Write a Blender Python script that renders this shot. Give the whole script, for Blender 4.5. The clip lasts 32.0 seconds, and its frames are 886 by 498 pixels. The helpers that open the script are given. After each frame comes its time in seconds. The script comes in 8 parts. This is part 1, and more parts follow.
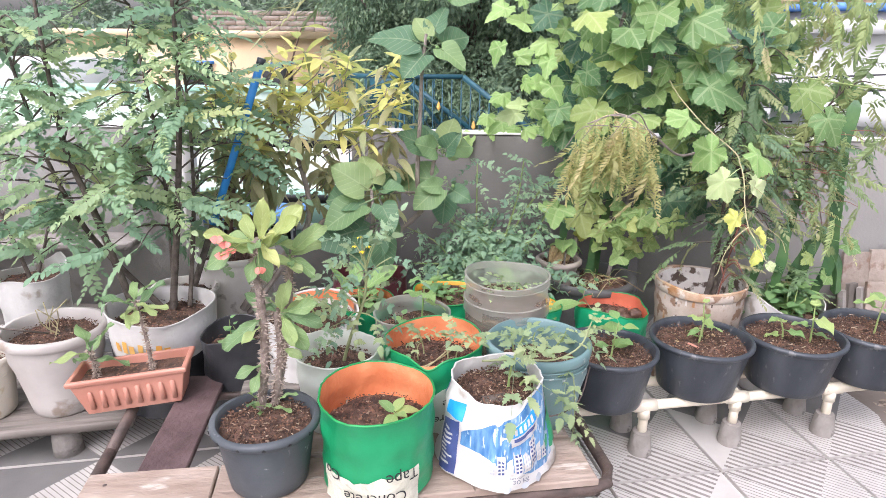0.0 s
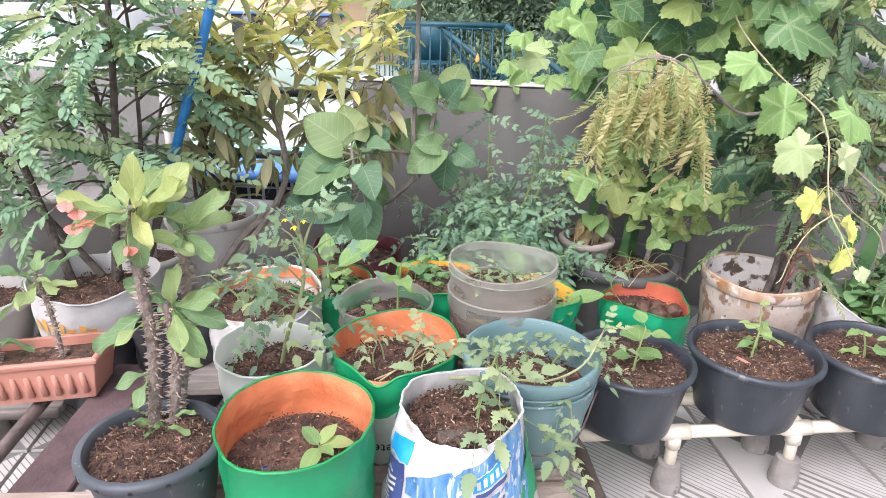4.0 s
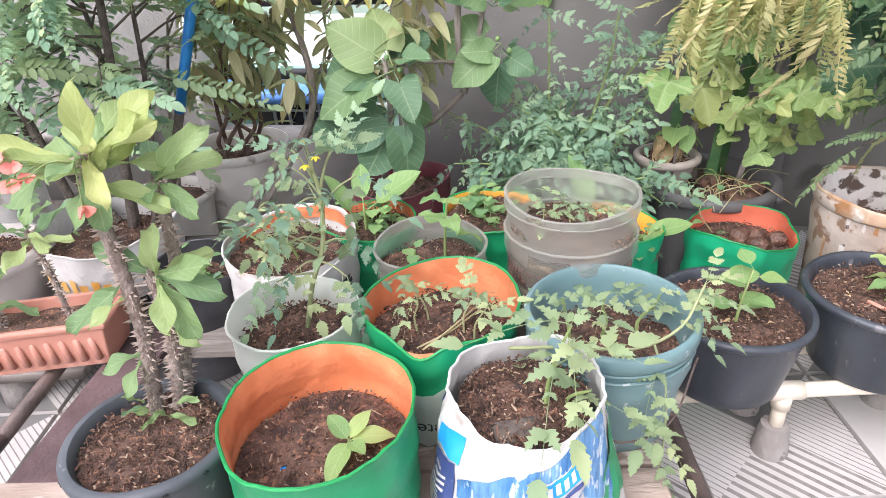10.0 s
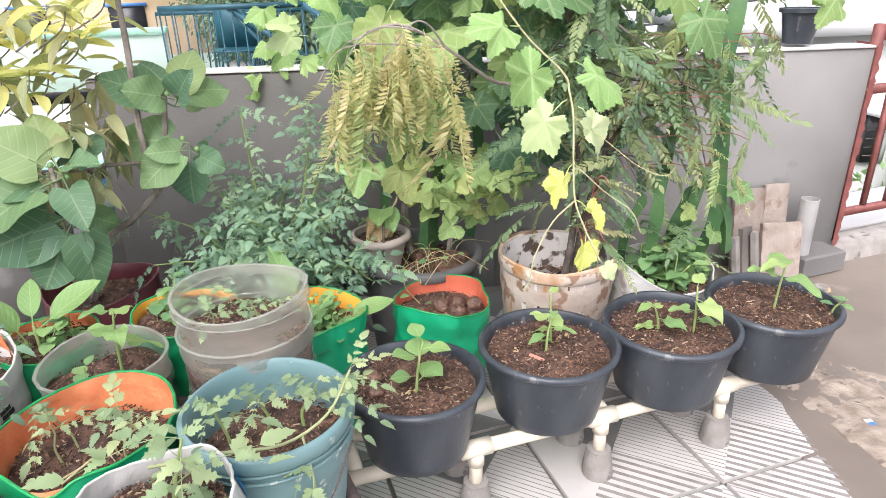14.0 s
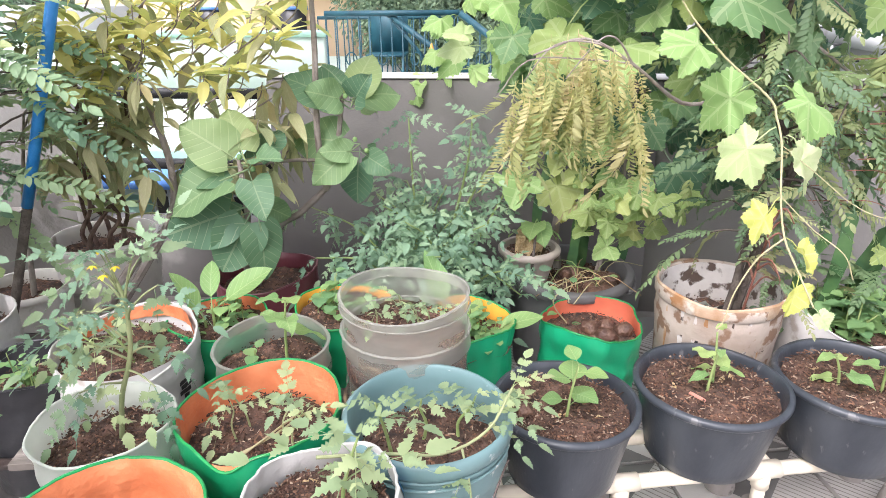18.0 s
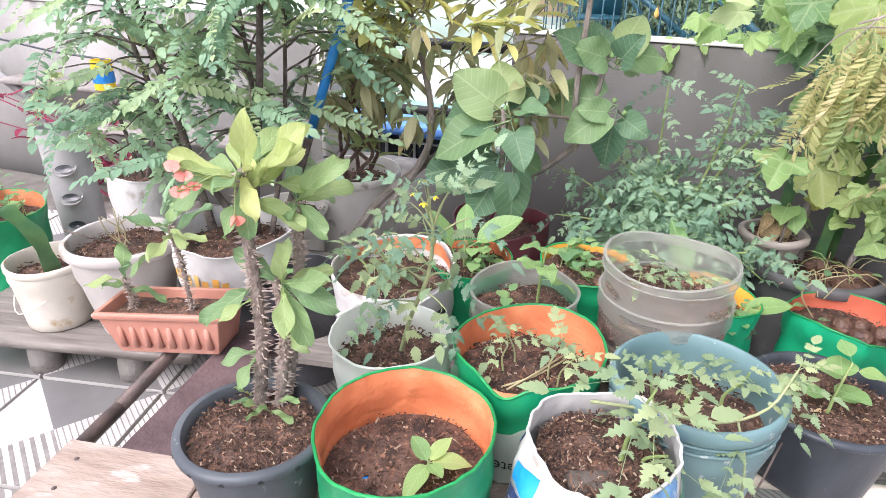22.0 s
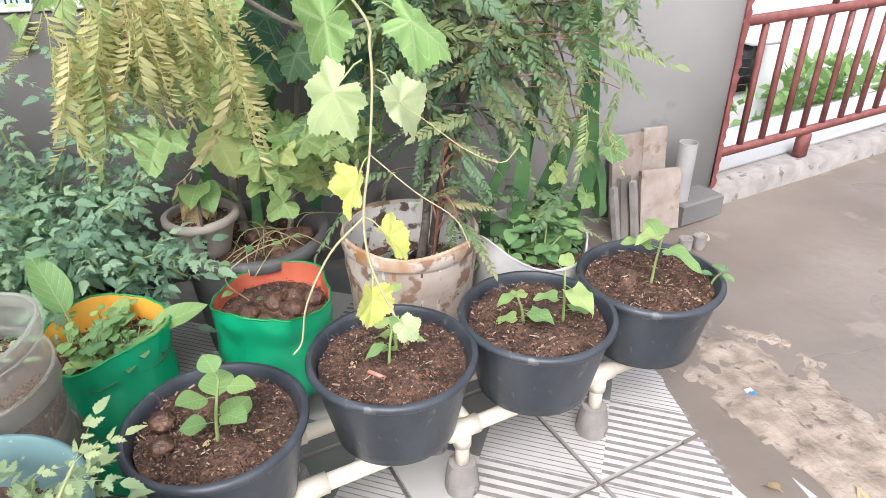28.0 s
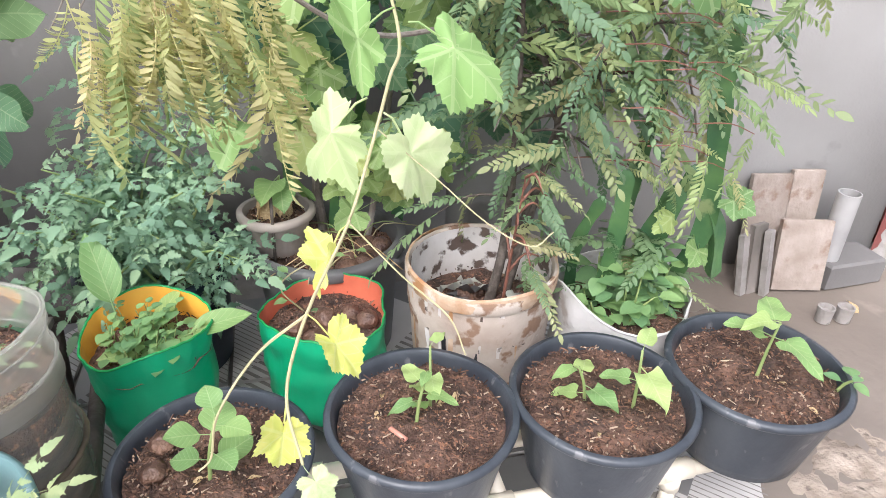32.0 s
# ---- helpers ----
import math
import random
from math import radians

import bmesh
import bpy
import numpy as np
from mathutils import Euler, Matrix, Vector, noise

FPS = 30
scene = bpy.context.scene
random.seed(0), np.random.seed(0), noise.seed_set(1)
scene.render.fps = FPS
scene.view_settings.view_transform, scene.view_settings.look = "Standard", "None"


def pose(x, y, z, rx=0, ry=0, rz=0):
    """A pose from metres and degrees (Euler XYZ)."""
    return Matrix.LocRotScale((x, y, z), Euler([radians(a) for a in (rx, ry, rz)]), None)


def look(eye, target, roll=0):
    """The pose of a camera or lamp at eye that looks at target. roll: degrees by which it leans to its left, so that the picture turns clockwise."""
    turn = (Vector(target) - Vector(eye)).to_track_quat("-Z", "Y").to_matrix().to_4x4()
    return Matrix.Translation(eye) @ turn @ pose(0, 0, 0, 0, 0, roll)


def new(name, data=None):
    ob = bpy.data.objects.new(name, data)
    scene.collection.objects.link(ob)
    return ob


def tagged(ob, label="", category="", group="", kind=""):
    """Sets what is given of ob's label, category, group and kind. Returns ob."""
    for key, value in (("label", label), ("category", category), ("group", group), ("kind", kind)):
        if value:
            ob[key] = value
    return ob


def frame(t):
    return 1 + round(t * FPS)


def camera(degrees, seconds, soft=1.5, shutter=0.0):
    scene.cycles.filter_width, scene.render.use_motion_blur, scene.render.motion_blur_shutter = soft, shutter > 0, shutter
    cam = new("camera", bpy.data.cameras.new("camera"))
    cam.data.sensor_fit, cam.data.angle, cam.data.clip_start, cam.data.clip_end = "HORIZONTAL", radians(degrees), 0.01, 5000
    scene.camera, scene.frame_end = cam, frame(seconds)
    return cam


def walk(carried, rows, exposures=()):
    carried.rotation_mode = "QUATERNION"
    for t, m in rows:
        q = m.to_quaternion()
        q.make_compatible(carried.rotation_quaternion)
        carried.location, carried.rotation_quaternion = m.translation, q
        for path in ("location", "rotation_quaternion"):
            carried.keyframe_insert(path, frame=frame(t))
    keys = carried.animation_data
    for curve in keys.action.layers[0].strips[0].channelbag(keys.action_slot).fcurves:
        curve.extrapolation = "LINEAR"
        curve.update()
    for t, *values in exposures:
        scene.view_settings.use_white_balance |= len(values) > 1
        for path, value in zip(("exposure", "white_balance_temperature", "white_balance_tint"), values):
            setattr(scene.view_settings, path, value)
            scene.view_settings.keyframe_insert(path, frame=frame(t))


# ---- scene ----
cam = camera(68.9, 32.0, soft=0.5)
METRES, EYE, TILT, LEAN, TURN = 2.8, 1.283, -18.0, -0.8, 0.0
ROWS = [
    (0.0, 0.0, 0.0, 0.0, 0.0, 0.0, 0.0),
    (0.5, 0.0015, 0.0009, 0.004, 0.37, 0.8, 0.18),
    (1.0, 0.0119, 0.0032, 0.0125, -0.09, 3.6, 2.34),
    (1.5, 0.0277, 0.0239, 0.0123, 3.06, 3.01, 1.5),
    (2.0, 0.0553, 0.056, 0.0094, 6.83, 2.41, -0.46),
    (2.5, 0.0711, 0.0743, 0.005, 7.61, 0.44, -0.17),
    (3.0, 0.0688, 0.0835, 0.0048, 6.63, -0.39, -1.53),
    (3.5, 0.0641, 0.1158, 0.0066, 4.72, -2.41, -2.37),
    (5.5, 0.0889, 0.2037, 0.0248, 9.46, -5.17, -1.95),
    (6.0, 0.1092, 0.2068, 0.0139, 15.02, -8.34, -4.07),
    (6.5, 0.1089, 0.2097, 0.0085, 20.27, -10.62, -4.62),
    (7.0, 0.0943, 0.2237, 0.0087, 20.69, -12.17, -4.68),
    (7.5, 0.0733, 0.2316, 0.0148, 18.66, -9.88, -2.9),
    (8.0, 0.0586, 0.2396, 0.0182, 13.81, -9.56, -2.05),
    (8.5, 0.0517, 0.2418, 0.0163, 12.28, -9.79, -2.64),
    (9.0, 0.0506, 0.2436, 0.0169, 12.61, -10.87, -2.01),
    (9.5, 0.0541, 0.2466, 0.0181, 11.21, -10.98, -0.79),
    (10.0, 0.0584, 0.2486, 0.0194, 9.84, -11.0, 0.43),
    (10.5, 0.0617, 0.2482, 0.0187, 8.71, -10.3, 0.03),
    (11.0, 0.0656, 0.2412, 0.0237, 7.38, -8.28, 0.26),
    (11.5, 0.0793, 0.2341, 0.0311, 3.63, -7.06, 2.32),
    (12.0, 0.0915, 0.2296, 0.0304, -1.41, -6.82, 4.12),
    (12.5, 0.1027, 0.2297, 0.028, -7.06, -7.61, 5.86),
    (13.0, 0.114, 0.2316, 0.0252, -6.96, -7.32, 6.48),
    (13.5, 0.1408, 0.2341, 0.0297, -7.12, -6.2, 5.39),
    (14.0, 0.1584, 0.2425, 0.0311, -7.29, -5.4, 4.61),
    (14.5, 0.1677, 0.2504, 0.0323, -6.13, -5.71, 5.1),
    (16.5, 0.1796, 0.2652, 0.0378, -4.54, -5.37, 4.63),
    (17.0, 0.1665, 0.2624, 0.0349, -2.86, -5.8, 3.26),
    (17.5, 0.1471, 0.2579, 0.0357, 0.67, -5.0, 0.89),
    (18.0, 0.1261, 0.251, 0.0368, 3.69, -4.24, 0.02),
    (18.5, 0.1106, 0.2449, 0.0381, 4.4, -3.71, 0.05),
    (19.0, 0.0914, 0.2421, 0.0363, 5.44, -3.56, -0.77),
    (19.5, 0.0778, 0.2395, 0.0348, 7.22, -3.72, -2.11),
    (20.0, 0.0655, 0.2342, 0.0319, 10.92, -4.45, -4.04),
    (20.5, 0.0564, 0.2273, 0.0285, 15.44, -5.65, -5.77),
    (21.0, 0.0558, 0.224, 0.0263, 17.49, -7.14, -5.71),
    (21.5, 0.0542, 0.2238, 0.0251, 18.16, -8.04, -6.2),
    (22.0, 0.0538, 0.2237, 0.0257, 18.55, -8.15, -6.21),
    (22.5, 0.062, 0.2261, 0.0285, 18.17, -7.26, -5.36),
    (23.0, 0.0804, 0.2334, 0.032, 15.93, -6.67, -4.62),
    (23.5, 0.1009, 0.242, 0.0342, 13.51, -6.7, -3.57),
    (24.0, 0.1231, 0.2442, 0.0363, 10.81, -5.95, -2.56),
    (24.5, 0.1451, 0.2476, 0.0345, 7.14, -7.08, -0.79),
    (25.0, 0.1661, 0.2497, 0.0353, 3.26, -6.85, 1.32),
    (25.5, 0.1872, 0.2559, 0.0331, -2.67, -8.14, 4.24),
    (26.0, 0.2047, 0.2667, 0.0349, -9.14, -8.77, 6.05),
    (26.5, 0.2226, 0.2936, 0.0395, -16.86, -10.94, 7.13),
    (28.5, 0.247, 0.3488, 0.0537, -15.49, -12.4, 6.21),
    (29.0, 0.2676, 0.353, 0.0532, -8.07, -12.42, 3.7),
    (29.5, 0.2784, 0.3519, 0.0533, -3.72, -12.0, 2.43),
    (30.0, 0.2849, 0.3562, 0.0521, -3.87, -12.69, 3.12),
    (30.5, 0.2931, 0.3712, 0.0617, -4.16, -13.39, 2.59),
    (31.0, 0.2939, 0.3826, 0.0729, -4.25, -11.06, 2.2),
    (31.5, 0.2928, 0.3906, 0.0745, -5.28, -11.07, 2.42),
    (32.0, 0.2967, 0.3981, 0.0738, -3.21, -12.45, 0.84),
]
walk(cam, [(t, pose(0, 0, EYE, TILT, LEAN, TURN) @ pose(METRES * x, METRES * y, METRES * z, 90 + pitch, roll, yaw)) for t, x, y, z, yaw, pitch, roll in ROWS],
     exposures=((0.0, 1.15, 6150, 20), (3.0, 1.17, 6100, 20), (6.0, 1.28, 6080, 18), (8.0, 1.31, 6120, 20), (10.0, 1.31, 6150, 20), (12.0, 1.26, 6220, 15), (14.0, 1.3, 6230, 16), (17.0, 1.37, 6250, 18), (19.0, 1.42, 6180, 19), (21.0, 1.39, 6100, 20), (24.0, 1.33, 6150, 19), (26.0, 1.31, 6200, 17), (29.0, 1.19, 6100, 13), (30.0, 1.31, 6100, 14), (32.0, 1.36, 6100, 15)))

# ---- world and light ----
SUN_EL, SUN_ROT = 52.0, 205.0
world = bpy.data.worlds.new("world")
scene.world = world
world.use_nodes = True
wn, wl = world.node_tree.nodes, world.node_tree.links
sky = wn.new("ShaderNodeTexSky")
sky.sky_type, sky.sun_disc = "NISHITA", False
sky.sun_elevation, sky.sun_rotation = radians(SUN_EL), radians(SUN_ROT)
sky.air_density, sky.dust_density, sky.ozone_density = 1.4, 5.0, 1.0
grey = wn.new("ShaderNodeHueSaturation")
grey.inputs["Saturation"].default_value = 0.25
wl.new(sky.outputs[0], grey.inputs["Color"])
wl.new(grey.outputs[0], wn["Background"].inputs["Color"])
wn["Background"].inputs["Strength"].default_value = 0.15
sun_data = bpy.data.lights.new("sun", "SUN")
sun_data.energy, sun_data.angle, sun_data.color = 0.6, radians(50), (1.0, 0.97, 0.92)
sun = new("sun", sun_data)
_az, _el = radians(SUN_ROT), radians(SUN_EL)
_to = Vector((math.sin(_az) * math.cos(_el), math.cos(_az) * math.cos(_el), math.sin(_el)))
sun.matrix_world = look(_to * 30, (0, 0, 0))

R = random.Random(7)


# ---- materials ----
def material(name, a, b=None, rough=0.6, scale=8.0, bump=0.1, fine=120.0, metal=0.0, spots=None, spot_scale=30.0,
             spot_at=0.62, rand=0.0, through_light=0.0, coord="Object", island=False, clear=0.0, alpha=1.0, veins=0.0, spec=0.5, stretch=None):
    """A surface with two colours mixed by coarse noise, fine relief, optional spots, veins, and per-object variation."""
    if through_light == 0.42:
        lift = lambda c: (c[0] * 1.3 + 0.024, c[1] * 1.12 + 0.014, c[2] * 1.3 + 0.034)
        a, b = lift(a), lift(b or a)
        if isinstance(rand, list):
            rand = [(pos, lift(c)) for pos, c in rand]
    m = bpy.data.materials.new(name)
    m.use_nodes = True
    n, l = m.node_tree.nodes, m.node_tree.links
    p = n["Principled BSDF"]
    p.inputs["Roughness"].default_value, p.inputs["Metallic"].default_value = rough, metal
    p.inputs["Specular IOR Level"].default_value = spec
    tc = n.new("ShaderNodeTexCoord")
    co = tc.outputs[coord]
    if stretch:
        sc = n.new("ShaderNodeMapping")
        sc.inputs["Scale"].default_value = stretch
        l.new(co, sc.inputs["Vector"])
        co = sc.outputs[0]
    nz = n.new("ShaderNodeTexNoise")
    nz.inputs["Scale"].default_value, nz.inputs["Detail"].default_value = scale, 5
    l.new(co, nz.inputs["Vector"])
    ramp = n.new("ShaderNodeValToRGB")
    ramp.color_ramp.elements[0].position, ramp.color_ramp.elements[1].position = 0.35, 0.68
    ramp.color_ramp.elements[0].color, ramp.color_ramp.elements[1].color = (*a, 1), (*(b or a), 1)
    l.new(nz.outputs["Fac"], ramp.inputs["Fac"])
    col = ramp.outputs["Color"]

    def mix(c1, c2, fac, kind="MIX"):
        x = n.new("ShaderNodeMix")
        x.data_type, x.blend_type = "RGBA", kind
        for sock, v in ((x.inputs[6], c1), (x.inputs[7], c2), (x.inputs[0], fac)):
            if hasattr(v, "is_linked"):
                l.new(v, sock)
            else:
                sock.default_value = v
        return x.outputs[2]

    if rand or island:
        src = n.new("ShaderNodeNewGeometry").outputs["Random Per Island"] if island else n.new("ShaderNodeObjectInfo").outputs["Random"]
        if isinstance(rand, (tuple, list)):
            rr = n.new("ShaderNodeValToRGB")
            while len(rr.color_ramp.elements) < len(rand):
                rr.color_ramp.elements.new(0.5)
            for e, (pos, c) in zip(rr.color_ramp.elements, rand):
                e.position, e.color = pos, (*c, 1)
            l.new(src, rr.inputs["Fac"])
            col = mix(col, rr.outputs["Color"], 0.75)
        else:
            hs = n.new("ShaderNodeHueSaturation")
            mr = n.new("ShaderNodeMapRange")
            mr.inputs["To Min"].default_value, mr.inputs["To Max"].default_value = 1 - rand, 1 + rand
            l.new(src, mr.inputs["Value"])
            l.new(mr.outputs[0], hs.inputs["Value"])
            l.new(col, hs.inputs["Color"])
            col = hs.outputs["Color"]
    if veins:
        uv = n.new("ShaderNodeUVMap")
        sx = n.new("ShaderNodeSeparateXYZ")
        l.new(uv.outputs[0], sx.inputs[0])

        def calc(op, x, y=0.0):
            k = n.new("ShaderNodeMath")
            k.operation = op
            for sock, v in zip(k.inputs, (x, y)):
                if hasattr(v, "is_linked"):
                    l.new(v, sock)
                else:
                    sock.default_value = v
            return k.outputs[0]
        au = calc("ABSOLUTE", calc("SUBTRACT", sx.outputs[0], 0.5))
        side = calc("PINGPONG", calc("SUBTRACT", calc("MULTIPLY", sx.outputs[1], 7.0), calc("MULTIPLY", au, 5.0)), 0.5)
        v1 = calc("LESS_THAN", side, 0.04)
        v2 = calc("LESS_THAN", au, 0.018)
        vein = calc("MAXIMUM", v1, v2)
        col = mix(col, mix(col, (0.75, 0.8, 0.5, 1), 0.5), calc("MULTIPLY", vein, veins))
        swell = calc("SMOOTH_MIN", side, 0.22)
    if spots:
        vz = n.new("ShaderNodeTexNoise")
        vz.inputs["Scale"].default_value, vz.inputs["Detail"].default_value = spot_scale, 6
        l.new(co, vz.inputs["Vector"])
        sr = n.new("ShaderNodeValToRGB")
        sr.color_ramp.elements[0].position, sr.color_ramp.elements[1].position = spot_at, spot_at + 0.06
        l.new(vz.outputs["Fac"], sr.inputs["Fac"])
        col = mix(col, (*spots, 1), sr.outputs["Color"])
    l.new(col, p.inputs["Base Color"])
    fz = n.new("ShaderNodeTexNoise")
    fz.inputs["Scale"].default_value, fz.inputs["Detail"].default_value = fine, 4
    l.new(co, fz.inputs["Vector"])
    bp = n.new("ShaderNodeBump")
    bp.inputs["Strength"].default_value, bp.inputs["Distance"].default_value = bump, 0.01
    height = fz.outputs["Fac"]
    if veins:
        height = calc("ADD", calc("MULTIPLY", height, 0.5), calc("MULTIPLY", swell, 1.5))
        bp.inputs["Strength"].default_value = 0.16
    l.new(height, bp.inputs["Height"])
    l.new(bp.outputs[0], p.inputs["Normal"])
    if clear:
        p.inputs["Transmission Weight"].default_value, p.inputs["IOR"].default_value = clear, 1.2
    out = n["Material Output"]
    if through_light:
        tr = n.new("ShaderNodeBsdfTranslucent")
        l.new(col, tr.inputs["Color"])
        ms = n.new("ShaderNodeMixShader")
        ms.inputs[0].default_value = through_light
        l.new(p.outputs[0], ms.inputs[1])
        l.new(tr.outputs[0], ms.inputs[2])
        l.new(ms.outputs[0], out.inputs["Surface"])
        if alpha < 1:
            tp = n.new("ShaderNodeBsdfTransparent")
            m2 = n.new("ShaderNodeMixShader")
            m2.inputs[0].default_value = alpha
            l.new(tp.outputs[0], m2.inputs[1])
            l.new(ms.outputs[0], m2.inputs[2])
            l.new(m2.outputs[0], out.inputs["Surface"])
    return m


M = {}
M["wall"] = material("cement_render", (0.235, 0.222, 0.208), (0.315, 0.303, 0.288), 0.9, 1.6, 0.15, 90, spots=(0.19, 0.18, 0.168), spot_scale=3, spot_at=0.64)
M["old_wall"] = material("weathered_cement_render", (0.13, 0.122, 0.115), (0.2, 0.19, 0.18), 0.9, 1.6, 0.15, 90, spots=(0.25, 0.24, 0.225), spot_scale=3, spot_at=0.64)
M["side_wall"] = material("pale_grey_render", (0.25, 0.24, 0.225), (0.36, 0.345, 0.325), 0.9, 2.2, 0.3, 70, spots=(0.19, 0.18, 0.165), spot_scale=4, spot_at=0.62)
M["wall_top"] = material("lime_washed_coping", (0.62, 0.6, 0.57), (0.72, 0.7, 0.67), 0.9, 6, 0.2, 60)
M["concrete"] = material("bare_concrete", (0.23, 0.21, 0.19), (0.33, 0.3, 0.28), 0.9, 14, 0.5, 70, spots=(0.14, 0.125, 0.11), spot_scale=18)
M["dirt"] = material("wet_sandy_cement", (0.15, 0.122, 0.098), (0.225, 0.187, 0.154), 0.55, 1.4, 0.3, 26, spots=(0.245, 0.205, 0.168), spot_scale=5, spot_at=0.64)
M["sand"] = material("crusted_sand", (0.2, 0.158, 0.122), (0.37, 0.305, 0.245), 0.95, 16, 1.0, 50, spots=(0.14, 0.11, 0.088), spot_scale=26, spot_at=0.6)
dn, dl = M["dirt"].node_tree.nodes, M["dirt"].node_tree.links
pud, pr = dn.new("ShaderNodeTexNoise"), dn.new("ShaderNodeValToRGB")
pud.inputs["Scale"].default_value, pud.inputs["Detail"].default_value = 0.9, 3
pr.color_ramp.elements[0].position, pr.color_ramp.elements[1].position = 0.46, 0.58
pr.color_ramp.elements[0].color, pr.color_ramp.elements[1].color = (0.62, 0.62, 0.62, 1), (0.16, 0.16, 0.16, 1)
dl.new(dn["Texture Coordinate"].outputs["Object"], pud.inputs["Vector"])
dl.new(pud.outputs["Fac"], pr.inputs["Fac"])
dl.new(pr.outputs["Color"], dn["Principled BSDF"].inputs["Roughness"])
M["grout"] = material("dirty_grout", (0.17, 0.15, 0.13), (0.24, 0.22, 0.2), 0.9, 12, 0.3)
M["tile_white"] = material("white_ceramic_tile", (0.42, 0.4, 0.375), (0.53, 0.51, 0.48), 0.5, 5, 0.06, 160, rand=0.06)
M["tile_grey"] = material("grey_ceramic_tile", (0.13, 0.125, 0.12), (0.19, 0.185, 0.175), 0.5, 5, 0.06, 160, rand=0.1)
M["tile_line"] = material("brown_grey_tile_line", (0.17, 0.15, 0.135), (0.26, 0.24, 0.22), 0.6, 30, 0.05, 160)
M["black_plastic"] = material("black_plastic", (0.026, 0.031, 0.04), (0.05, 0.057, 0.067), 0.36, 9, 0.08, 60, spots=(0.12, 0.12, 0.125), spot_scale=24, spot_at=0.65, stretch=(1.6, 1.6, 0.6))
M["old_black_plastic"] = material("weathered_black_plastic", (0.05, 0.057, 0.066), (0.09, 0.1, 0.108), 0.5, 8, 0.06, 60, spots=(0.3, 0.3, 0.29), spot_scale=34, spot_at=0.67)
M["grey_tub"] = material("dark_grey_plastic", (0.085, 0.083, 0.083), (0.14, 0.137, 0.135), 0.55, 7, 0.05, 60, spots=(0.18, 0.17, 0.16), spot_scale=12, spot_at=0.68)
M["green_bag"] = material("green_woven_tarpaulin", (0.005, 0.24, 0.09), (0.014, 0.35, 0.145), 0.34, 6, 0.4, 18, rand=0.08, through_light=0.06)
M["teal_bag"] = material("deep_green_tarpaulin", (0.006, 0.29, 0.13), (0.014, 0.4, 0.19), 0.34, 6, 0.3, 16, rand=0.05)
M["hem"] = material("green_hem_tape", (0.004, 0.2, 0.05), (0.01, 0.3, 0.08), 0.5, 20, 0.2, 200)
M["orange_lining"] = material("orange_tarpaulin_lining", (0.56, 0.15, 0.055), (0.7, 0.27, 0.125), 0.5, 9, 0.9, 26, rand=0.06, spots=(0.4, 0.15, 0.075), spot_scale=16, spot_at=0.64)
M["red_lining"] = material("red_orange_lining", (0.52, 0.11, 0.06), (0.66, 0.18, 0.1), 0.5, 9, 0.35, 14)
M["yellow_lining"] = material("amber_lining", (0.7, 0.3, 0.03), (0.8, 0.42, 0.06), 0.5, 9, 0.35, 14)
M["soil"] = material("dark_potting_soil", (0.045, 0.028, 0.022), (0.18, 0.1, 0.07), 0.95, 26, 1.0, 160, spots=(0.27, 0.135, 0.08), spot_scale=95, spot_at=0.58)
M["crumb"] = material("soil_crumbs", (0.05, 0.026, 0.016), (0.09, 0.045, 0.028), 0.95, 40, 0.5, 150, island=True,
                      rand=[(0, (0.03, 0.018, 0.013)), (0.5, (0.1, 0.053, 0.036)), (0.85, (0.22, 0.12, 0.075)), (0.97, (0.5, 0.39, 0.28))])
M["terracotta"] = material("terracotta_plastic", (0.43, 0.18, 0.125), (0.52, 0.25, 0.185), 0.45, 6, 0.05, 50, spots=(0.56, 0.38, 0.3), spot_scale=9, spot_at=0.68)
M["pale_pot"] = material("pale_grey_plastic", (0.4, 0.365, 0.34), (0.52, 0.485, 0.455), 0.5, 6, 0.1, 60, spots=(0.3, 0.245, 0.2), spot_scale=7, spot_at=0.6)
M["taupe_pot"] = material("taupe_plastic", (0.31, 0.265, 0.23), (0.42, 0.365, 0.32), 0.6, 9, 0.06, 60)
M["cream_bucket"] = material("cream_paint_bucket", (0.5, 0.46, 0.38), (0.64, 0.6, 0.52), 0.5, 6, 0.1, 60, spots=(0.4, 0.29, 0.14), spot_scale=9, spot_at=0.61)
M["grey_bucket"] = material("chalky_grey_bucket", (0.57, 0.535, 0.49), (0.7, 0.665, 0.615), 0.65, 9, 0.12, 60, spots=(0.3, 0.26, 0.22), spot_scale=10, spot_at=0.6)
M["blue_bucket"] = material("blue_grey_bucket", (0.11, 0.195, 0.2), (0.17, 0.265, 0.265), 0.42, 6, 0.08, 40, spots=(0.5, 0.52, 0.5), spot_scale=34, spot_at=0.645)
M["rust_bucket"] = material("peeling_paint_bucket", (0.35, 0.275, 0.22), (0.52, 0.45, 0.385), 0.85, 8, 0.6, 30, spots=(0.23, 0.14, 0.09), spot_scale=20, spot_at=0.54)
M["rust_in"] = material("flaking_bucket_inside", (0.5, 0.46, 0.42), (0.66, 0.63, 0.6), 0.8, 9, 0.4, 50, spots=(0.1, 0.07, 0.055), spot_scale=22, spot_at=0.52)
M["rust_rim"] = material("rusty_rim", (0.34, 0.17, 0.07), (0.58, 0.47, 0.36), 0.75, 16, 0.5, 40, spots=(0.6, 0.55, 0.48), spot_scale=14, spot_at=0.58)
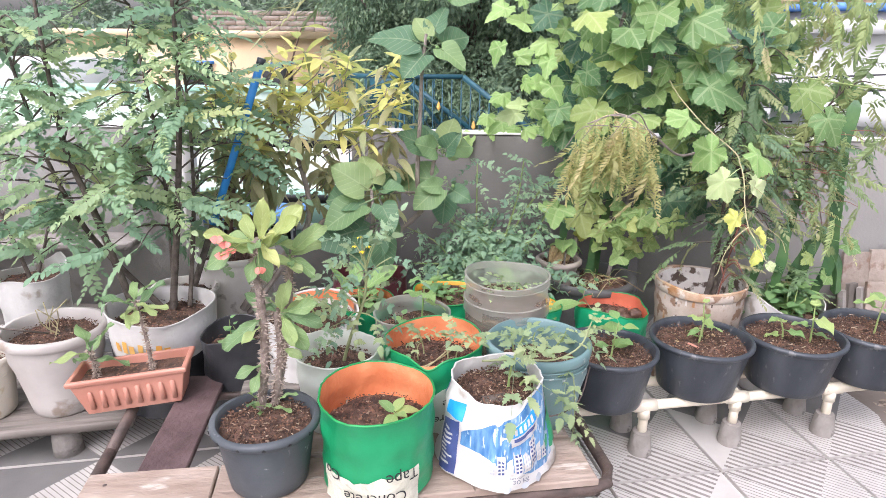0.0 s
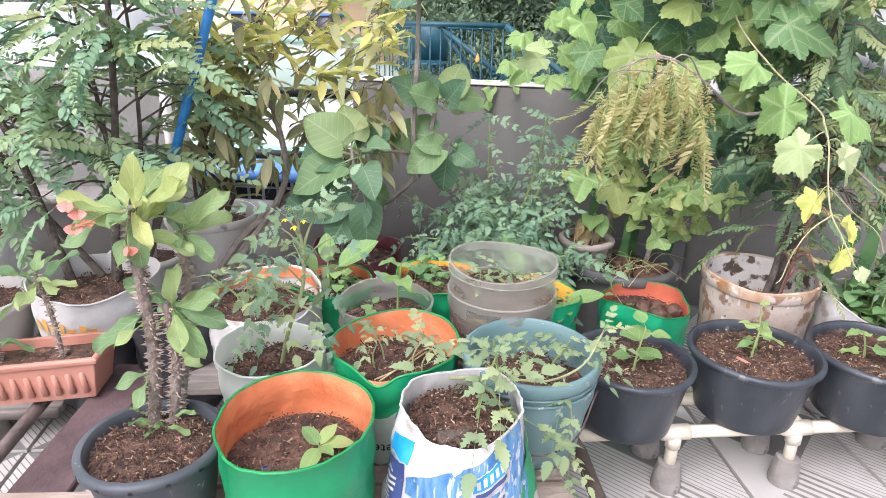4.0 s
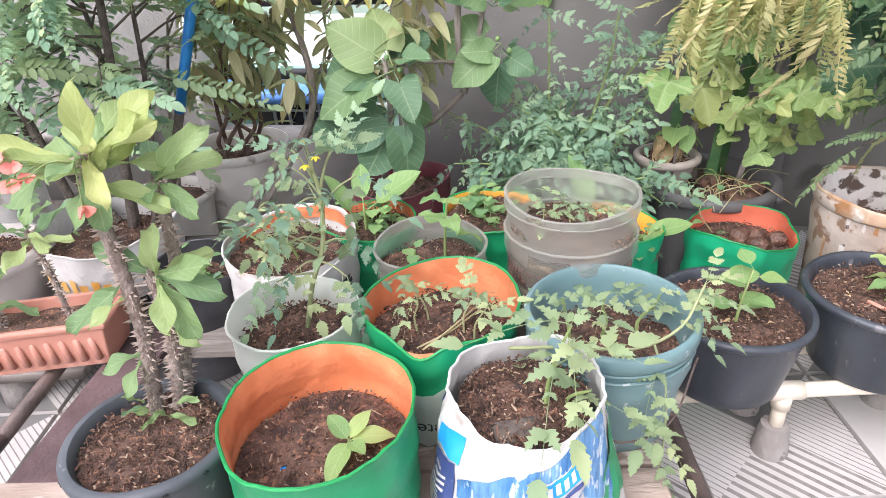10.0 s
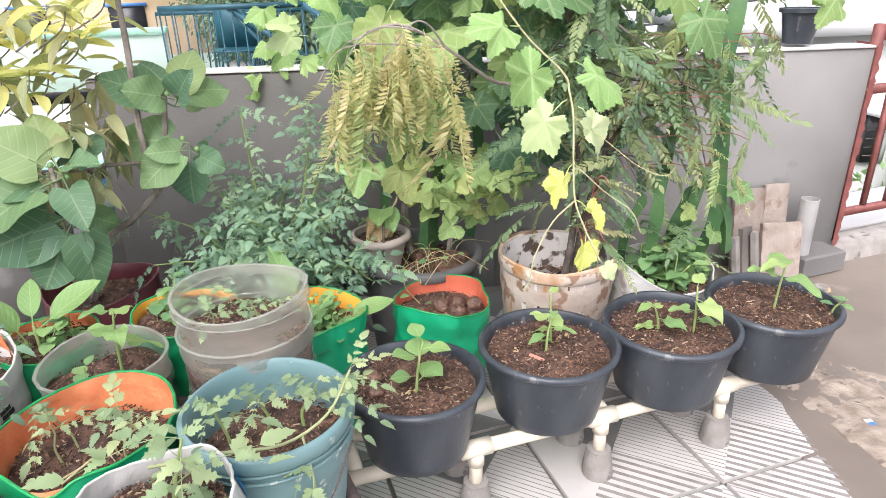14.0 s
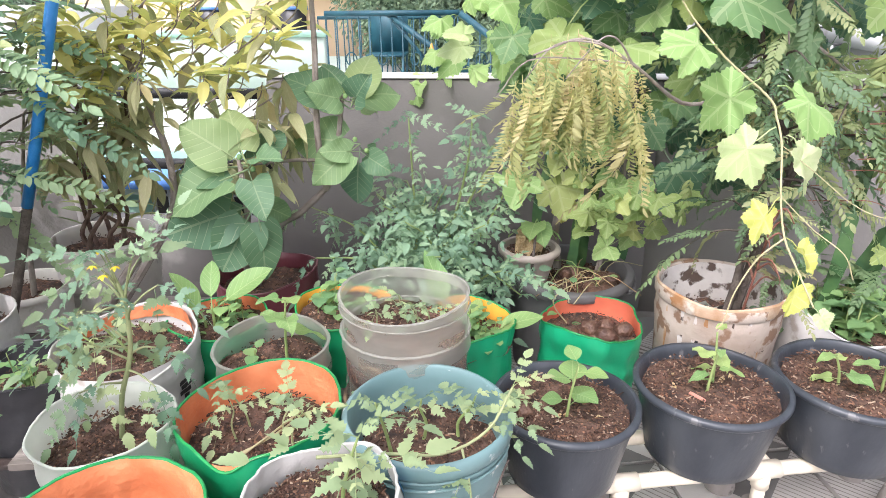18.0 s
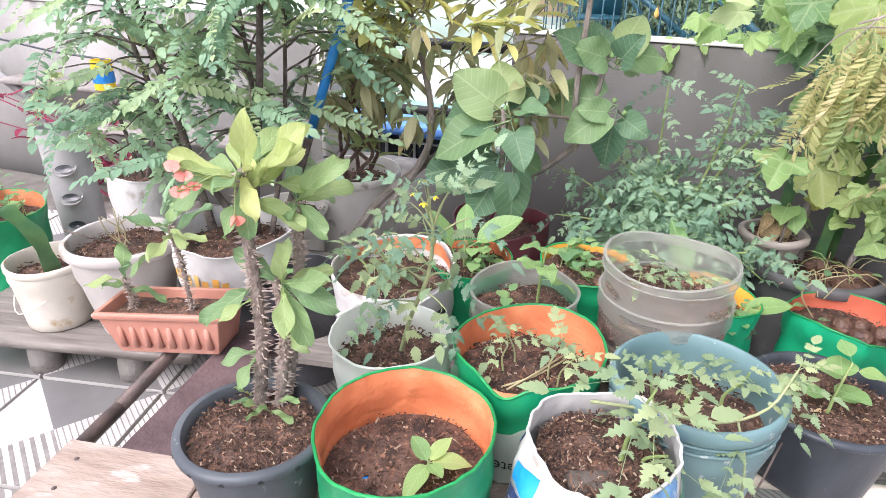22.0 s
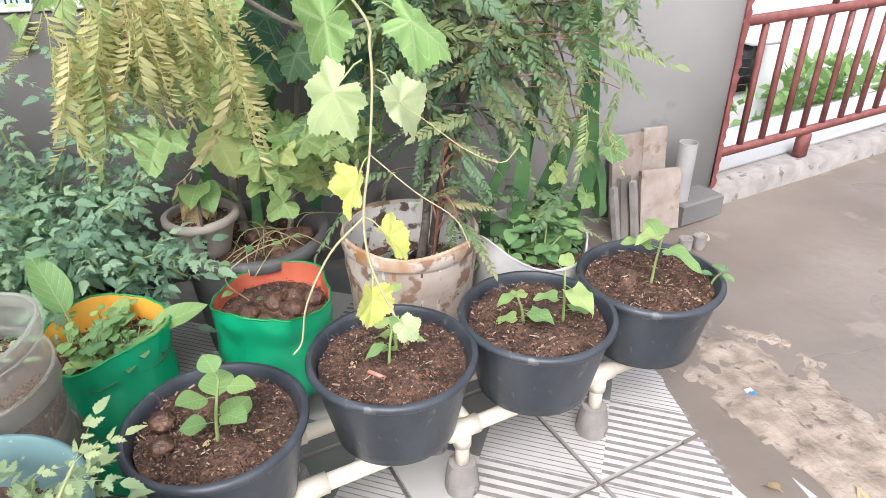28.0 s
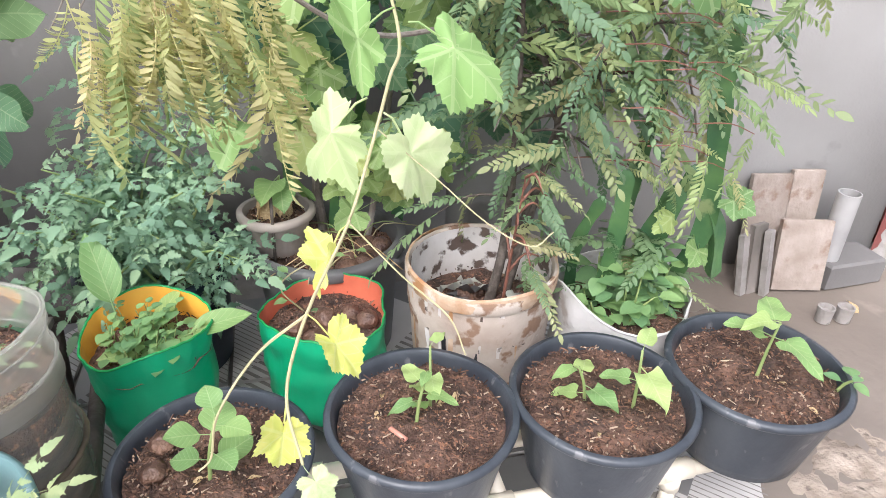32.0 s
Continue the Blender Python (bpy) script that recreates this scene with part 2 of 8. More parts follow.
M["milky"] = material("milky_plastic", (0.56, 0.54, 0.47), (0.68, 0.66, 0.59), 0.25, 9, 0.08, 40, through_light=0.4, alpha=0.27, spots=(0.36, 0.31, 0.22), spot_scale=9, spot_at=0.62, stretch=(1, 1, 2.2))
M["milky_top"] = material("clouded_plastic", (0.5, 0.49, 0.44), (0.62, 0.61, 0.55), 0.3, 9, 0.15, 30, through_light=0.45, alpha=0.41, spots=(0.42, 0.38, 0.3), spot_scale=7, spot_at=0.62, stretch=(1, 1, 3))
M["film"] = material("translucent_film", (0.7, 0.73, 0.66), (0.8, 0.82, 0.75), 0.35, 7, 0.2, 18, through_light=0.38, alpha=0.9)
M["murk"] = material("soil_against_plastic", (0.03, 0.022, 0.015), (0.17, 0.12, 0.075), 0.6, 7, 0.3, 60, spots=(0.28, 0.2, 0.12), spot_scale=6, spot_at=0.58, stretch=(1, 1, 5))
M["white_sack"] = material("white_woven_sack", (0.47, 0.455, 0.435), (0.6, 0.585, 0.56), 0.55, 11, 0.6, 26, spots=(0.34, 0.3, 0.26), spot_scale=9, spot_at=0.62)
M["print_blue"] = material("blue_bag_print", (0.04, 0.15, 0.34), (0.16, 0.33, 0.53), 0.33, 16, 0.5, 30, spots=(0.45, 0.53, 0.6), spot_scale=26, spot_at=0.58, stretch=(4.5, 2.0, 1.0))
M["print_cyan"] = material("bright_blue_print", (0.01, 0.24, 0.6), (0.03, 0.34, 0.7), 0.35, 22, 0.2, 24)
M["print_navy"] = material("navy_bag_print", (0.03, 0.045, 0.15), (0.06, 0.085, 0.23), 0.4, 18, 0.2, 24, spots=(0.35, 0.38, 0.5), spot_scale=30, spot_at=0.68)
M["print_green"] = material("green_bag_print", (0.01, 0.22, 0.09), (0.03, 0.3, 0.13), 0.4, 18, 0.2, 24, spots=(0.6, 0.66, 0.6), spot_scale=30, spot_at=0.66)
M["print_grey"] = material("pale_grey_print", (0.36, 0.38, 0.42), (0.46, 0.48, 0.52), 0.45, 18, 0.2, 24)
M["print_slate"] = material("slate_grey_print", (0.1, 0.11, 0.15), (0.16, 0.17, 0.21), 0.45, 18, 0.2, 24)
M["print_black"] = material("black_print", (0.02, 0.02, 0.022), None, 0.5, 18, 0.1)
M["print_orange"] = material("orange_print", (0.62, 0.3, 0.05), (0.7, 0.42, 0.12), 0.5, 18, 0.1)
M["tape"] = material("cream_packing_tape", (0.5, 0.48, 0.38), (0.64, 0.62, 0.52), 0.25, 18, 0.9, 30, spots=(0.6, 0.55, 0.12), spot_scale=12, spot_at=0.68)
M["maroon_bag"] = material("maroon_poly_bag", (0.11, 0.025, 0.035), (0.2, 0.055, 0.07), 0.35, 6, 0.3, 14)
M["black_poly"] = material("black_poly_bag", (0.015, 0.016, 0.018), (0.05, 0.05, 0.055), 0.35, 8, 0.5, 16)
M["navy_tub"] = material("navy_plastic", (0.01, 0.016, 0.032), (0.02, 0.03, 0.05), 0.4, 8, 0.05)
M["pvc"] = material("cream_pvc_pipe", (0.64, 0.57, 0.45), (0.72, 0.66, 0.54), 0.35, 12, 0.04, 60, spots=(0.46, 0.36, 0.26), spot_scale=22, spot_at=0.7)
M["grey_pvc"] = material("grey_pvc_pipe", (0.31, 0.3, 0.29), (0.4, 0.39, 0.375), 0.55, 8, 0.08, 60, spots=(0.2, 0.19, 0.18), spot_scale=9, spot_at=0.66)
M["steel"] = material("rusty_steel_pipe", (0.06, 0.045, 0.04), (0.14, 0.1, 0.085), 0.55, 14, 0.3, 80, metal=0.3)
M["gate_red"] = material("red_oxide_paint", (0.17, 0.05, 0.043), (0.25, 0.085, 0.072), 0.6, 18, 0.25, 70, spots=(0.32, 0.2, 0.18), spot_scale=26, spot_at=0.66)
M["plank"] = material("weathered_plank", (0.24, 0.178, 0.14), (0.38, 0.305, 0.255), 0.85, 5.0, 0.7, 18, spots=(0.46, 0.4, 0.35), spot_scale=9, spot_at=0.6, rand=0.14, stretch=(1, 3.5, 1))
M["dark_plank"] = material("dark_stained_plank", (0.06, 0.035, 0.035), (0.14, 0.09, 0.09), 0.8, 8, 0.4, 60, spots=(0.42, 0.33, 0.34), spot_scale=9, spot_at=0.64)
M["old_board"] = material("grey_old_board", (0.12, 0.105, 0.09), (0.25, 0.22, 0.195), 0.9, 4, 0.5, 14, stretch=(1, 10, 1))
M["stone_slab"] = material("mottled_stone_slab", (0.25, 0.2, 0.165), (0.38, 0.315, 0.27), 0.85, 13, 0.5, 60, spots=(0.2, 0.13, 0.095), spot_scale=8, spot_at=0.55, rand=0.12)
M["coir"] = material("coconut_husk", (0.06, 0.03, 0.022), (0.2, 0.11, 0.07), 0.45, 18, 1.0, 70, rand=0.15)
M["bark"] = material("dark_bark", (0.07, 0.055, 0.045), (0.14, 0.115, 0.095), 0.9, 30, 0.8, 90)
M["pale_bark"] = material("grey_brown_bark", (0.2, 0.165, 0.14), (0.32, 0.28, 0.25), 0.9, 24, 0.6, 90)
M["thorn_stem"] = material("thorny_grey_stem", (0.17, 0.125, 0.105), (0.32, 0.26, 0.225), 0.9, 40, 0.8, 120)
M["thorn"] = material("thorn", (0.36, 0.29, 0.24), None, 0.7)
M["green_stem"] = material("green_stem", (0.18, 0.26, 0.08), (0.28, 0.34, 0.13), 0.6, 20, 0.1)
M["tomato_stem"] = material("hairy_tomato_stem", (0.24, 0.28, 0.13), (0.33, 0.35, 0.18), 0.7, 30, 0.2, 80)
M["pale_stem"] = material("pale_yellow_green_stem", (0.33, 0.3, 0.16), (0.42, 0.37, 0.21), 0.6, 20, 0.1)
M["dry"] = material("dry_leaf", (0.4, 0.28, 0.14), (0.58, 0.45, 0.26), 0.8, 20, 0.3, 60, through_light=0.2)
LEAF = dict(scale=5, bump=0.12, fine=40, through_light=0.42, spec=0.35)
M["leaf_star"] = material("gooseberry_leaf", (0.18, 0.35, 0.14), (0.26, 0.43, 0.17), 0.5, rand=[(0, (0.11, 0.26, 0.14)), (0.55, (0.21, 0.38, 0.18)), (0.9, (0.33, 0.48, 0.2)), (1, (0.48, 0.58, 0.22))], **LEAF)
M["leaf_fig"] = material("large_fig_leaf", (0.07, 0.18, 0.06), (0.11, 0.24, 0.075), 0.5, veins=0.32, rand=[(0, (0.05, 0.15, 0.065)), (0.7, (0.1, 0.23, 0.08)), (0.9, (0.18, 0.33, 0.1)), (1, (0.28, 0.4, 0.12))], **LEAF)
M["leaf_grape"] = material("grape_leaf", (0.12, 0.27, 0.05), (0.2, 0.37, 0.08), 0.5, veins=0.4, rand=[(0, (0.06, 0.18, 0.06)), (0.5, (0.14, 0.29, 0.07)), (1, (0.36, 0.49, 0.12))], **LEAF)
# Same grape leaf with the curtain's inner shade put into its colour.
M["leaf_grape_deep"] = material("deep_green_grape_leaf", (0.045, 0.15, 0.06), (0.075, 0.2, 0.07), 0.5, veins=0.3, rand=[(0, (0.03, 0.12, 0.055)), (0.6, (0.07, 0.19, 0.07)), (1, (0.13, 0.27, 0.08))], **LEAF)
M["leaf_olive"] = material("olive_drooping_leaf", (0.25, 0.31, 0.11), (0.35, 0.4, 0.17), 0.5, veins=0.3, rand=[(0, (0.18, 0.27, 0.1)), (0.5, (0.3, 0.36, 0.14)), (0.85, (0.42, 0.45, 0.22)), (1, (0.62, 0.58, 0.2))], **LEAF)
M["leaf_grape_young"] = material("young_grape_leaf", (0.22, 0.42, 0.09), (0.33, 0.51, 0.15), 0.5, veins=0.4, rand=[(0, (0.18, 0.38, 0.09)), (0.7, (0.28, 0.49, 0.13)), (1, (0.44, 0.6, 0.26))], **LEAF)
M["leaf_grape_pale"] = material("pale_grape_leaf", (0.36, 0.52, 0.2), (0.45, 0.58, 0.28), 0.5, veins=0.3, **LEAF)
M["leaf_grape_yellow"] = material("yellow_grape_leaf", (0.44, 0.56, 0.09), (0.54, 0.62, 0.14), 0.5, veins=0.4, **LEAF)
M["leaf_yellow"] = material("yellow_green_leaf", (0.46, 0.54, 0.2), (0.6, 0.64, 0.27), 0.45, 5, 0.12, 40, veins=0.3, rand=[(0, (0.42, 0.5, 0.16)), (0.3, (0.6, 0.6, 0.2)), (0.6, (0.84, 0.76, 0.26)), (1, (0.92, 0.82, 0.32))], through_light=0.5, spec=0.35)
M["leaf_narrow"] = material("narrow_green_leaf", (0.2, 0.32, 0.09), (0.29, 0.41, 0.12), 0.45, veins=0.3, rand=[(0, (0.16, 0.28, 0.09)), (0.7, (0.29, 0.41, 0.12)), (1, (0.48, 0.52, 0.15))], **LEAF)
M["leaf_euph"] = material("euphorbia_leaf", (0.12, 0.27, 0.06), (0.2, 0.36, 0.08), 0.4, veins=0.3, rand=[(0, (0.09, 0.21, 0.08)), (0.6, (0.16, 0.3, 0.09)), (1, (0.3, 0.42, 0.13))], **LEAF)
M["leaf_euph_top"] = material("yellow_green_euphorbia_leaf", (0.24, 0.37, 0.08), (0.33, 0.45, 0.12), 0.4, veins=0.4, rand=[(0, (0.17, 0.31, 0.09)), (0.5, (0.28, 0.4, 0.1)), (1, (0.42, 0.5, 0.15))], **LEAF)
M["leaf_tomato"] = material("tomato_leaf", (0.16, 0.28, 0.1), (0.24, 0.37, 0.14), 0.6, rand=[(0, (0.12, 0.23, 0.1)), (0.6, (0.22, 0.35, 0.14)), (1, (0.36, 0.47, 0.19))], **LEAF)
M["leaf_bush"] = material("blue_green_tomato_leaf", (0.14, 0.29, 0.14), (0.21, 0.38, 0.18), 0.6, rand=[(0, (0.1, 0.23, 0.12)), (0.6, (0.18, 0.34, 0.17)), (1, (0.28, 0.45, 0.21))], **LEAF)
M["leaf_curry"] = material("curry_leaf", (0.09, 0.19, 0.07), (0.15, 0.26, 0.09), 0.45, rand=[(0, (0.07, 0.17, 0.065)), (0.55, (0.15, 0.27, 0.09)), (0.85, (0.27, 0.35, 0.12)), (1, (0.38, 0.38, 0.15))], **LEAF)
M["brown_twig"] = material("reddish_brown_bark", (0.1, 0.06, 0.045), (0.21, 0.14, 0.11), 0.8, 30, 0.5, 60)
M["red_twig"] = material("reddish_young_twig", (0.18, 0.07, 0.05), (0.26, 0.11, 0.07), 0.6, 30, 0.2)
M["leaf_tan_neem"] = material("tan_green_pinnate_leaf", (0.33, 0.4, 0.13), (0.42, 0.48, 0.18), 0.6, rand=[(0, (0.3, 0.4, 0.12)), (0.5, (0.46, 0.52, 0.19)), (0.9, (0.58, 0.6, 0.27)), (1, (0.56, 0.5, 0.26))], **LEAF)
M["leaf_dry_neem"] = material("yellowing_pinnate_leaf", (0.22, 0.33, 0.1), (0.31, 0.42, 0.14), 0.55, rand=[(0, (0.13, 0.25, 0.08)), (0.6, (0.25, 0.38, 0.12)), (0.93, (0.38, 0.47, 0.17)), (1, (0.42, 0.41, 0.17))], **LEAF)
M["leaf_gourd"] = material("pale_gourd_leaf", (0.24, 0.4, 0.09), (0.32, 0.48, 0.13), 0.55, veins=0.4, rand=[(0, (0.16, 0.34, 0.09)), (0.6, (0.29, 0.45, 0.12)), (1, (0.46, 0.56, 0.17))], **LEAF)
M["leaf_seed"] = material("seedling_leaf", (0.16, 0.33, 0.07), (0.24, 0.43, 0.1), 0.45, veins=0.35, rand=[(0, (0.13, 0.3, 0.08)), (0.6, (0.22, 0.4, 0.1)), (1, (0.36, 0.52, 0.15))], **LEAF)
M["leaf_herb"] = material("small_herb_leaf", (0.12, 0.29, 0.08), (0.19, 0.38, 0.1), 0.5, rand=[(0, (0.09, 0.24, 0.08)), (1, (0.24, 0.43, 0.12))], **LEAF)
M["cactus"] = material("cactus_stem", (0.04, 0.11, 0.045), (0.09, 0.18, 0.06), 0.4, 14, 0.2, 50, spots=(0.2, 0.25, 0.11), spot_scale=16, spot_at=0.66)
M["flower_pink"] = material("salmon_pink_bract", (0.72, 0.2, 0.16), (0.78, 0.3, 0.24), 0.5, 10, 0.1, through_light=0.2)
M["flower_yellow"] = material("yellow_flower", (0.8, 0.62, 0.03), None, 0.5, through_light=0.2)
M["red_leaf"] = material("red_spinach_leaf", (0.24, 0.02, 0.06), (0.36, 0.06, 0.1), 0.5, 10, 0.1, through_light=0.25, rand=0.15)
M["blue_tape"] = material("bright_blue_tape", (0.01, 0.17, 0.5), (0.03, 0.25, 0.62), 0.4, 20, 0.2)
# Distance haze is mixed into these two tree colours as paler, greyer green.
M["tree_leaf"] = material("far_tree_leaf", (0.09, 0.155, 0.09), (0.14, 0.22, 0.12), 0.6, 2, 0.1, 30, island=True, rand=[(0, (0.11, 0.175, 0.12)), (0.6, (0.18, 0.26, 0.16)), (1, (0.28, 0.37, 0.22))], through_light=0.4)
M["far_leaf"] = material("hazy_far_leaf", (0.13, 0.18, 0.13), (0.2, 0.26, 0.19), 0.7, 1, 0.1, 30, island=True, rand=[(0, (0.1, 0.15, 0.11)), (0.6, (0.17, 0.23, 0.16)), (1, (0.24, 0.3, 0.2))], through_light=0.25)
M["mint"] = material("mint_painted_wall", (0.36, 0.6, 0.48), (0.44, 0.68, 0.55), 0.8, 2, 0.1, 60)
M["pale_roof"] = material("pale_mint_roof_coating", (0.5, 0.59, 0.52), (0.58, 0.66, 0.59), 0.7, 1.5, 0.1, 60)
M["blue_paint"] = material("sky_blue_paint", (0.1, 0.25, 0.62), (0.14, 0.31, 0.7), 0.6, 5, 0.1)
M["peach"] = material("peach_painted_wall", (0.66, 0.48, 0.3), (0.72, 0.56, 0.38), 0.85, 1, 0.1)
M["house_white"] = material("white_washed_wall", (0.5, 0.5, 0.495), (0.6, 0.6, 0.59), 0.85, 1, 0.1, spots=(0.36, 0.34, 0.32), spot_scale=3, spot_at=0.68)
M["brick"] = material("cement_block", (0.2, 0.175, 0.155), (0.29, 0.255, 0.23), 0.9, 5, 0.3, rand=0.15)
M["teal_rail"] = material("teal_painted_steel", (0.008, 0.05, 0.07), (0.014, 0.085, 0.115), 0.5, 10, 0.1)
M["dark_opening"] = material("dark_window_void", (0.02, 0.02, 0.025), (0.04, 0.04, 0.045), 0.3, 3, 0.0)
M["earth"] = material("distant_ground", (0.12, 0.11, 0.085), (0.18, 0.16, 0.12), 0.95, 0.2, 0.3, 3, spots=(0.08, 0.12, 0.05), spot_scale=0.3)
M["hill"] = material("hazy_wooded_hill", (0.1, 0.14, 0.12), (0.15, 0.19, 0.16), 0.95, 0.05, 0.3, 1)


# ---- mesh helpers ----
def make(name, verts, faces, mats, smooth=True, uvs=None, idx=None):
    me = bpy.data.meshes.new(name)
    me.from_pydata([tuple(v) for v in verts], [], faces)
    for m in (mats if isinstance(mats, (list, tuple)) else [mats]):
        me.materials.append(M[m] if isinstance(m, str) else m)
    if idx:
        me.polygons.foreach_set("material_index", idx)
    if smooth:
        me.polygons.foreach_set("use_smooth", [True] * len(me.polygons))
        if len(faces) > 60:
            me.set_sharp_from_angle(angle=radians(48))
    if uvs:
        lay = me.uv_layers.new(name="UVMap")
        for lp in me.loops:
            lay.data[lp.index].uv = uvs[lp.vertex_index]
    me.update()
    return me


def part(name, data, parent, label="", m=None):
    ob = new(name, data)
    ob.parent = parent
    if m is not None:
        ob.matrix_basis = m
    if label:
        tagged(ob, label)
    return ob


def thing(name, label, category, loc=(0, 0, 0), group="", kind="", rz=0.0):
    ob = new(name)
    ob.empty_display_size = 0.05
    ob.matrix_basis = pose(*loc, 0, 0, rz)
    return tagged(ob, label, category, group, kind)


def join(*sets):
    """Several (verts, faces) as one."""
    vs, fs = [], []
    for v, f in sets:
        k = len(vs)
        vs += list(v)
        fs += [tuple(i + k for i in q) for q in f]
    return vs, fs


def lathe(profile, n=36, wob=None, cap=False):
    """A turned form from (radius, height) pairs; wob(angle, height, step) gives (radius factor, height shift)."""
    vs, fs = [], []
    for k, (r, z) in enumerate(profile):
        for i in range(n):
            a = 2 * math.pi * i / n
            f, dz = wob(a, z, k / max(1, len(profile) - 1)) if wob else (1, 0)
            vs.append((r * f * math.cos(a), r * f * math.sin(a), z + dz))
    for k in range(len(profile) - 1):
        for i in range(n):
            j = (i + 1) % n
            fs.append((k * n + i, k * n + j, (k + 1) * n + j, (k + 1) * n + i))
    if cap:
        fs.append(tuple(range(n - 1, -1, -1)))
    return vs, fs


def tube(path, radii, n=7, cap=True):
    pts = [Vector(p) for p in path]
    rs = radii if isinstance(radii, (list, tuple)) else [radii] * len(pts)
    if len(rs) == 2 and len(pts) > 2:
        rs = [rs[0] + (rs[1] - rs[0]) * i / (len(pts) - 1) for i in range(len(pts))]
    vs, fs, ref = [], [], Vector((0.31, 0.83, 0.46))
    for i, p in enumerate(pts):
        d = (pts[min(i + 1, len(pts) - 1)] - pts[max(i - 1, 0)]).normalized()
        a = d.cross(ref)
        a = a.normalized() if a.length > 1e-4 else d.orthogonal().normalized()
        b = d.cross(a)
        for k in range(n):
            t = 2 * math.pi * k / n
            vs.append(p + rs[i] * (math.cos(t) * a + math.sin(t) * b))
    for i in range(len(pts) - 1):
        for k in range(n):
            j = (k + 1) % n
            fs.append((i * n + k, i * n + j, (i + 1) * n + j, (i + 1) * n + k))
    if cap:
        fs.append(tuple(range(n - 1, -1, -1)))
        fs.append(tuple((len(pts) - 1) * n + k for k in range(n)))
    return vs, fs


def smooth_path(pts, k=4):
    """A Catmull-Rom line through the points."""
    p = [Vector(q) for q in pts]
    p = [2 * p[0] - p[1]] + p + [2 * p[-1] - p[-2]]
    out = []
    for i in range(1, len(p) - 2):
        for s in range(k):
            t = s / k
            out.append(0.5 * (2 * p[i] + (p[i + 1] - p[i - 1]) * t + (2 * p[i - 1] - 5 * p[i] + 4 * p[i + 1] - p[i + 2]) * t * t
                              + (3 * p[i] - p[i - 1] - 3 * p[i + 1] + p[i + 2]) * t ** 3))
    out.append(p[-2])
    return out


def slab(x0, x1, y0, y1, z0, z1, b=0.004):
    """A box with small bevels on its upright and top edges."""
    vs, fs = [], []
    for z, k in ((z0, 0.0), (z1 - b, 0.0), (z1, b)):
        for x, y in ((x0 + k, y0 + k), (x1 - k, y0 + k), (x1 - k, y1 - k), (x0 + k, y1 - k)):
            vs.append((x, y, z))
    for q in range(2):
        for i in range(4):
            j = (i + 1) % 4
            fs.append((q * 4 + i, q * 4 + j, q * 4 + 4 + j, q * 4 + 4 + i))
    fs += [(3, 2, 1, 0), (8, 9, 10, 11)]
    return vs, fs


def moved(vf, m):
    return [m @ Vector(v) for v in vf[0]], vf[1]


# ---- leaf meshes, one unit long along +y, facing +z ----
def leaf_mesh(name, mat, shape, width, fold=0.25, droop=0.2, wave=0.0, n=8, petiole=0.12, notch=0.0):
    vs, fs, uv = [], [], []
    us = (-1, -0.5, 0, 0.5, 1)
    ph = R.random() * 6
    for k in range(n + 1):
        v = k / n
        w = width * shape(v)
        for u in us:
            y = petiole + (1 - petiole) * v - (notch * (1 - v) ** 3 * abs(u) if notch else 0)
            z = fold * abs(u) * w - droop * (petiole + (1 - petiole) * v) ** 2 + wave * math.sin(9 * v + ph + 2 * u) * abs(u) * width
            vs.append((u * w, y, z))
            uv.append((0.5 + 0.5 * u * max(0.15, shape(v)), v))
    for k in range(n):
        for i in range(4):
            a = k * 5 + i
            fs.append((a, a + 1, a + 6, a + 5))
    t = tube([(0, 0, 0), (0, petiole * 0.6, -droop * petiole ** 2 * 0.4), (0, petiole * 1.3, -droop * petiole ** 2 - 0.004)], 0.012, 4, False)
    k = len(vs)
    vs += [tuple(p) for p in t[0]]
    uv += [(0.5, 0.5)] * len(t[0])
    fs += [tuple(i + k for i in q) for q in t[1]]
    return make(name, vs, fs, mat, uvs=uv)


oval = lambda v: math.sin(math.pi * min(1, max(0, v)) ** 0.85) ** 0.75
heart = lambda v: (math.sin(math.pi * (0.12 + 0.88 * v) ** 0.7)) ** 0.7 if v < 1 else 0
ovate = lambda v: (math.sin(math.pi * min(1.0, 0.03 + 0.97 * v) ** 0.6)) ** 0.62 if v < 1 else 0
lance = lambda v: math.sin(math.pi * v ** 0.9) ** 1.0
def paddle(v):
    """Narrow at the foot, widest past the middle, with a round tip."""
    if v < 0.64:
        k = v / 0.64
        return 0.16 + 0.84 * k * k * (3 - 2 * k)
    return math.sqrt(max(0.0, 1 - ((v - 0.64) / 0.36) ** 2)) * 0.98 + 0.02


def leaflet(base, d, up, ln, w, crease=0.2, droop=0.15):
    """One small pointed leaf of four quads."""
    d, up = d.normalized(), up.normalized()
    s = d.cross(up).normalized()
    up = s.cross(d)
    vs, prof = [], ((0.0, 0.1), (0.14, 0.62), (0.36, 0.98), (0.62, 0.94), (0.84, 0.56), (1.0, 0.05))
    for v, q in prof:
        c = base + d * ln * v - up * droop * ln * v * v
        vs += [c - s * w * q + up * crease * w * q, c, c + s * w * q + up * crease * w * q]
    fs = []
    for k in range(len(prof) - 1):
        a = 3 * k
        fs += [(a, a + 1, a + 4, a + 3), (a + 1, a + 2, a + 5, a + 4)]
    return vs, fs


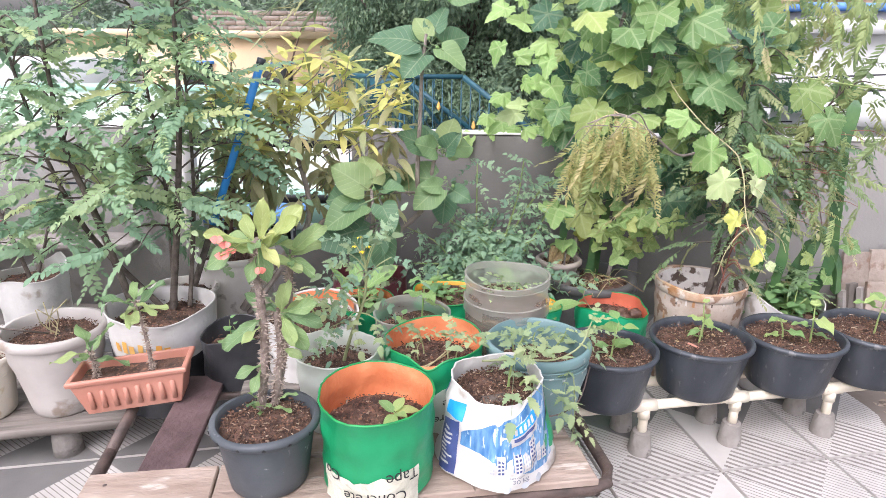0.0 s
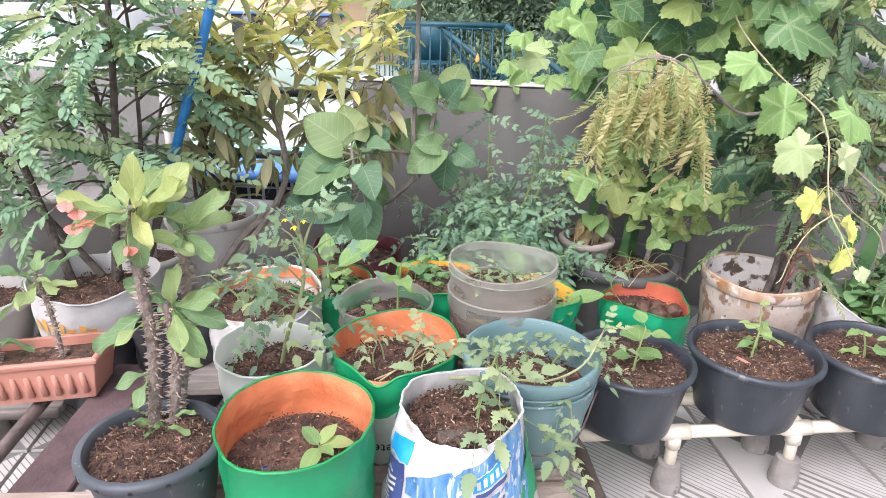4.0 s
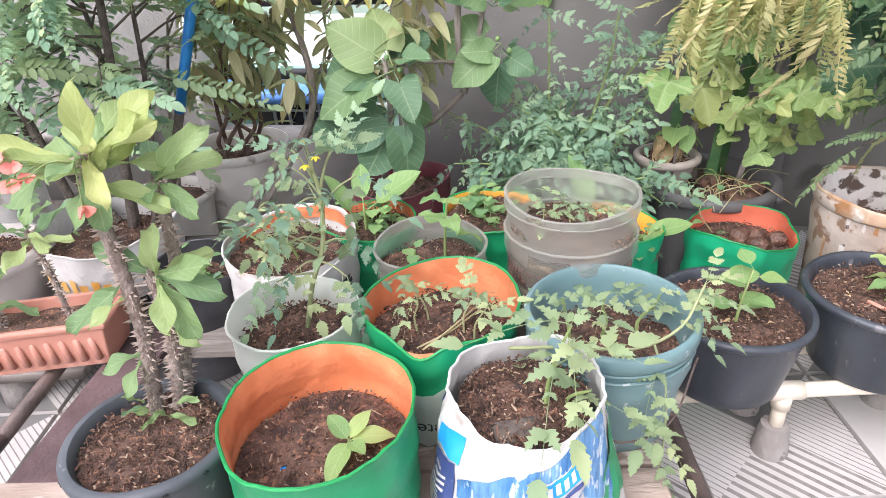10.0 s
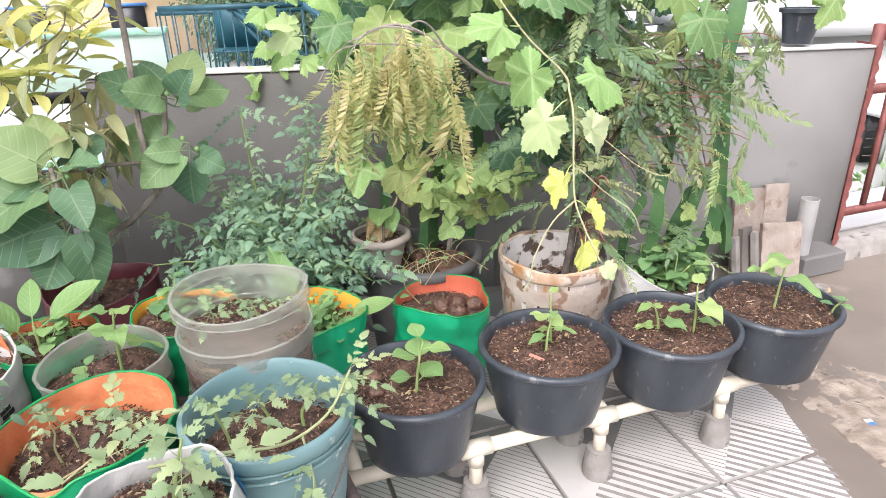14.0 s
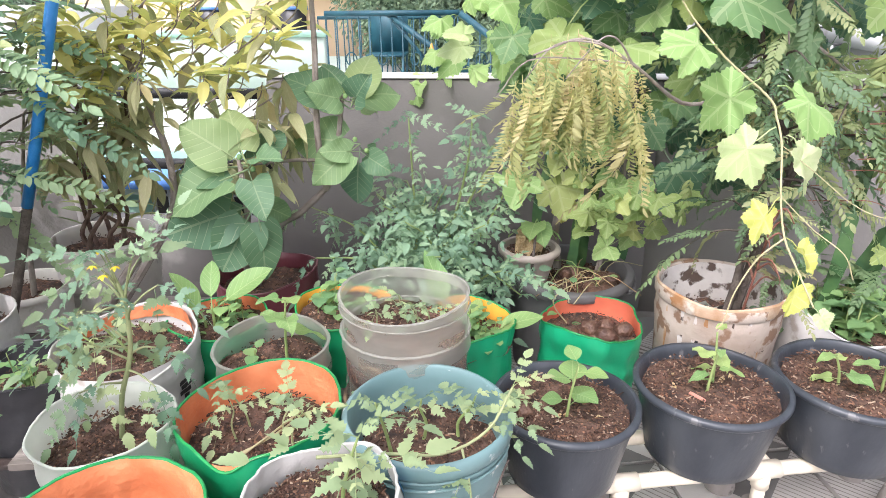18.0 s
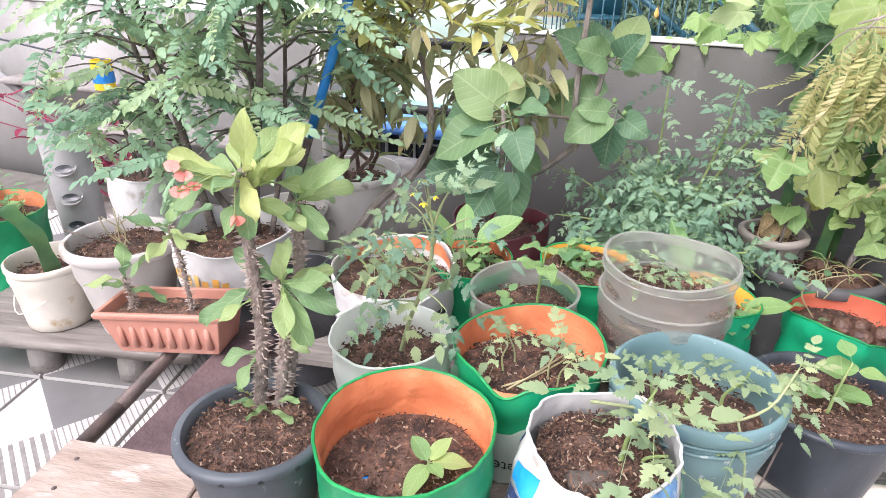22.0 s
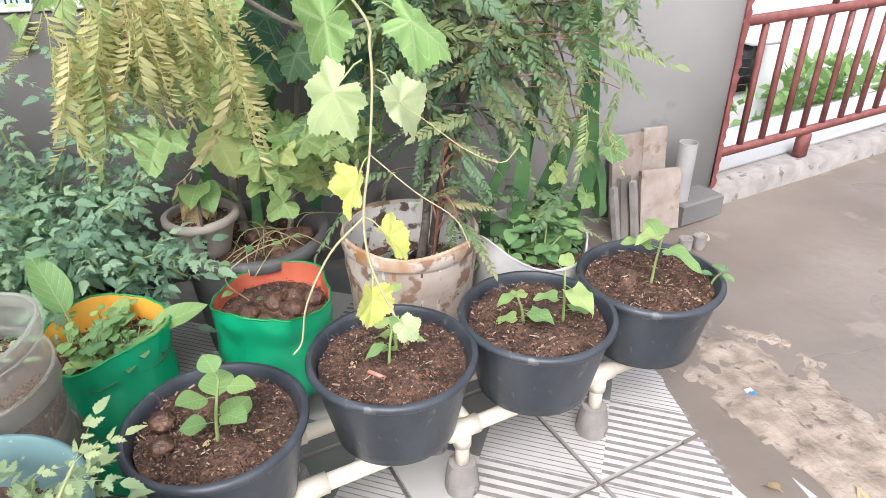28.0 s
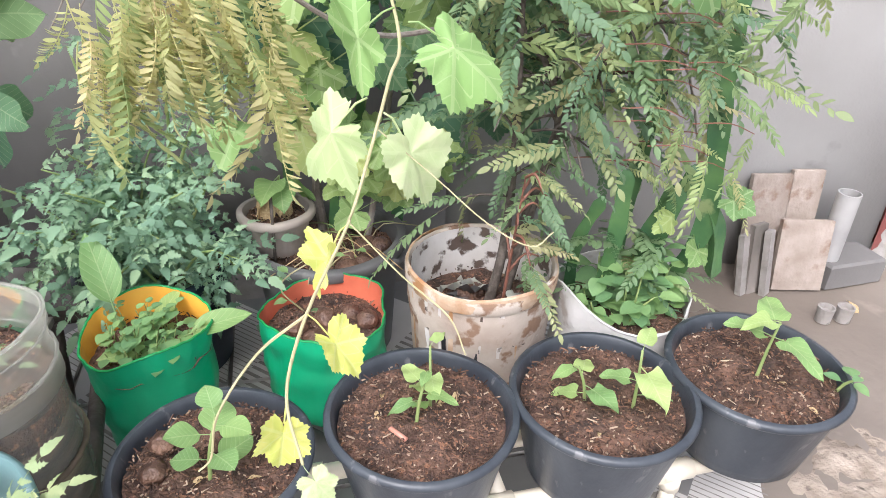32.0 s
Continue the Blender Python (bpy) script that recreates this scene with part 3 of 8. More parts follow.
def cut_leaflet(base, d, up, ln, w, crease=0.2, droop=0.15, deep=1.0):
    """A leaflet with deep pointed lobes on both sides."""
    d, up = d.normalized(), up.normalized()
    s = d.cross(up).normalized()
    up = s.cross(d)
    vs = []
    prof = ((0.0, 0.08, 0), (0.1, 0.55, 0), (0.24, 1.0, 0.08), (0.3, 0.78, 0), (0.42, 0.98, 0.08), (0.49, 0.7, 0), (0.6, 0.78, 0.07), (0.67, 0.52, 0), (0.78, 0.54, 0.05), (0.85, 0.3, 0), (1.0, 0.02, 0))
    for v, q, sweep in prof:
        if not sweep and 0.3 < v < 0.9:
            q *= deep
        c = base + d * ln * v - up * droop * ln * v * v
        e = d * ln * sweep * 0.5 + up * crease * w * q
        vs += [c - s * w * q + e, c, c + s * w * q + e]
    fs = []
    for k in range(len(prof) - 1):
        a = 3 * k
        fs += [(a, a + 1, a + 4, a + 3), (a + 1, a + 2, a + 5, a + 4)]
    return vs, fs


def vine_mesh(name, mat, fold=0.3, droop=0.3, petiole=0.35, wide=1.0, wave=0.05, teeth=0.07, n=108):
    """A grape leaf: five pointed lobes with saw teeth, folded along its midrib."""
    tips = ((90, 1.06, 36), (30, 0.92, 34), (150, 0.92, 34), (-32, 0.76, 38), (212, 0.76, 38))
    vs, fs, uv = [], [], []
    rings = (0.0, 0.35, 0.7, 1.0)
    ph = R.random() * 6
    for q in rings:
        for i in range(n):
            a = -90 + 360 * (i + 0.5) / n
            r = 0.31
            for at, ln, w in tips:
                d = abs((a - at + 180) % 360 - 180) / w
                r = max(r, ln * 0.5 * (1 - 0.3 * min(1.4, d) ** 1.15 * (0.5 + 0.5 * q)))
            gap = abs((a + 90 + 180) % 360 - 180)
            if gap < 26:
                r *= 0.25 + 0.75 * gap / 26
            if q == 1.0:
                r *= 1 + 0.75 * teeth * ((i / 3) % 1.0 * 1.8 - 0.5) + 0.025 * math.sin(i * 0.7 + ph)
            x, y = q * r * math.cos(radians(a)) * wide * 1.08, q * r * math.sin(radians(a))
            yy = petiole + 0.3 + y
            z = fold * abs(x) - droop * max(0, yy - petiole) ** 2 + wave * q * math.sin(3 * radians(a) + ph) + 0.6 * wave * q * q * math.sin(7 * radians(a) + 2 * ph) + 0.015 * math.sin(17 * y + ph) * math.cos(15 * x)
            vs.append((x, yy, z))
            off = min(abs((a - at + 180) % 360 - 180) for at, ln, w in tips)
            uv.append((0.5 + q * r * math.sin(radians(off)), 0.1 + q * r * math.cos(radians(off))))
    for k in range(len(rings) - 1):
        for i in range(n):
            j = (i + 1) % n
            fs.append((k * n + i, k * n + j, (k + 1) * n + j, (k + 1) * n + i))
    t = tube([(0, 0, 0), (0, petiole * 0.6, 0.05), (0, petiole + 0.15, 0.0)], 0.011, 4, False)
    k = len(vs)
    vs += [tuple(p) for p in t[0]]
    uv += [(0.5, 0.9)] * len(t[0])
    fs += [tuple(i + k for i in q) for q in t[1]]
    return make(name, vs, fs, mat, uvs=uv)


def frond_mesh(name, mat, pairs=12, ln=0.16, w=0.05, spread=60, droop=0.35, taper=0.5, alternate=True, lobes=0, seed=0, start=0.12, stem=0.008, twist=0.3, hang=0.0):
    """A feather leaf one unit long: a bowed midrib with leaflets that grow out of it on both sides."""
    r = random.Random(seed)
    mid = lambda t: Vector((0.02 * math.sin(5 * t + seed), t, -droop * t * t))
    rings = 2 * pairs + 3
    vs, fs = tube([mid(i / (rings - 1)) for i in range(rings)], [stem, stem * 0.3], 4, False)
    vs = list(vs)

    def grow(root, lf):
        """Adds a leaflet whose foot is the vertex root."""
        k = len(vs)
        vs.extend(lf[0])
        fs.extend([tuple(root if i == 1 else i + k for i in q) for q in lf[1]])
        return k

    for i in range(pairs):
        for sgn in (-1, 1):
            t = min(start + (1 - start) * (i + (0.5 if alternate and sgn > 0 else 0)) / pairs, 0.99)
            size = (1 - taper * abs(2 * t - 0.9) ** 1.5) * r.uniform(0.85, 1.12)
            ang = radians(spread * (1 - 0.35 * t) + r.uniform(-8, 8))
            d = Vector((sgn * math.sin(ang), math.cos(ang), r.uniform(-0.35, 0.1) - hang))
            up = Vector((r.uniform(-twist, twist), r.uniform(-0.2, 0.2), 1))
            root = round(t * (rings - 1)) * 4 + r.randrange(4)
            if lobes and i % 2 and pairs > 2:
                size *= 0.45
            blade = cut_leaflet if lobes else leaflet
            grow(root, blade(vs[root], d, up, ln * size, w * size, droop=r.uniform(0.1, 0.4) + (0.3 * r.random() if lobes else 0), **({"deep": 0.55} if lobes == 2 else {})))
    root = (rings - 1) * 4
    grow(root, (cut_leaflet if lobes else leaflet)(vs[root], Vector((0, 1, -0.4)), Vector((0, 0, 1)), ln * (1.25 if lobes else 1), w, droop=0.3))
    return make(name, vs, fs, mat)


def aim(pos, d, up=(0, 0, 1), s=1.0, roll=0.0):
    """A pose with +y along d and +z near up."""
    y = Vector(d).normalized()
    z = Vector(up)
    x = y.cross(z)
    x = x.normalized() if x.length > 1e-4 else y.orthogonal().normalized()
    z = x.cross(y)
    m = Matrix((x, y, z)).transposed().to_4x4()
    return Matrix.Translation(pos) @ m @ Matrix.Rotation(roll, 4, "Y") @ Matrix.Scale(s, 4)


LM = {}
LM["fig"] = [leaf_mesh("fig_leaf", "leaf_fig", ovate, w, f, d, 0.16, 12, 0.3, 0.12) for w, f, d in ((0.35, 0.15, 0.2), (0.32, 0.35, 0.35), (0.36, -0.18, 0.5), (0.33, 0.45, 0.15), (0.34, 0.05, 0.7))]
LM["grape"] = [vine_mesh("grape_leaf", "leaf_grape", f, d, 0.35, w) for f, d, w in ((0.15, 0.5, 1.0), (-0.3, 0.8, 1.0), (0.45, 0.6, 0.9), (-0.1, 1.1, 1.05))]
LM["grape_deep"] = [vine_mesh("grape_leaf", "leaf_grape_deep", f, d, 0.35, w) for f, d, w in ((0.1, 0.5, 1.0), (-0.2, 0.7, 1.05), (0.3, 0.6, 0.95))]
LM["grape_young"] = [vine_mesh("young_grape_leaf", "leaf_grape_young", f, d, 0.16, w, 0.07, 0.09) for f, d, w in ((-0.35, 0.6, 0.95), (0.5, 0.9, 0.85), (-0.6, 0.4, 0.9), (0.2, 1.2, 1.0))]
LM["grape_pale"] = [vine_mesh("pale_grape_leaf", "leaf_grape_pale", f, d, 0.14, w, 0.05, 0.09) for f, d, w in ((-0.25, 0.3, 0.95), (0.2, 0.4, 0.95))]
LM["grape_yellow"] = [vine_mesh("yellow_grape_leaf", "leaf_grape_yellow", f, d, 0.25, w, 0.07, 0.09) for f, d, w in ((-0.6, 0.7, 0.85), (0.7, 0.5, 0.8))]
LM["ivy"] = [vine_mesh("gourd_leaf", "leaf_gourd", f, d, 0.4, 1.08, 0.09, 0.05) for f, d in ((0.15, 0.3), (-0.25, 0.6), (0.4, 0.45))]
LM["yellow"] = [leaf_mesh("yellowing_leaf", "leaf_yellow", oval, w, 0.3, d, 0.08, 7, 0.08) for w, d in ((0.16, 0.25), (0.19, 0.5), (0.15, 0.1))]
LM["olive"] = [leaf_mesh("drooping_leaf", "leaf_olive", oval, w, 0.3, d, 0.06, 7, 0.08) for w, d in ((0.15, 0.2), (0.18, 0.45), (0.14, 0.7))]
LM["narrow"] = [leaf_mesh("narrow_leaf", "leaf_narrow", lance, w, 0.35, d, 0.05, 7, 0.08) for w, d in ((0.14, 0.25), (0.17, 0.45), (0.13, 0.08))]
LM["euph"] = [leaf_mesh("euphorbia_leaf", "leaf_euph", paddle, w, f, d, 0.42, 16, 0.03) for w, f, d in ((0.18, 0.25, 0.12), (0.2, 0.15, 0.3), (0.165, 0.4, 0.02), (0.19, -0.15, 0.4))]
LM["euph_top"] = [leaf_mesh("euphorbia_leaf", "leaf_euph_top", paddle, w, f, d, 0.45, 16, 0.03) for w, f, d in ((0.155, 0.3, 0.12), (0.17, 0.2, 0.25), (0.15, 0.45, 0.05))]
LM["seed"] = [leaf_mesh("seedling_leaf", "leaf_seed", heart, w, 0.2, d, 0.14, 8, 0.28, 0.06) for w, d in ((0.36, 0.3), (0.4, 0.15), (0.33, 0.45))]
LM["brinjal"] = [leaf_mesh("brinjal_leaf", "leaf_seed", heart, w, 0.2, d, 0.22, 11, 0.25, 0.05) for w, d in ((0.3, 0.25), (0.34, 0.45), (0.27, 0.6))]
LM["broad"] = [leaf_mesh("turmeric_leaf", "leaf_seed", oval, w, 0.3, d, 0.04, 10, 0.18) for w, d in ((0.23, 0.1), (0.2, 0.3))]
LM["oblong"] = [leaf_mesh("seedling_leaf", "leaf_seed", oval, w, 0.22, d, 0.1, 9, 0.08) for w, d in ((0.29, 0.2), (0.26, 0.4))]
LM["round"] = [leaf_mesh("round_leaf", "leaf_seed", oval, w, 0.12, d, 0.06, 9, 0.28, 0.04) for w, d in ((0.4, 0.15), (0.37, 0.3))]
LM["herb"] = [leaf_mesh("herb_leaf", "leaf_herb", oval, w, 0.2, d, 0.05, 5, 0.2) for w, d in ((0.3, 0.2), (0.36, 0.4))]
LM["dry"] = [leaf_mesh("dry_leaf", "dry", lance, w, 0.6, d, 0.3, 7, 0.1) for w, d in ((0.2, 0.8), (0.15, 0.5))]
LM["wilted"] = [leaf_mesh("wilted_leaf", "dry", oval, w, 0.7, d, 0.3, 9, 0.2) for w, d in ((0.26, 0.7), (0.2, 0.4))]
LM["red"] = [leaf_mesh("red_leaf", "red_leaf", lance, 0.25, 0.3, 0.4, 0.1, 6, 0.1)]
LM["star"] = [frond_mesh("gooseberry_frond", "leaf_star", 14, 0.145, 0.043, 68, d, 0.35, True, 0, s, 0.12, 0.006, 0.7) for s, d in ((1, 0.25), (2, 0.5), (3, 0.12), (31, 0.75))]
LM["curry"] = [frond_mesh("curry_frond", "leaf_curry", 12, 0.155, 0.036, 60, d, 0.4, True, 0, sd, 0.1, 0.006, 0.5) for sd, d in ((4, 0.35), (5, 0.7), (6, 0.2))]
LM["neem"] = [frond_mesh("yellowing_frond", "leaf_dry_neem", 15, 0.19, 0.026, 54, d, 0.35, False, 0, sd, 0.1, 0.006, 1.1, 0.6) for sd, d in ((7, 0.35), (8, 0.2), (9, 0.6), (16, 0.9))]
LM["neem_dry"] = [frond_mesh("yellowing_frond", "leaf_tan_neem", 16, 0.17, 0.022, 56, d, 0.35, False, 0, sd, 0.08, 0.006, 1.2, 0.7) for sd, d in ((27, 0.25), (28, 0.1), (29, 0.5), (30, 0.8))]
LM["tomato"] = [frond_mesh("tomato_leaf", "leaf_tomato", 3, 0.42, 0.155, 60, d, 0.25, False, 2, sd, 0.2, 0.012, 0.9) for sd, d in ((10, 0.6), (11, 1.1), (12, 0.35), (18, 1.4))]
LM["bush"] = [frond_mesh("tomato_leaf", "leaf_bush", 6, 0.31, 0.1, 64, d, 0.3, False, 2, sd, 0.16, 0.01, 0.8) for sd, d in ((13, 0.5), (14, 0.9), (15, 0.25), (17, 1.3))]


def leaf(kind, parent, pos, d, size, up=None, roll=0.0, name=None):
    me = R.choice(LM[kind])
    return part(name or me.name.split(".")[0], me, parent, "", aim(pos, d, up or (0, 0, 1), size, roll))


def leaf_to(kind, parent, base, tip, up=(0, -0.7, 0.7), name=None):
    """A leaf from the foot of its stalk to its tip."""
    b, t = Vector(base), Vector(tip)
    return leaf(kind, parent, b, t - b, (t - b).length * (1.08 if kind.startswith("grape") else 1.0), up, R.uniform(-0.15, 0.15), name)


# ---- the setting ----
WALL_TURN = -1.6
wall = thing("wall_north", "grey cement-rendered parapet wall with a pale coping", "wall", (0, 3.0, 0), kind="structure", rz=WALL_TURN)
# The parapet has an opening with a sill between two lengths.
part("wall_length", make("wall_length", *slab(-0.42, 0.965, 0, 0.14, -0.3, 0.865, 0.006), "old_wall"), wall, "dark weathered cement length")
part("wall_length", make("wall_length", *slab(0.967, 2.412, 0.004, 0.14, -0.3, 0.865, 0.006), "wall"), wall, "newer pale cement length")
part("wall_length", make("wall_length", *slab(-4.4, -1.25, 0, 0.14, -0.3, 0.868, 0.006), "side_wall"), wall)
part("coping", make("coping", *slab(-4.4, -1.245, -0.004, 0.12, 0.87, 0.88, 0.004), "wall_top"), wall, "pale lime-washed coping strip")
part("sill_wall", make("sill_wall", *slab(-1.248, -0.422, 0.004, 0.136, -0.3, 0.3, 0.006), "old_wall"), wall)
part("coping", make("coping", *slab(-0.44, 2.41, -0.003, 0.1, 0.867, 0.876, 0.004), "wall_top"), wall, "pale lime-washed coping strip")
part("white_jamb", make("white_jamb", *slab(-1.246, -1.216, -0.008, 0.146, 0.302, 0.866, 0.003), "wall_top"), wall, "white painted jamb of the opening")
for z in (0.53, 0.8):
    part("opening_bar", make("opening_bar", *slab(-1.215, -0.423, 0.05, 0.08, z - 0.018, z + 0.018, 0.003), "print_black"), wall, "black steel bar across the opening")
edge_vs, edge_fs = [], []
for i in range(40):
    z = i / 39 * 0.9 - 0.02
    k = 0.012 * noise.noise((0, z * 30, 3.3)) + 0.006 * (i % 2)
    edge_vs += [(2.413, -0.004, z), (2.432 + k, -0.004, z), (2.43 + k, 0.14, z)]
for i in range(39):
    a = 3 * i
    edge_fs += [(a, a + 1, a + 4, a + 3), (a + 1, a + 2, a + 5, a + 4)]
part("broken_edge", make("broken_edge", edge_vs, edge_fs, "gate_red", False), wall, "ragged plaster edge against red oxide post")

terrace = thing("floor", "rooftop terrace slab under the floor tiles", "floor", (0, 0, 0), kind="structure")
part("slab", make("slab", *slab(-4.4, 5.6, -4.2, 3.02, -0.32, -0.012, 0.004), "grout"), terrace)
gv, gf = [], []
for i in range(41):
    for j in range(61):
        x, y = 1.52 + 4.0 * i / 40, -4.2 + 7.5 * j / 60
        h = 0.006 * noise.noise((x * 2.5, y * 2.5, 0)) + 0.004 * noise.noise((x * 9, y * 9, 2))
        band = max(0, 1 - abs(x - 1.72) / 0.25) * (y > 0.4)
        gv.append((x, y, h - 0.004 + 0.012 * band * (0.5 + noise.noise((x * 6, y * 6, 5)))))
for i in range(40):
    for j in range(60):
        a = i * 61 + j
        gf.append((a, a + 61, a + 62, a + 1))
part("bare_cement", make("bare_cement", gv, gf, "dirt"), terrace, "wet bare cement with sandy dirt beside the tiles")

cv, cf = [], []
for i in range(45):
    for j in range(61):
        x, y = 1.42 + 0.75 * i / 44, 1.1 + 1.15 * j / 60
        e, v = (x - 0.898) * 0.983 + (y - 1.722) * 0.184 - 0.79, (y - 1.722) * 0.983 - (x - 0.898) * 0.184
        d = math.hypot((e - 0.12 - 0.1 * noise.noise((x * 3, y * 3, 8))) / 0.17, (v + 0.1) / 0.42) + (3 if e < 0 else 0)
        cv.append((x, y, 0.014 * (1 - d) + 0.01 * noise.noise((x * 14, y * 14, 1)) + 0.007 * noise.noise((x * 38, y * 38, 2)) + 0.001))
for i in range(44):
    for j in range(60):
        a = i * 61 + j
        if max(cv[a][2], cv[a + 61][2], cv[a + 62][2], cv[a + 1][2]) > -0.006:
            cf.append((a, a + 61, a + 62, a + 1))
part("sand_crust", make("sand_crust", cv, cf, "sand"), terrace, "crusted sandy patch beside the tiles")

back = thing("wall_south", "plain cement parapet behind the garden", "wall", (0, -4.2, 0), kind="structure")
part("wall_length", make("wall_length", *slab(-4.4, 5.6, -0.14, 0, -0.3, 0.9), "wall"), back)
west = thing("wall_west", "plain cement parapet at the terrace side", "wall", (-4.4, 0, 0), kind="structure")
part("wall_length", make("wall_length", *slab(-0.14, 0, -4.34, 3.1, -0.3, 1.2), "wall"), west)
east = thing("wall_east", "low plain cement kerb at the terrace side", "wall", (5.6, 0, 0), kind="structure")
part("wall_length", make("wall_length", *slab(0, 0.14, -4.34, 3.9, -0.3, 0.3), "wall"), east)

kerb = thing("kerb", "rough cement kerb below the railing", "kerb", (2.36, 2.9, 0), kind="structure", rz=12)
part("kerb_step", make("kerb_step", *slab(0.06, 3.4, -0.02, 0.5, -0.3, 0.075, 0.02), "concrete"), kerb)
part("kerb_top", make("kerb_top", *slab(0.1, 3.4, 0.1, 0.42, 0.076, 0.11, 0.02), "house_white"), kerb, "whitewashed upper edge of the kerb")
part("kerb_block", make("kerb_block", *slab(-0.2, 0.02, -0.08, 0.06, 0, 0.085, 0.008), "old_wall", False), kerb)

# ---- floor tiles: a turned square grid, each tile in four triangles ----
TS, TURN_T = 0.3845, 10.6
T0 = Vector((0.898, 1.722))
tu = Vector((math.cos(radians(TURN_T)), math.sin(radians(TURN_T))))
tv = Vector((-tu.y, tu.x))


def clip(poly, a, b, c):
    """The part of a polygon where a*x + b*y >= c."""
    out = []
    for i in range(len(poly)):
        p, q = poly[i], poly[(i + 1) % len(poly)]
        dp, dq = a * p[0] + b * p[1] - c, a * q[0] + b * q[1] - c
        if dp >= 0:
            out.append(p)
        if dp * dq < 0:
            t = dp / (dp - dq)
            out.append((p[0] + t * (q[0] - p[0]), p[1] + t * (q[1] - p[1])))
    return out


def tile_mesh(kind):
    g, h = 0.006, TS / 2
    e = h - g
    vs = [(-e, -e, 0), (e, -e, 0), (e, e, 0), (-e, e, 0), (0, 0, 0), (-e, -e, -0.014), (e, -e, -0.014), (e, e, -0.014), (-e, e, -0.014)]
    fs = [(0, 1, 4), (1, 2, 4), (2, 3, 4), (3, 0, 4)] + [(5 + i, 5 + (i + 1) % 4, (i + 1) % 4, i) for i in range(4)]
    idx = [0, 0, 1, 0, 0, 0, 0, 0]
    # Bands run along the falling diagonal, raised half a millimetre.
    def bands(tri, step, width, mat, start):
        c = start
        while c < 0.4:
            p = clip(clip(tri, 0.7071, 0.7071, c), -0.7071, -0.7071, -(c + width))
            if len(p) >= 3:
                k = len(vs)
                vs.extend([(x, y, 0.0006) for x, y in p])
                fs.append(tuple(range(k, k + len(p))))
                idx.append(mat)
            c += step
    bands([(-e, -e), (e, -e), (0, 0)], 0.0235, 0.0105, 2, -e * 1.4142 + 0.02)
    bands([(e, -e), (e, e), (0, 0)], 0.0145, 0.003, 2, 0.004)
    if kind:
        bands([(-e, e), (-e, -e), (0, 0)], 0.0145, 0.003, 2, -e * 1.4142)
    return make("tile", vs, fs, ["tile_white", "tile_grey", "tile_line"], False, None, idx)


TILES = [tile_mesh(0), tile_mesh(1)]
for j in range(-15, 4):
    for i in range(-13, 2):
        c = T0 + tu * TS * (i + 0.5) + tv * TS * (j + 0.5)
        if c.y > 2.83 or c.x < -4.15 or c.y < -3.95:
            continue
        part("tile", TILES[(i * 7 + j * 3) % 2], terrace, "", pose(c.x, c.y, R.uniform(-0.0006, 0.0006), R.uniform(-0.15, 0.15), R.uniform(-0.15, 0.15), TURN_T + (0 if j % 2 == 0 else 180)))


# ---- containers ----
def crumbs(root, r, z, n, seed):
    """Loose bits of bark, husk and stalk on the soil."""
    q = random.Random(seed)
    sets = []
    for _ in range(int(n * 6.0)):
        a, d = q.uniform(0, 6.283), r * math.sqrt(q.random()) * 0.97
        ln, w, h = q.uniform(0.001, 0.0038) * q.choice((1, 1, 1, 1, 2.6)), q.uniform(0.0004, 0.0016), q.uniform(0.0005, 0.0016)
        m = pose(d * math.cos(a), d * math.sin(a), z + 0.004 + q.uniform(-0.002, 0.005), q.uniform(-35, 35), q.uniform(-35, 35), q.uniform(0, 360))
        v = [(-ln, -w, -h), (ln, -w * 0.5, -h), (ln * 0.9, w, -h), (-ln, w * 0.7, -h), (-ln * 0.8, -w * 0.6, h), (ln * 0.8, -w * 0.4, h), (ln * 0.7, w * 0.6, h), (-ln * 0.8, w * 0.5, h)]
        sets.append(moved((v, [(4, 5, 6, 7), (0, 1, 5, 4), (1, 2, 6, 5), (2, 3, 7, 6), (3, 0, 4, 7)]), m))
    vs, fs = join(*sets)
    ob = part("mulch", make("mulch", vs, fs, "crumb", False), root, "scattered bark chips and dry stalks")
    tagged(ob, kind="stuff")


def soil(root, r, z, seed, n=140, mat="soil", sx=1.0, sy=1.0):
    vs, fs = [(0, 0, z + 0.01)], []
    N, K = 36, 9
    for k in range(1, K + 1):
        for i in range(N):
            a = 2 * math.pi * i / N
            d = r * k / K
            x, y = d * math.cos(a) * sx, d * math.sin(a) * sy
            h = 0.015 * noise.noise((x * 22 + seed, y * 22, seed)) + 0.006 * noise.noise((x * 70, y * 70 + seed, 1)) + 0.008 * (1 - (k / K) ** 2)
            vs.append((x, y, z + h))
    for i in range(N):
        fs.append((0, 1 + i, 1 + (i + 1) % N))
    for k in range(K - 1):
        for i in range(N):
            j = (i + 1) % N
            fs.append((1 + k * N + i, 1 + (k + 1) * N + i, 1 + (k + 1) * N + j, 1 + k * N + j))
    part("soil", make("soil", vs, fs, mat, True), root)
    if n:
        crumbs(root, r * min(sx, sy), z + 0.006, n, seed)


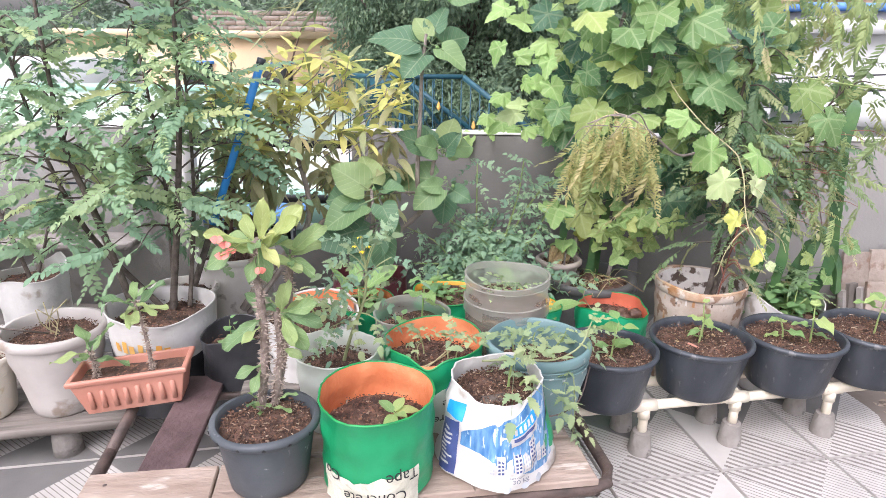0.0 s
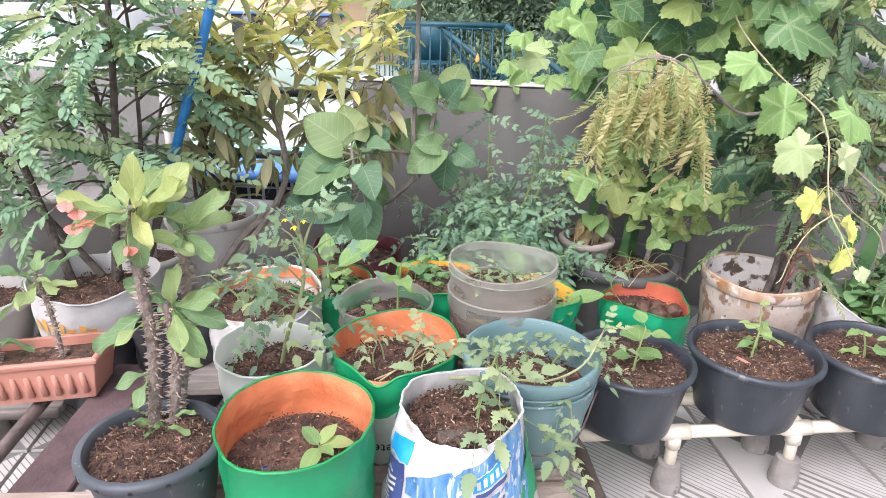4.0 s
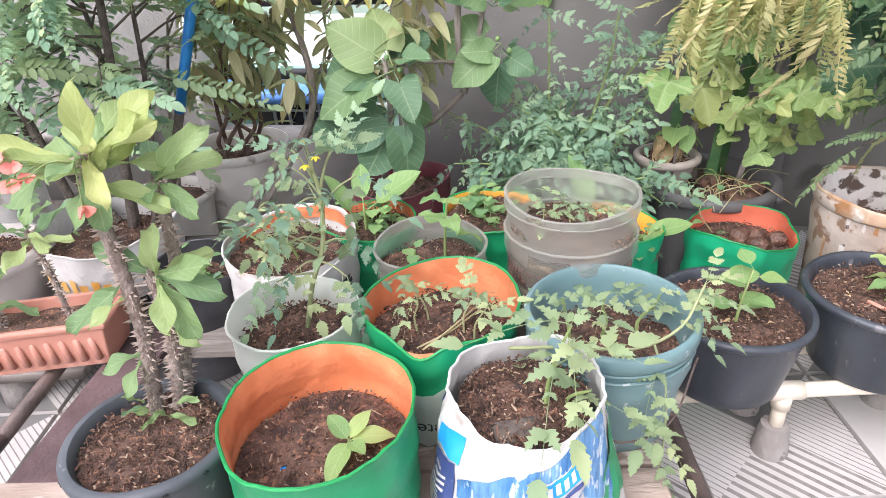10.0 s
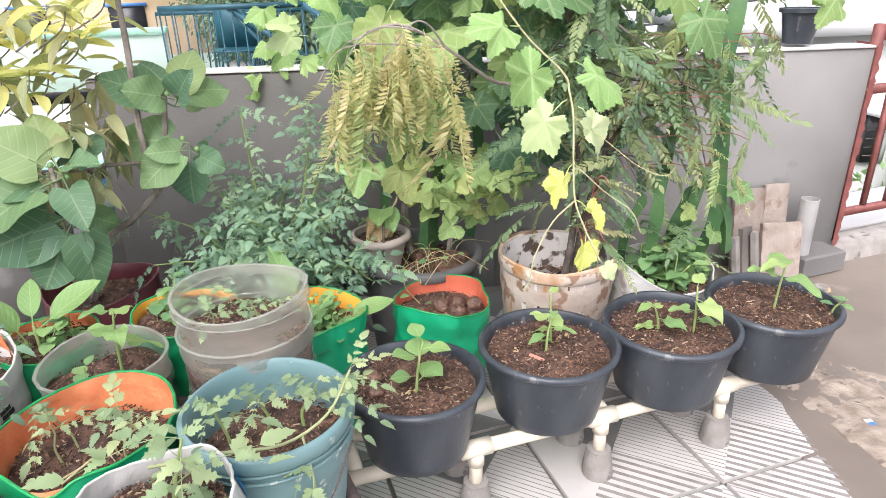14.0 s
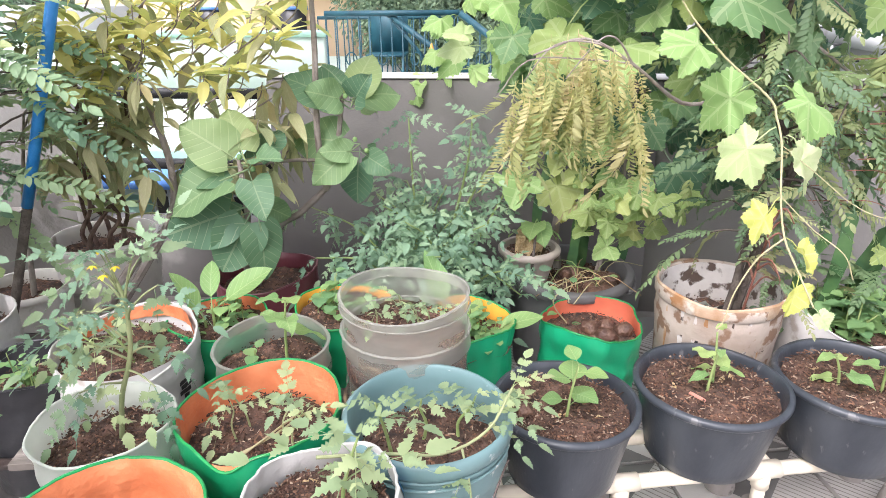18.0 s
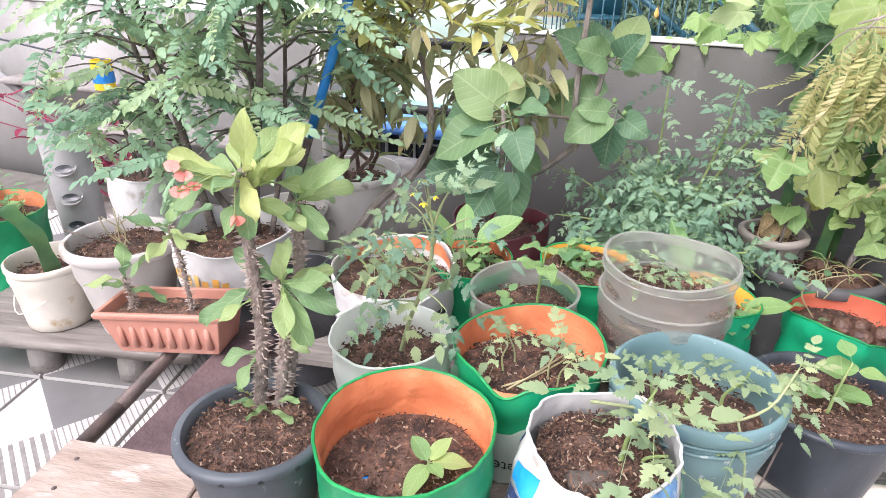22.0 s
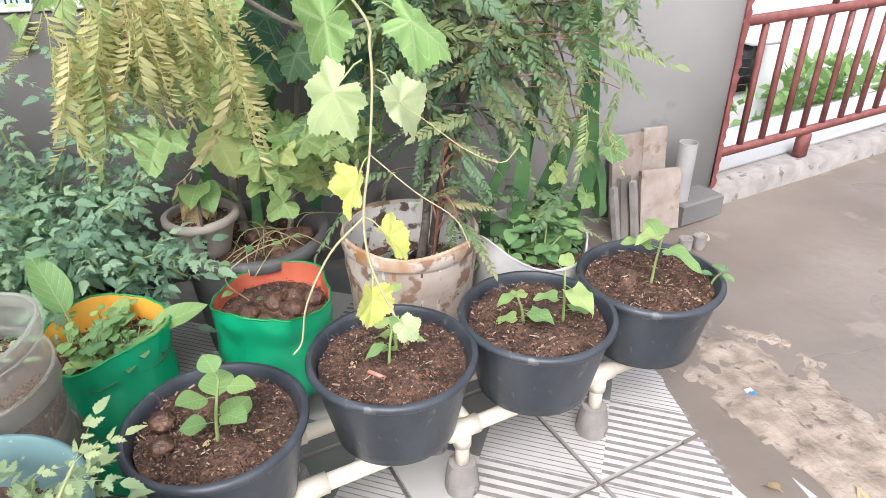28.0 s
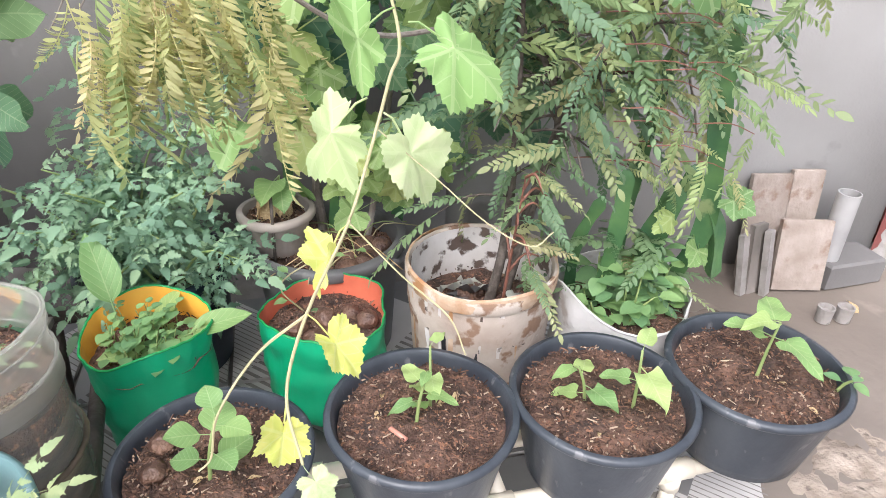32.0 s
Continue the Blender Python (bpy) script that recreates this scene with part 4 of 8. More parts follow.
def wrinkle(amount, seed, sag=0.0, lobes=3, notch=None, press=None):
    """How a soft bag strays from a turned form: folds, an uneven rim, dips at given angles, and a side pressed in by its neighbour."""
    def f(a, z, t):
        x, y = math.cos(a), math.sin(a)
        k = 1 + amount * noise.noise((x * 1.6 + seed, y * 1.6, z * 7)) + amount * 0.5 * noise.noise((x * 4 + seed, y * 4, z * 16 + seed)) + amount * 0.3 * noise.noise((x * 9 + seed, y * 9, z * 32))
        dz = sag * t * math.sin(lobes * a + seed)
        for na, depth, wid in notch or ():
            d = (a - na + math.pi) % (2 * math.pi) - math.pi
            dip = math.exp(-(d / wid) ** 2)
            dz -= depth * dip * t
            k *= 1 + 0.6 * depth * dip * t
        if press:
            d = (a - press[0] + math.pi) % (2 * math.pi) - math.pi
            k *= 1 - press[1] * math.exp(-(d / press[2]) ** 2)
        return k, dz
    return f


SKIN = {}


def grow_bag(name, label, cx, cy, z0, h, r, lining, seed, soil_at=0.5, notch=None, sag=0.006, outer="green_bag", n=130, r0=None, lean=(0, 0), hem="hem", creased=0.045, press=None):
    """A soft round tarpaulin bag: outer skin, coloured lining, hem, soil."""
    root = thing(name, label, "potted plant", (cx, cy, z0), "grow bags")
    w = wrinkle(creased, seed, sag, 2, notch, press)
    r0 = r0 or r * 0.93
    prof = [(0.02, 0.0), (r0 * 0.9, 0.0), (r0, 0.012)] + [(r0 + (r - r0) * k / 16 + 0.0018 * math.sin(k * 1.07 + seed), 0.012 + (h - 0.012) * k / 16) for k in range(1, 17)]
    vs, fs = lathe(prof, 80, w)
    tip = lambda v: (v[0] + lean[0] * v[2] / h, v[1] + lean[1] * v[2] / h, v[2])
    vs = [tip(v) for v in vs]
    part("outer_skin", make("outer_skin", vs, fs, outer), root)
    rim = vs[-80:]
    sz = h * soil_at
    inner = [(rr * 0.97, zz) for rr, zz in prof[-16:] if zz > sz - 0.05]
    iv, jf = lathe(inner[::-1], 80, wrinkle(creased, seed, sag, 2, notch, press))
    iv = [tip(v) for v in iv]
    k0 = len(iv)
    iv[:80] = [(v[0] * 0.985, v[1] * 0.985, v[2]) for v in rim]
    part("lining", make("lining", iv, jf, lining), root, "coloured inner lining of the bag")
    hv, hf = tube([Vector(v) for v in rim] + [Vector(rim[0])], 0.0026, 6, False)
    part("hem", make("hem", hv, hf, hem if outer in ("green_bag", "teal_bag") else outer), root, "stitched hem round the rim")
    soil(root, r * (0.95 - (0.6 * press[1] if press else 0)), sz, seed, n)

    def skin(a, z, off):
        t = min(1, max(0, (z - 0.012) / (h - 0.012)))
        k, dz = w(a, z, (2 + 16 * t) / 18)
        rr = (r0 + (r - r0) * t + 0.0018 * math.sin(16 * t * 1.07 + seed)) * k + off
        return tip((rr * math.cos(a), rr * math.sin(a), z + dz))
    SKIN[root] = skin
    return root


def round_pot(name, label, cx, cy, z0, h, r0, r1, mat, seed, rim=0.018, lip=0.022, soil_at=0.8, group="", n=130, soil_mat="soil", thick=0.006, flute=0, bands=()):
    """A stiff turned pot: body, rolled rim, soil."""
    root = thing(name, label, "potted plant", (cx, cy, z0), group)
    body = [(0.01, 0.0), (r0 * 0.94, 0.0), (r0, 0.006)]
    for k in range(1, 9):
        t = k / 8
        body.append((r0 + (r1 - r0) * t + sum(d for b, d in bands if abs(t - b) < 0.07), 0.006 + (h - lip - 0.006) * t))
    wob = (lambda a, z, t: (1 + 0.008 * math.cos(flute * a) * (0.1 < t < 0.95), 0)) if flute else (lambda a, z, t: (1 + 0.006 * math.sin(2 * a + seed), 0))
    part("pot_body", make("pot_body", *lathe(body, 48 if not flute else 96, wob), mat), root)
    ro = r1 + rim
    lipp = [(r1 - 0.001, h - lip), (ro - 0.004, h - lip), (ro, h - lip + 0.005), (ro, h - 0.005), (ro - 0.005, h), (r1 - thick + 0.004, h), (r1 - thick, h - 0.006), (r1 - thick - 0.002, h - lip), (r1 - thick - (r1 - r0) * 0.5, h * 0.5)]
    part("rim", make("rim", *lathe(lipp, 48, lambda a, z, t: (1 + 0.006 * math.sin(2 * a + seed), 0.0015 * math.sin(3 * a + seed))), mat), root, "rolled rim")
    soil(root, r0 + (r1 - r0) * soil_at - thick, h * soil_at, seed, n, soil_mat)
    return root


def box_part(root, name, mat, x0, x1, y0, y1, z0, z1, label="", b=0.003):
    return part(name, make(name, *slab(x0, x1, y0, y1, z0, z1, b), mat), root, label)


def stem_part(root, pts, r, mat="green_stem", name="stem", k=4, n=7):
    path = smooth_path(pts, k)
    return part(name, make(name, *tube(path, list(r) if isinstance(r, tuple) else r, n), mat), root), path


def around(a, el):
    return Vector((math.cos(a) * math.cos(el), math.sin(a) * math.cos(el), math.sin(el)))


def wrap_patch(name, r, a0, a1, z0, z1, mat, root, label="", ragged=0.004, h=None, off=0.0025, shape=None, seed=1, n=16):
    """A thin printed or taped patch that follows a bag's skin. shape(u) may give the lower and upper height fractions."""
    vs, fs = [], []
    for i in range(n + 1):
        u = i / n
        a = a0 + (a1 - a0) * u
        lo, hi = shape(u) if shape else (0, 1)
        for j in range(5):
            v = lo + (hi - lo) * j / 4
            z = z0 + (z1 - z0) * v + (ragged * noise.noise((u * 9, seed, j)) if j in (0, 4) else 0)
            vs.append(Vector(r(a, z, off)))
    for i in range(n):
        for j in range(4):
            q = i * 5 + j
            fs.append((q, q + 5, q + 6, q + 1))
    return part(name, make(name, vs, fs, mat), root, label)


def wrap_text(body, size, skin, a_mid, z_mid, mat, root, flip=False, r=0.13, off=0.004, label=""):
    """Lettering laid on a bag's skin; flip turns it upside down."""
    cu = bpy.data.curves.new("lettering", "FONT")
    cu.body, cu.size, cu.align_x, cu.align_y = body, size, "CENTER", "CENTER"
    tmp = bpy.data.objects.new("lettering", cu)
    scene.collection.objects.link(tmp)
    dg = bpy.context.evaluated_depsgraph_get()
    me = bpy.data.meshes.new_from_object(tmp.evaluated_get(dg))
    bpy.data.objects.remove(tmp)
    s = -1 if flip else 1
    for v in me.vertices:
        v.co = Vector(skin(a_mid + s * v.co.x / r, z_mid + s * v.co.y, off))
    me.materials.clear()
    me.materials.append(M[mat])
    return part("lettering", me, root, label)


# ---- steel cot frame with planks, which carries the front rows ----
CU = Vector((math.cos(radians(8.6)), math.sin(radians(8.6)), 0))
cot = thing("cot_bench", "old rusty steel cot frame used as a plant bench", "bench", (-0.8, 1.125, 0), rz=8.6)
W_, D_ = 1.255, 1.05


def pipe_round(root, name, pts, r, mat, label="", n=10):
    return part(name, make(name, *tube(pts, r, n), mat), root, label)


c = 0.07
front = [(0, 0.3, 0.255), (0, c, 0.255), (c * 0.3, c * 0.3, 0.255), (c, 0, 0.255), (W_ - c, 0, 0.255), (W_ - c * 0.3, c * 0.3, 0.255), (W_, c, 0.255), (W_, 0.3, 0.255)]
pipe_round(cot, "front_pipe", front, 0.016, "steel")
pipe_round(cot, "side_pipe", [(0, 0.3, 0.255), (-0.02, 1.1, 0.25)], 0.0155, "steel")
pipe_round(cot, "side_pipe", [(W_, 0.3, 0.255), (W_ - 0.14, 1.1, 0.25)], 0.0155, "steel")
pipe_round(cot, "back_pipe", [(-0.02, 1.1, 0.25), (W_ - 0.14, 1.1, 0.25)], 0.016, "steel")
pipe_round(cot, "cross_pipe", [(0, 0.56, 0.25), (W_ - 0.045, 0.56, 0.25)], 0.012, "steel")
for x, y in ((0.16, 0.02), (W_ - 0.16, 0.02), (0.1, 1.08), (W_ - 0.24, 1.08)):
    pipe_round(cot, "leg", [(x, y, 0.25), (x + (0.03 if x < 0.5 else -0.03), y, 0.0)], 0.014, "steel")
pipe_round(cot, "brace", [(0.16, 0.02, 0.1), (W_ - 0.16, 0.02, 0.1)], 0.009, "steel")
pipe_round(cot, "brace", [(W_ - 0.03, 0.05, 0.2), (W_ - 0.12, 0.6, 0.02)], 0.009, "steel")


def plank(name, label, x0, x1, y0, y1, mat, z=0.273, th=0.018, turn=8.6, splits=0, org=(-0.8, 1.125)):
    root = thing(name, label, "plank", (org[0], org[1], z), "planks on the cot", rz=turn)
    n = splits + 1
    for k in range(n):
        a, b = x0 + (x1 - x0) * k / n, x0 + (x1 - x0) * (k + 1) / n - 0.0025
        vs, fs = slab(a, b, y0, y1, 0, th, 0.003)
        vs = [(x + 0.004 * noise.noise((x * 5, y * 9, k)), y + 0.004 * noise.noise((x * 9, y * 5, 3 + k)), zz + 0.0015 * noise.noise((x * 8, y * 8, 9))) for x, y, zz in vs]
        part("board", make("board", vs, fs, mat, False), root)
    return root


plank("plank", "weathered bare plank at the front of the bench", 0.0, 1.2, -0.01, 0.165, "plank", splits=3)
plank("plank", "weathered bare plank behind the front one", 0.34, 1.19, 0.172, 0.33, "plank", splits=1)
plank("plank", "worn bare plank under the blue bucket", 0.62, 1.17, 0.338, 0.5, "plank", splits=1)
plank("plank", "worn plank under the second row of bags", 0.3, 1.16, 0.508, 0.66, "old_board")
plank("plank", "worn plank under the third row of bags", 0.25, 1.07, 0.7, 0.86, "old_board")
plank("plank", "worn plank at the back of the bench", 0.1, 1.03, 0.9, 1.05, "old_board")
plank("plank", "dark stained plank with flaking pale paint", -0.02, 0.62, 0.04, 0.155, "dark_plank", 0.272, 0.016, 96, 0, (-0.55, 1.17))

for x, y in ((0.06, 0.05), (0.05, 0.12), (0.58, 0.06), (0.61, 0.13), (1.1, 0.08)):
    p0 = Vector((-0.8, 1.125, 0.2905)) + CU * x + Vector((-CU.y, CU.x, 0)) * y
    nail = thing("nail", "rusty nail head in the front plank", "nail", tuple(p0), "nails in the plank")
    part("head", make("head", *lathe([(0.0, 0.0022), (0.004, 0.0018), (0.0055, 0.0)], 10), "steel"), nail)

# Low boards on cement feet under the pots at the other end.
low = thing("low_board", "grey weathered boards on round cement feet", "board", (-1.33, 1.86, 0), rz=12)
for y in (-0.17, -0.03, 0.11):
    box_part(low, "board", "old_board", -0.42, 0.34, y, y + 0.13, 0.105, 0.13)
for x, y in ((-0.16, -0.1), (0.12, -0.1), (-0.16, 0.18), (0.2, 0.16)):
    part("cement_foot", make("cement_foot", *lathe([(0.0, 0), (0.045, 0), (0.043, 0.06), (0.035, 0.104)], 18), "concrete"), low, "", pose(x, y, 0))

# ---- pipe stand with four black pots ----
stand = thing("pipe_stand", "cream PVC pipe stand on cast cement feet", "plant stand", (0.665, 1.82, 0), rz=10.3)
L_ = 1.05
for y in (0.0, 0.14):
    pipe_round(stand, "rail", [(-0.29, y, 0.172), (L_ - 0.08, y, 0.172)], 0.0165, "pvc")
for x in (-0.27, 0.34):
    pipe_round(stand, "cross_rail", [(x, 0.012, 0.172), (x, 0.13, 0.172)], 0.016, "pvc")
for x in (0.0, 0.325, 0.68):
    for y in (0.0, 0.14):
        pipe_round(stand, "leg", [(x, y, 0.06), (x, y, 0.16)], 0.0155, "pvc")
        pipe_round(stand, "tee", [(x - 0.036, y, 0.172), (x + 0.036, y, 0.172)], 0.0205, "pvc", "pipe tee fitting", 14)
        pipe_round(stand, "collar", [(x, y, 0.128), (x, y, 0.164)], 0.0195, "pvc", "", 14)
        prof = [(0.0, 0), (0.037, 0), (0.039, 0.008), (0.034, 0.05), (0.029, 0.078), (0.014, 0.08)]
        part("cement_foot", make("cement_foot", *lathe(prof, 18, wrinkle(0.05, x * 9 + y)), "concrete"), stand, "cast cement foot", pose(x, y, 0))


def sprig(root, base, h, leaves, size, kind="seed", lean=(0, 0), stem="green_stem", r=0.0035, az0=0.0, low=0.35, el=0.25, up=True):
    """A seedling: an upright stem with leaves in turn round it."""
    b = Vector(base)
    tip = b + Vector((lean[0], lean[1], h))
    s, path = stem_part(root, [b, b + Vector((lean[0] * 0.3, lean[1] * 0.3, h * 0.5)), tip], (r, r * 0.6), stem)
    for i in range(leaves):
        t = low + (1 - low) * (i / max(1, leaves - 1))
        p = path[min(len(path) - 1, int(t * (len(path) - 1)))]
        a = az0 + i * 2.4 + R.uniform(-0.3, 0.3)
        sz = size * R.uniform(0.75, 1.15) * (0.7 if i == leaves - 1 else 1)
        leaf(kind, s, p, around(a, el + 0.5 * (t - 0.6) + R.uniform(-0.15, 0.15)), sz)
    return s


POTS = [(0.535, 1.835, 0.153, "with a round-leaved seedling"), (0.857, 1.918, 0.163, "with a young brinjal seedling"), (1.174, 1.952, 0.164, "with two brinjal seedlings"), (1.477, 2.008, 0.164, "with a single tall seedling")]
pots = []
for k, (x, y, r, what) in enumerate(POTS):
    p = round_pot("planter_pot", "wide black plastic pot of bark-mulched soil " + what, x, y, 0.19, 0.184, r * 0.74, r - 0.01, "black_plastic", 20 + k, 0.01, 0.016, 0.84, "black pots on the stand", 260)
    pots.append(p)
sprig(pots[0], (0.0, -0.03, 0.155), 0.115, 7, 0.068, "round", (0.02, 0.02), az0=0.5, low=0.3, el=0.35)
sprig(pots[1], (-0.01, -0.01, 0.155), 0.1, 5, 0.06, "brinjal", (0.02, 0.02), az0=1.2)
sprig(pots[1], (0.015, 0.03, 0.155), 0.12, 3, 0.058, "brinjal", (0.0, 0.02), az0=2.2)
sprig(pots[2], (-0.03, 0.0, 0.155), 0.08, 4, 0.07, "brinjal", (-0.02, 0.0), az0=2.9)
sprig(pots[2], (0.05, -0.02, 0.155), 0.12, 4, 0.078, "brinjal", (0.0, 0.01), az0=0.2)
sprig(pots[3], (0.0, -0.01, 0.155), 0.13, 4, 0.085, "brinjal", (0.01, 0.0), az0=2.6, low=0.75)
sprig(pots[3], (0.13, -0.05, 0.155), 0.05, 5, 0.04, "herb", (0.02, -0.02), az0=0.3)
for k, (x, y, mat, s) in enumerate(((-0.085, -0.02, "coir", 0.02), (-0.09, 0.04, "coir", 0.022))):
    part("pebble", make("pebble", *lathe([(0, -s * 0.5), (s, -s * 0.2), (s * 1.1, s * 0.2), (s * 0.6, s * 0.6), (0, s * 0.7)], 9, wrinkle(0.3, k)), mat), pots[0], "", pose(x, y, 0.165))


for k, p in enumerate(pots):
    for j in range(4):
        leaf("dry", p, Vector((R.uniform(-0.09, 0.09), R.uniform(-0.1, 0.06), 0.165)), around(R.uniform(0, 6), 0.15), R.uniform(0.018, 0.032), name="dry_flake")
box_part(pots[1], "bark_stick", "terracotta", -0.018, 0.018, -0.004, 0.004, 0, 0.006, "reddish bark stick").matrix_basis = pose(-0.04, -0.04, 0.166, 0, 8, -40)

# ---- front row on the bench ----
bagA = grow_bag("grow_bag", "round green tarpaulin grow bag with orange lining and one seedling", -0.141, 1.312, 0.291, 0.221, 0.131, "orange_lining", 3, 0.6, sag=0.004, r0=0.132)
bagA.matrix_basis = bagA.matrix_basis @ pose(0, 0, 0, 0, 0, -25) @ Matrix.Diagonal((0.98, 1.09, 1, 1)) @ pose(0, 0, 0, 0, 0, 25)
for a, el, size in ((4.5, 0.1, 0.062), (0.35, 0.25, 0.062), (2.5, 0.5, 0.05), (1.2, 0.6, 0.05), (5.6, 0.35, 0.04)):
    leaf("oblong", bagA, Vector((0.04, -0.005, 0.165)), around(a, el), size)
stem_part(bagA, [(0.038, 0.0, 0.13), (0.04, -0.003, 0.15), (0.04, -0.005, 0.168)], (0.003, 0.002))
box_part(bagA, "blue_scrap", "blue_tape", -0.006, 0.006, -0.002, 0.002, 0, 0.003, "small blue plastic scrap").matrix_basis = pose(-0.045, -0.04, 0.142, 0, 10, 35)
SA = SKIN[bagA]
wrap_patch("tape_patch", SA, radians(214), radians(318), 0.004, 0.1, "tape", bagA, "torn cream packing tape with upside-down lettering", 0.012, shape=lambda u: (0, 0.75 + 0.3 * abs(u - 0.35)), seed=3)
wrap_text("Tape", 0.038, SA, radians(299), 0.084, "print_black", bagA, True, 0.135, 0.0045)
wrap_text("Concrete", 0.038, SA, radians(272), 0.036, "print_black", bagA, True, 0.135, 0.0045)
wrap_text("Co", 0.038, SA, radians(228), 0.082, "print_black", bagA, True, 0.135, 0.0045)

potB = round_pot("euphorbia_pot", "scuffed black plastic pot with a thorny euphorbia in pink flower", -0.396, 1.291, 0.291, 0.166, 0.09, 0.113, "old_black_plastic", 5, 0.012, 0.018, 0.86, n=150)
for k in range(14):
    a = k * 2 * math.pi / 14
    box_part(potB, "rim_hole", "print_black", -0.004, 0.004, -0.001, 0.001, -0.003, 0.003).matrix_basis = pose(0.1254 * math.cos(a), 0.1254 * math.sin(a), 0.156, 0, 0, math.degrees(a) + 90)


def thorny(root, pts, r):
    s, path = stem_part(root, pts, r, "thorn_stem", "thorny_stem", 8, 9)
    sets = []
    for p, q in zip(path, path[1:]):
        for _ in range(11):
            a = R.uniform(0, 6.283)
            d = around(a, R.uniform(-0.2, 0.4))
            b = p.lerp(q, R.random()) + Vector((d.x, d.y, 0)) * (r[0] * 0.85)
            e = d.cross(Vector((0, 0, 1))).normalized() * 0.0021
            sets.append(([b - e, b + e, b + Vector((0, 0, 0.003)), b + d * R.uniform(0.007, 0.0135)], [(0, 1, 3), (1, 2, 3), (2, 0, 3)]))
    part("thorn_cover", make("thorn_cover", *join(*sets), "thorn", False), s, "pale sharp thorns")
    return s, path


def euph_crown(s, top, n, size, el0=0.2, a0=0.0):
    for i in range(n):
        t = i / n
        leaf("euph", s, top + Vector((0, 0, 0.04 * t - 0.03)), around(a0 + i * 2.399, el0 - 0.3 + 0.95 * t + R.uniform(-0.4, 0.3)), size * R.uniform(0.75, 1.2) * (1 - 0.2 * t), (R.uniform(-0.4, 0.4), R.uniform(-0.4, 0.2), 1), R.uniform(-0.3, 0.3))


s1, p1 = thorny(potB, [(-0.029, 0.054, 0.13), (-0.014, 0.054, 0.225), (-0.005, 0.054, 0.311), (-0.005, 0.052, 0.414), (-0.008, 0.05, 0.502), (0.001, 0.05, 0.575)], (0.0115, 0.0085))
s2, p2 = thorny(potB, [(0.0, 0.069, 0.13), (0.02, 0.069, 0.24), (0.028, 0.069, 0.309), (0.023, 0.069, 0.4)], (0.01, 0.008))
s3, p3 = thorny(potB, [(-0.004, 0.099, 0.13), (0.028, 0.099, 0.291), (0.046, 0.099, 0.408), (0.054, 0.095, 0.52)], (0.0105, 0.008))
for x, y, z, ux, uz in ((-0.115, 0.02, 0.605, -0.2, 1), (-0.13, 0.0, 0.535, -0.3, 0.8), (0.025, 0.03, 0.675, 0.1, 0.4), (0.095, 0.05, 0.665, 0.1, 0.9), (-0.075, -0.01, 0.595, -0.2, 1.2), (0.1, 0.04, 0.635, 0.2, 1.2),
                        (-0.025, -0.01, 0.49, -0.4, 0.3), (0.03, 0.0, 0.48, 0.3, 0.3), (0.07, 0.12, 0.61, 0.3, 1), (-0.06, 0.12, 0.62, -0.2, 1), (0.01, 0.14, 0.64, 0, 1), (-0.1, 0.06, 0.56, -0.3, 1), (0.05, 0.0, 0.61, 0.2, 1)):
    leaf_to("euph_top" if z > 0.58 else "euph", s1, p1[-1] + Vector((x * 0.08, 0, R.uniform(-0.03, 0.0))), (x * 0.88, 0.05 + (y - 0.05) * 0.88, z * 0.88 + 0.069), (ux, -0.6, uz))
for k in range(9):
    leaf("euph" if k % 2 else "euph_top", s1, p1[-1] + Vector((0, 0, R.uniform(-0.06, 0.0))), around(k * 2.4 + 0.6, R.uniform(-0.5, 0.6)), R.uniform(0.07, 0.1), (R.uniform(-0.3, 0.3), -0.5, 0.9), R.uniform(-0.3, 0.3))
for x, y, z in ((0.12, 0.07, 0.6), (0.115, 0.06, 0.5), (0.07, 0.04, 0.52), (0.12, 0.14, 0.55), (0.02, 0.14, 0.57)):
    leaf_to("euph", s3, p3[-1], (x, y, z), (0.2, -0.7, 0.7))
for x, y, z in ((0.118, 0.05, 0.425), (0.125, 0.05, 0.385), (0.078, 0.0, 0.345), (0.05, 0.03, 0.465), (0.1, 0.02, 0.325), (-0.02, 0.04, 0.45), (0.1, 0.11, 0.41)):
    leaf_to("euph", s2, p2[-1] + Vector((0.01, 0, -0.01)), (x, y, z), (0.1, -0.7, 0.8))
for b, t in (((0.0, 0.05, 0.39), (-0.09, 0.01, 0.33)), ((-0.006, 0.05, 0.37), (-0.04, 0.0, 0.345)), ((-0.01, 0.05, 0.27), (-0.07, 0.02, 0.262)), ((-0.015, 0.05, 0.26), (-0.03, 0.0, 0.23)), ((0.03, 0.07, 0.3), (0.075, 0.04, 0.3))):
    leaf_to("euph", s1, b, t, (-0.3, -0.7, 0.7))
for k in range(9):
    leaf("euph", s1, Vector((R.uniform(-0.03, 0.03), 0.035, R.uniform(0.15, 0.19))), around(R.uniform(3.4, 6.2), R.uniform(0.2, 0.9)), R.uniform(0.03, 0.05))
petal = leaf_mesh("bract", "flower_pink", heart, 0.55, 0.1, 0.2, 0.1, 5, 0.02)
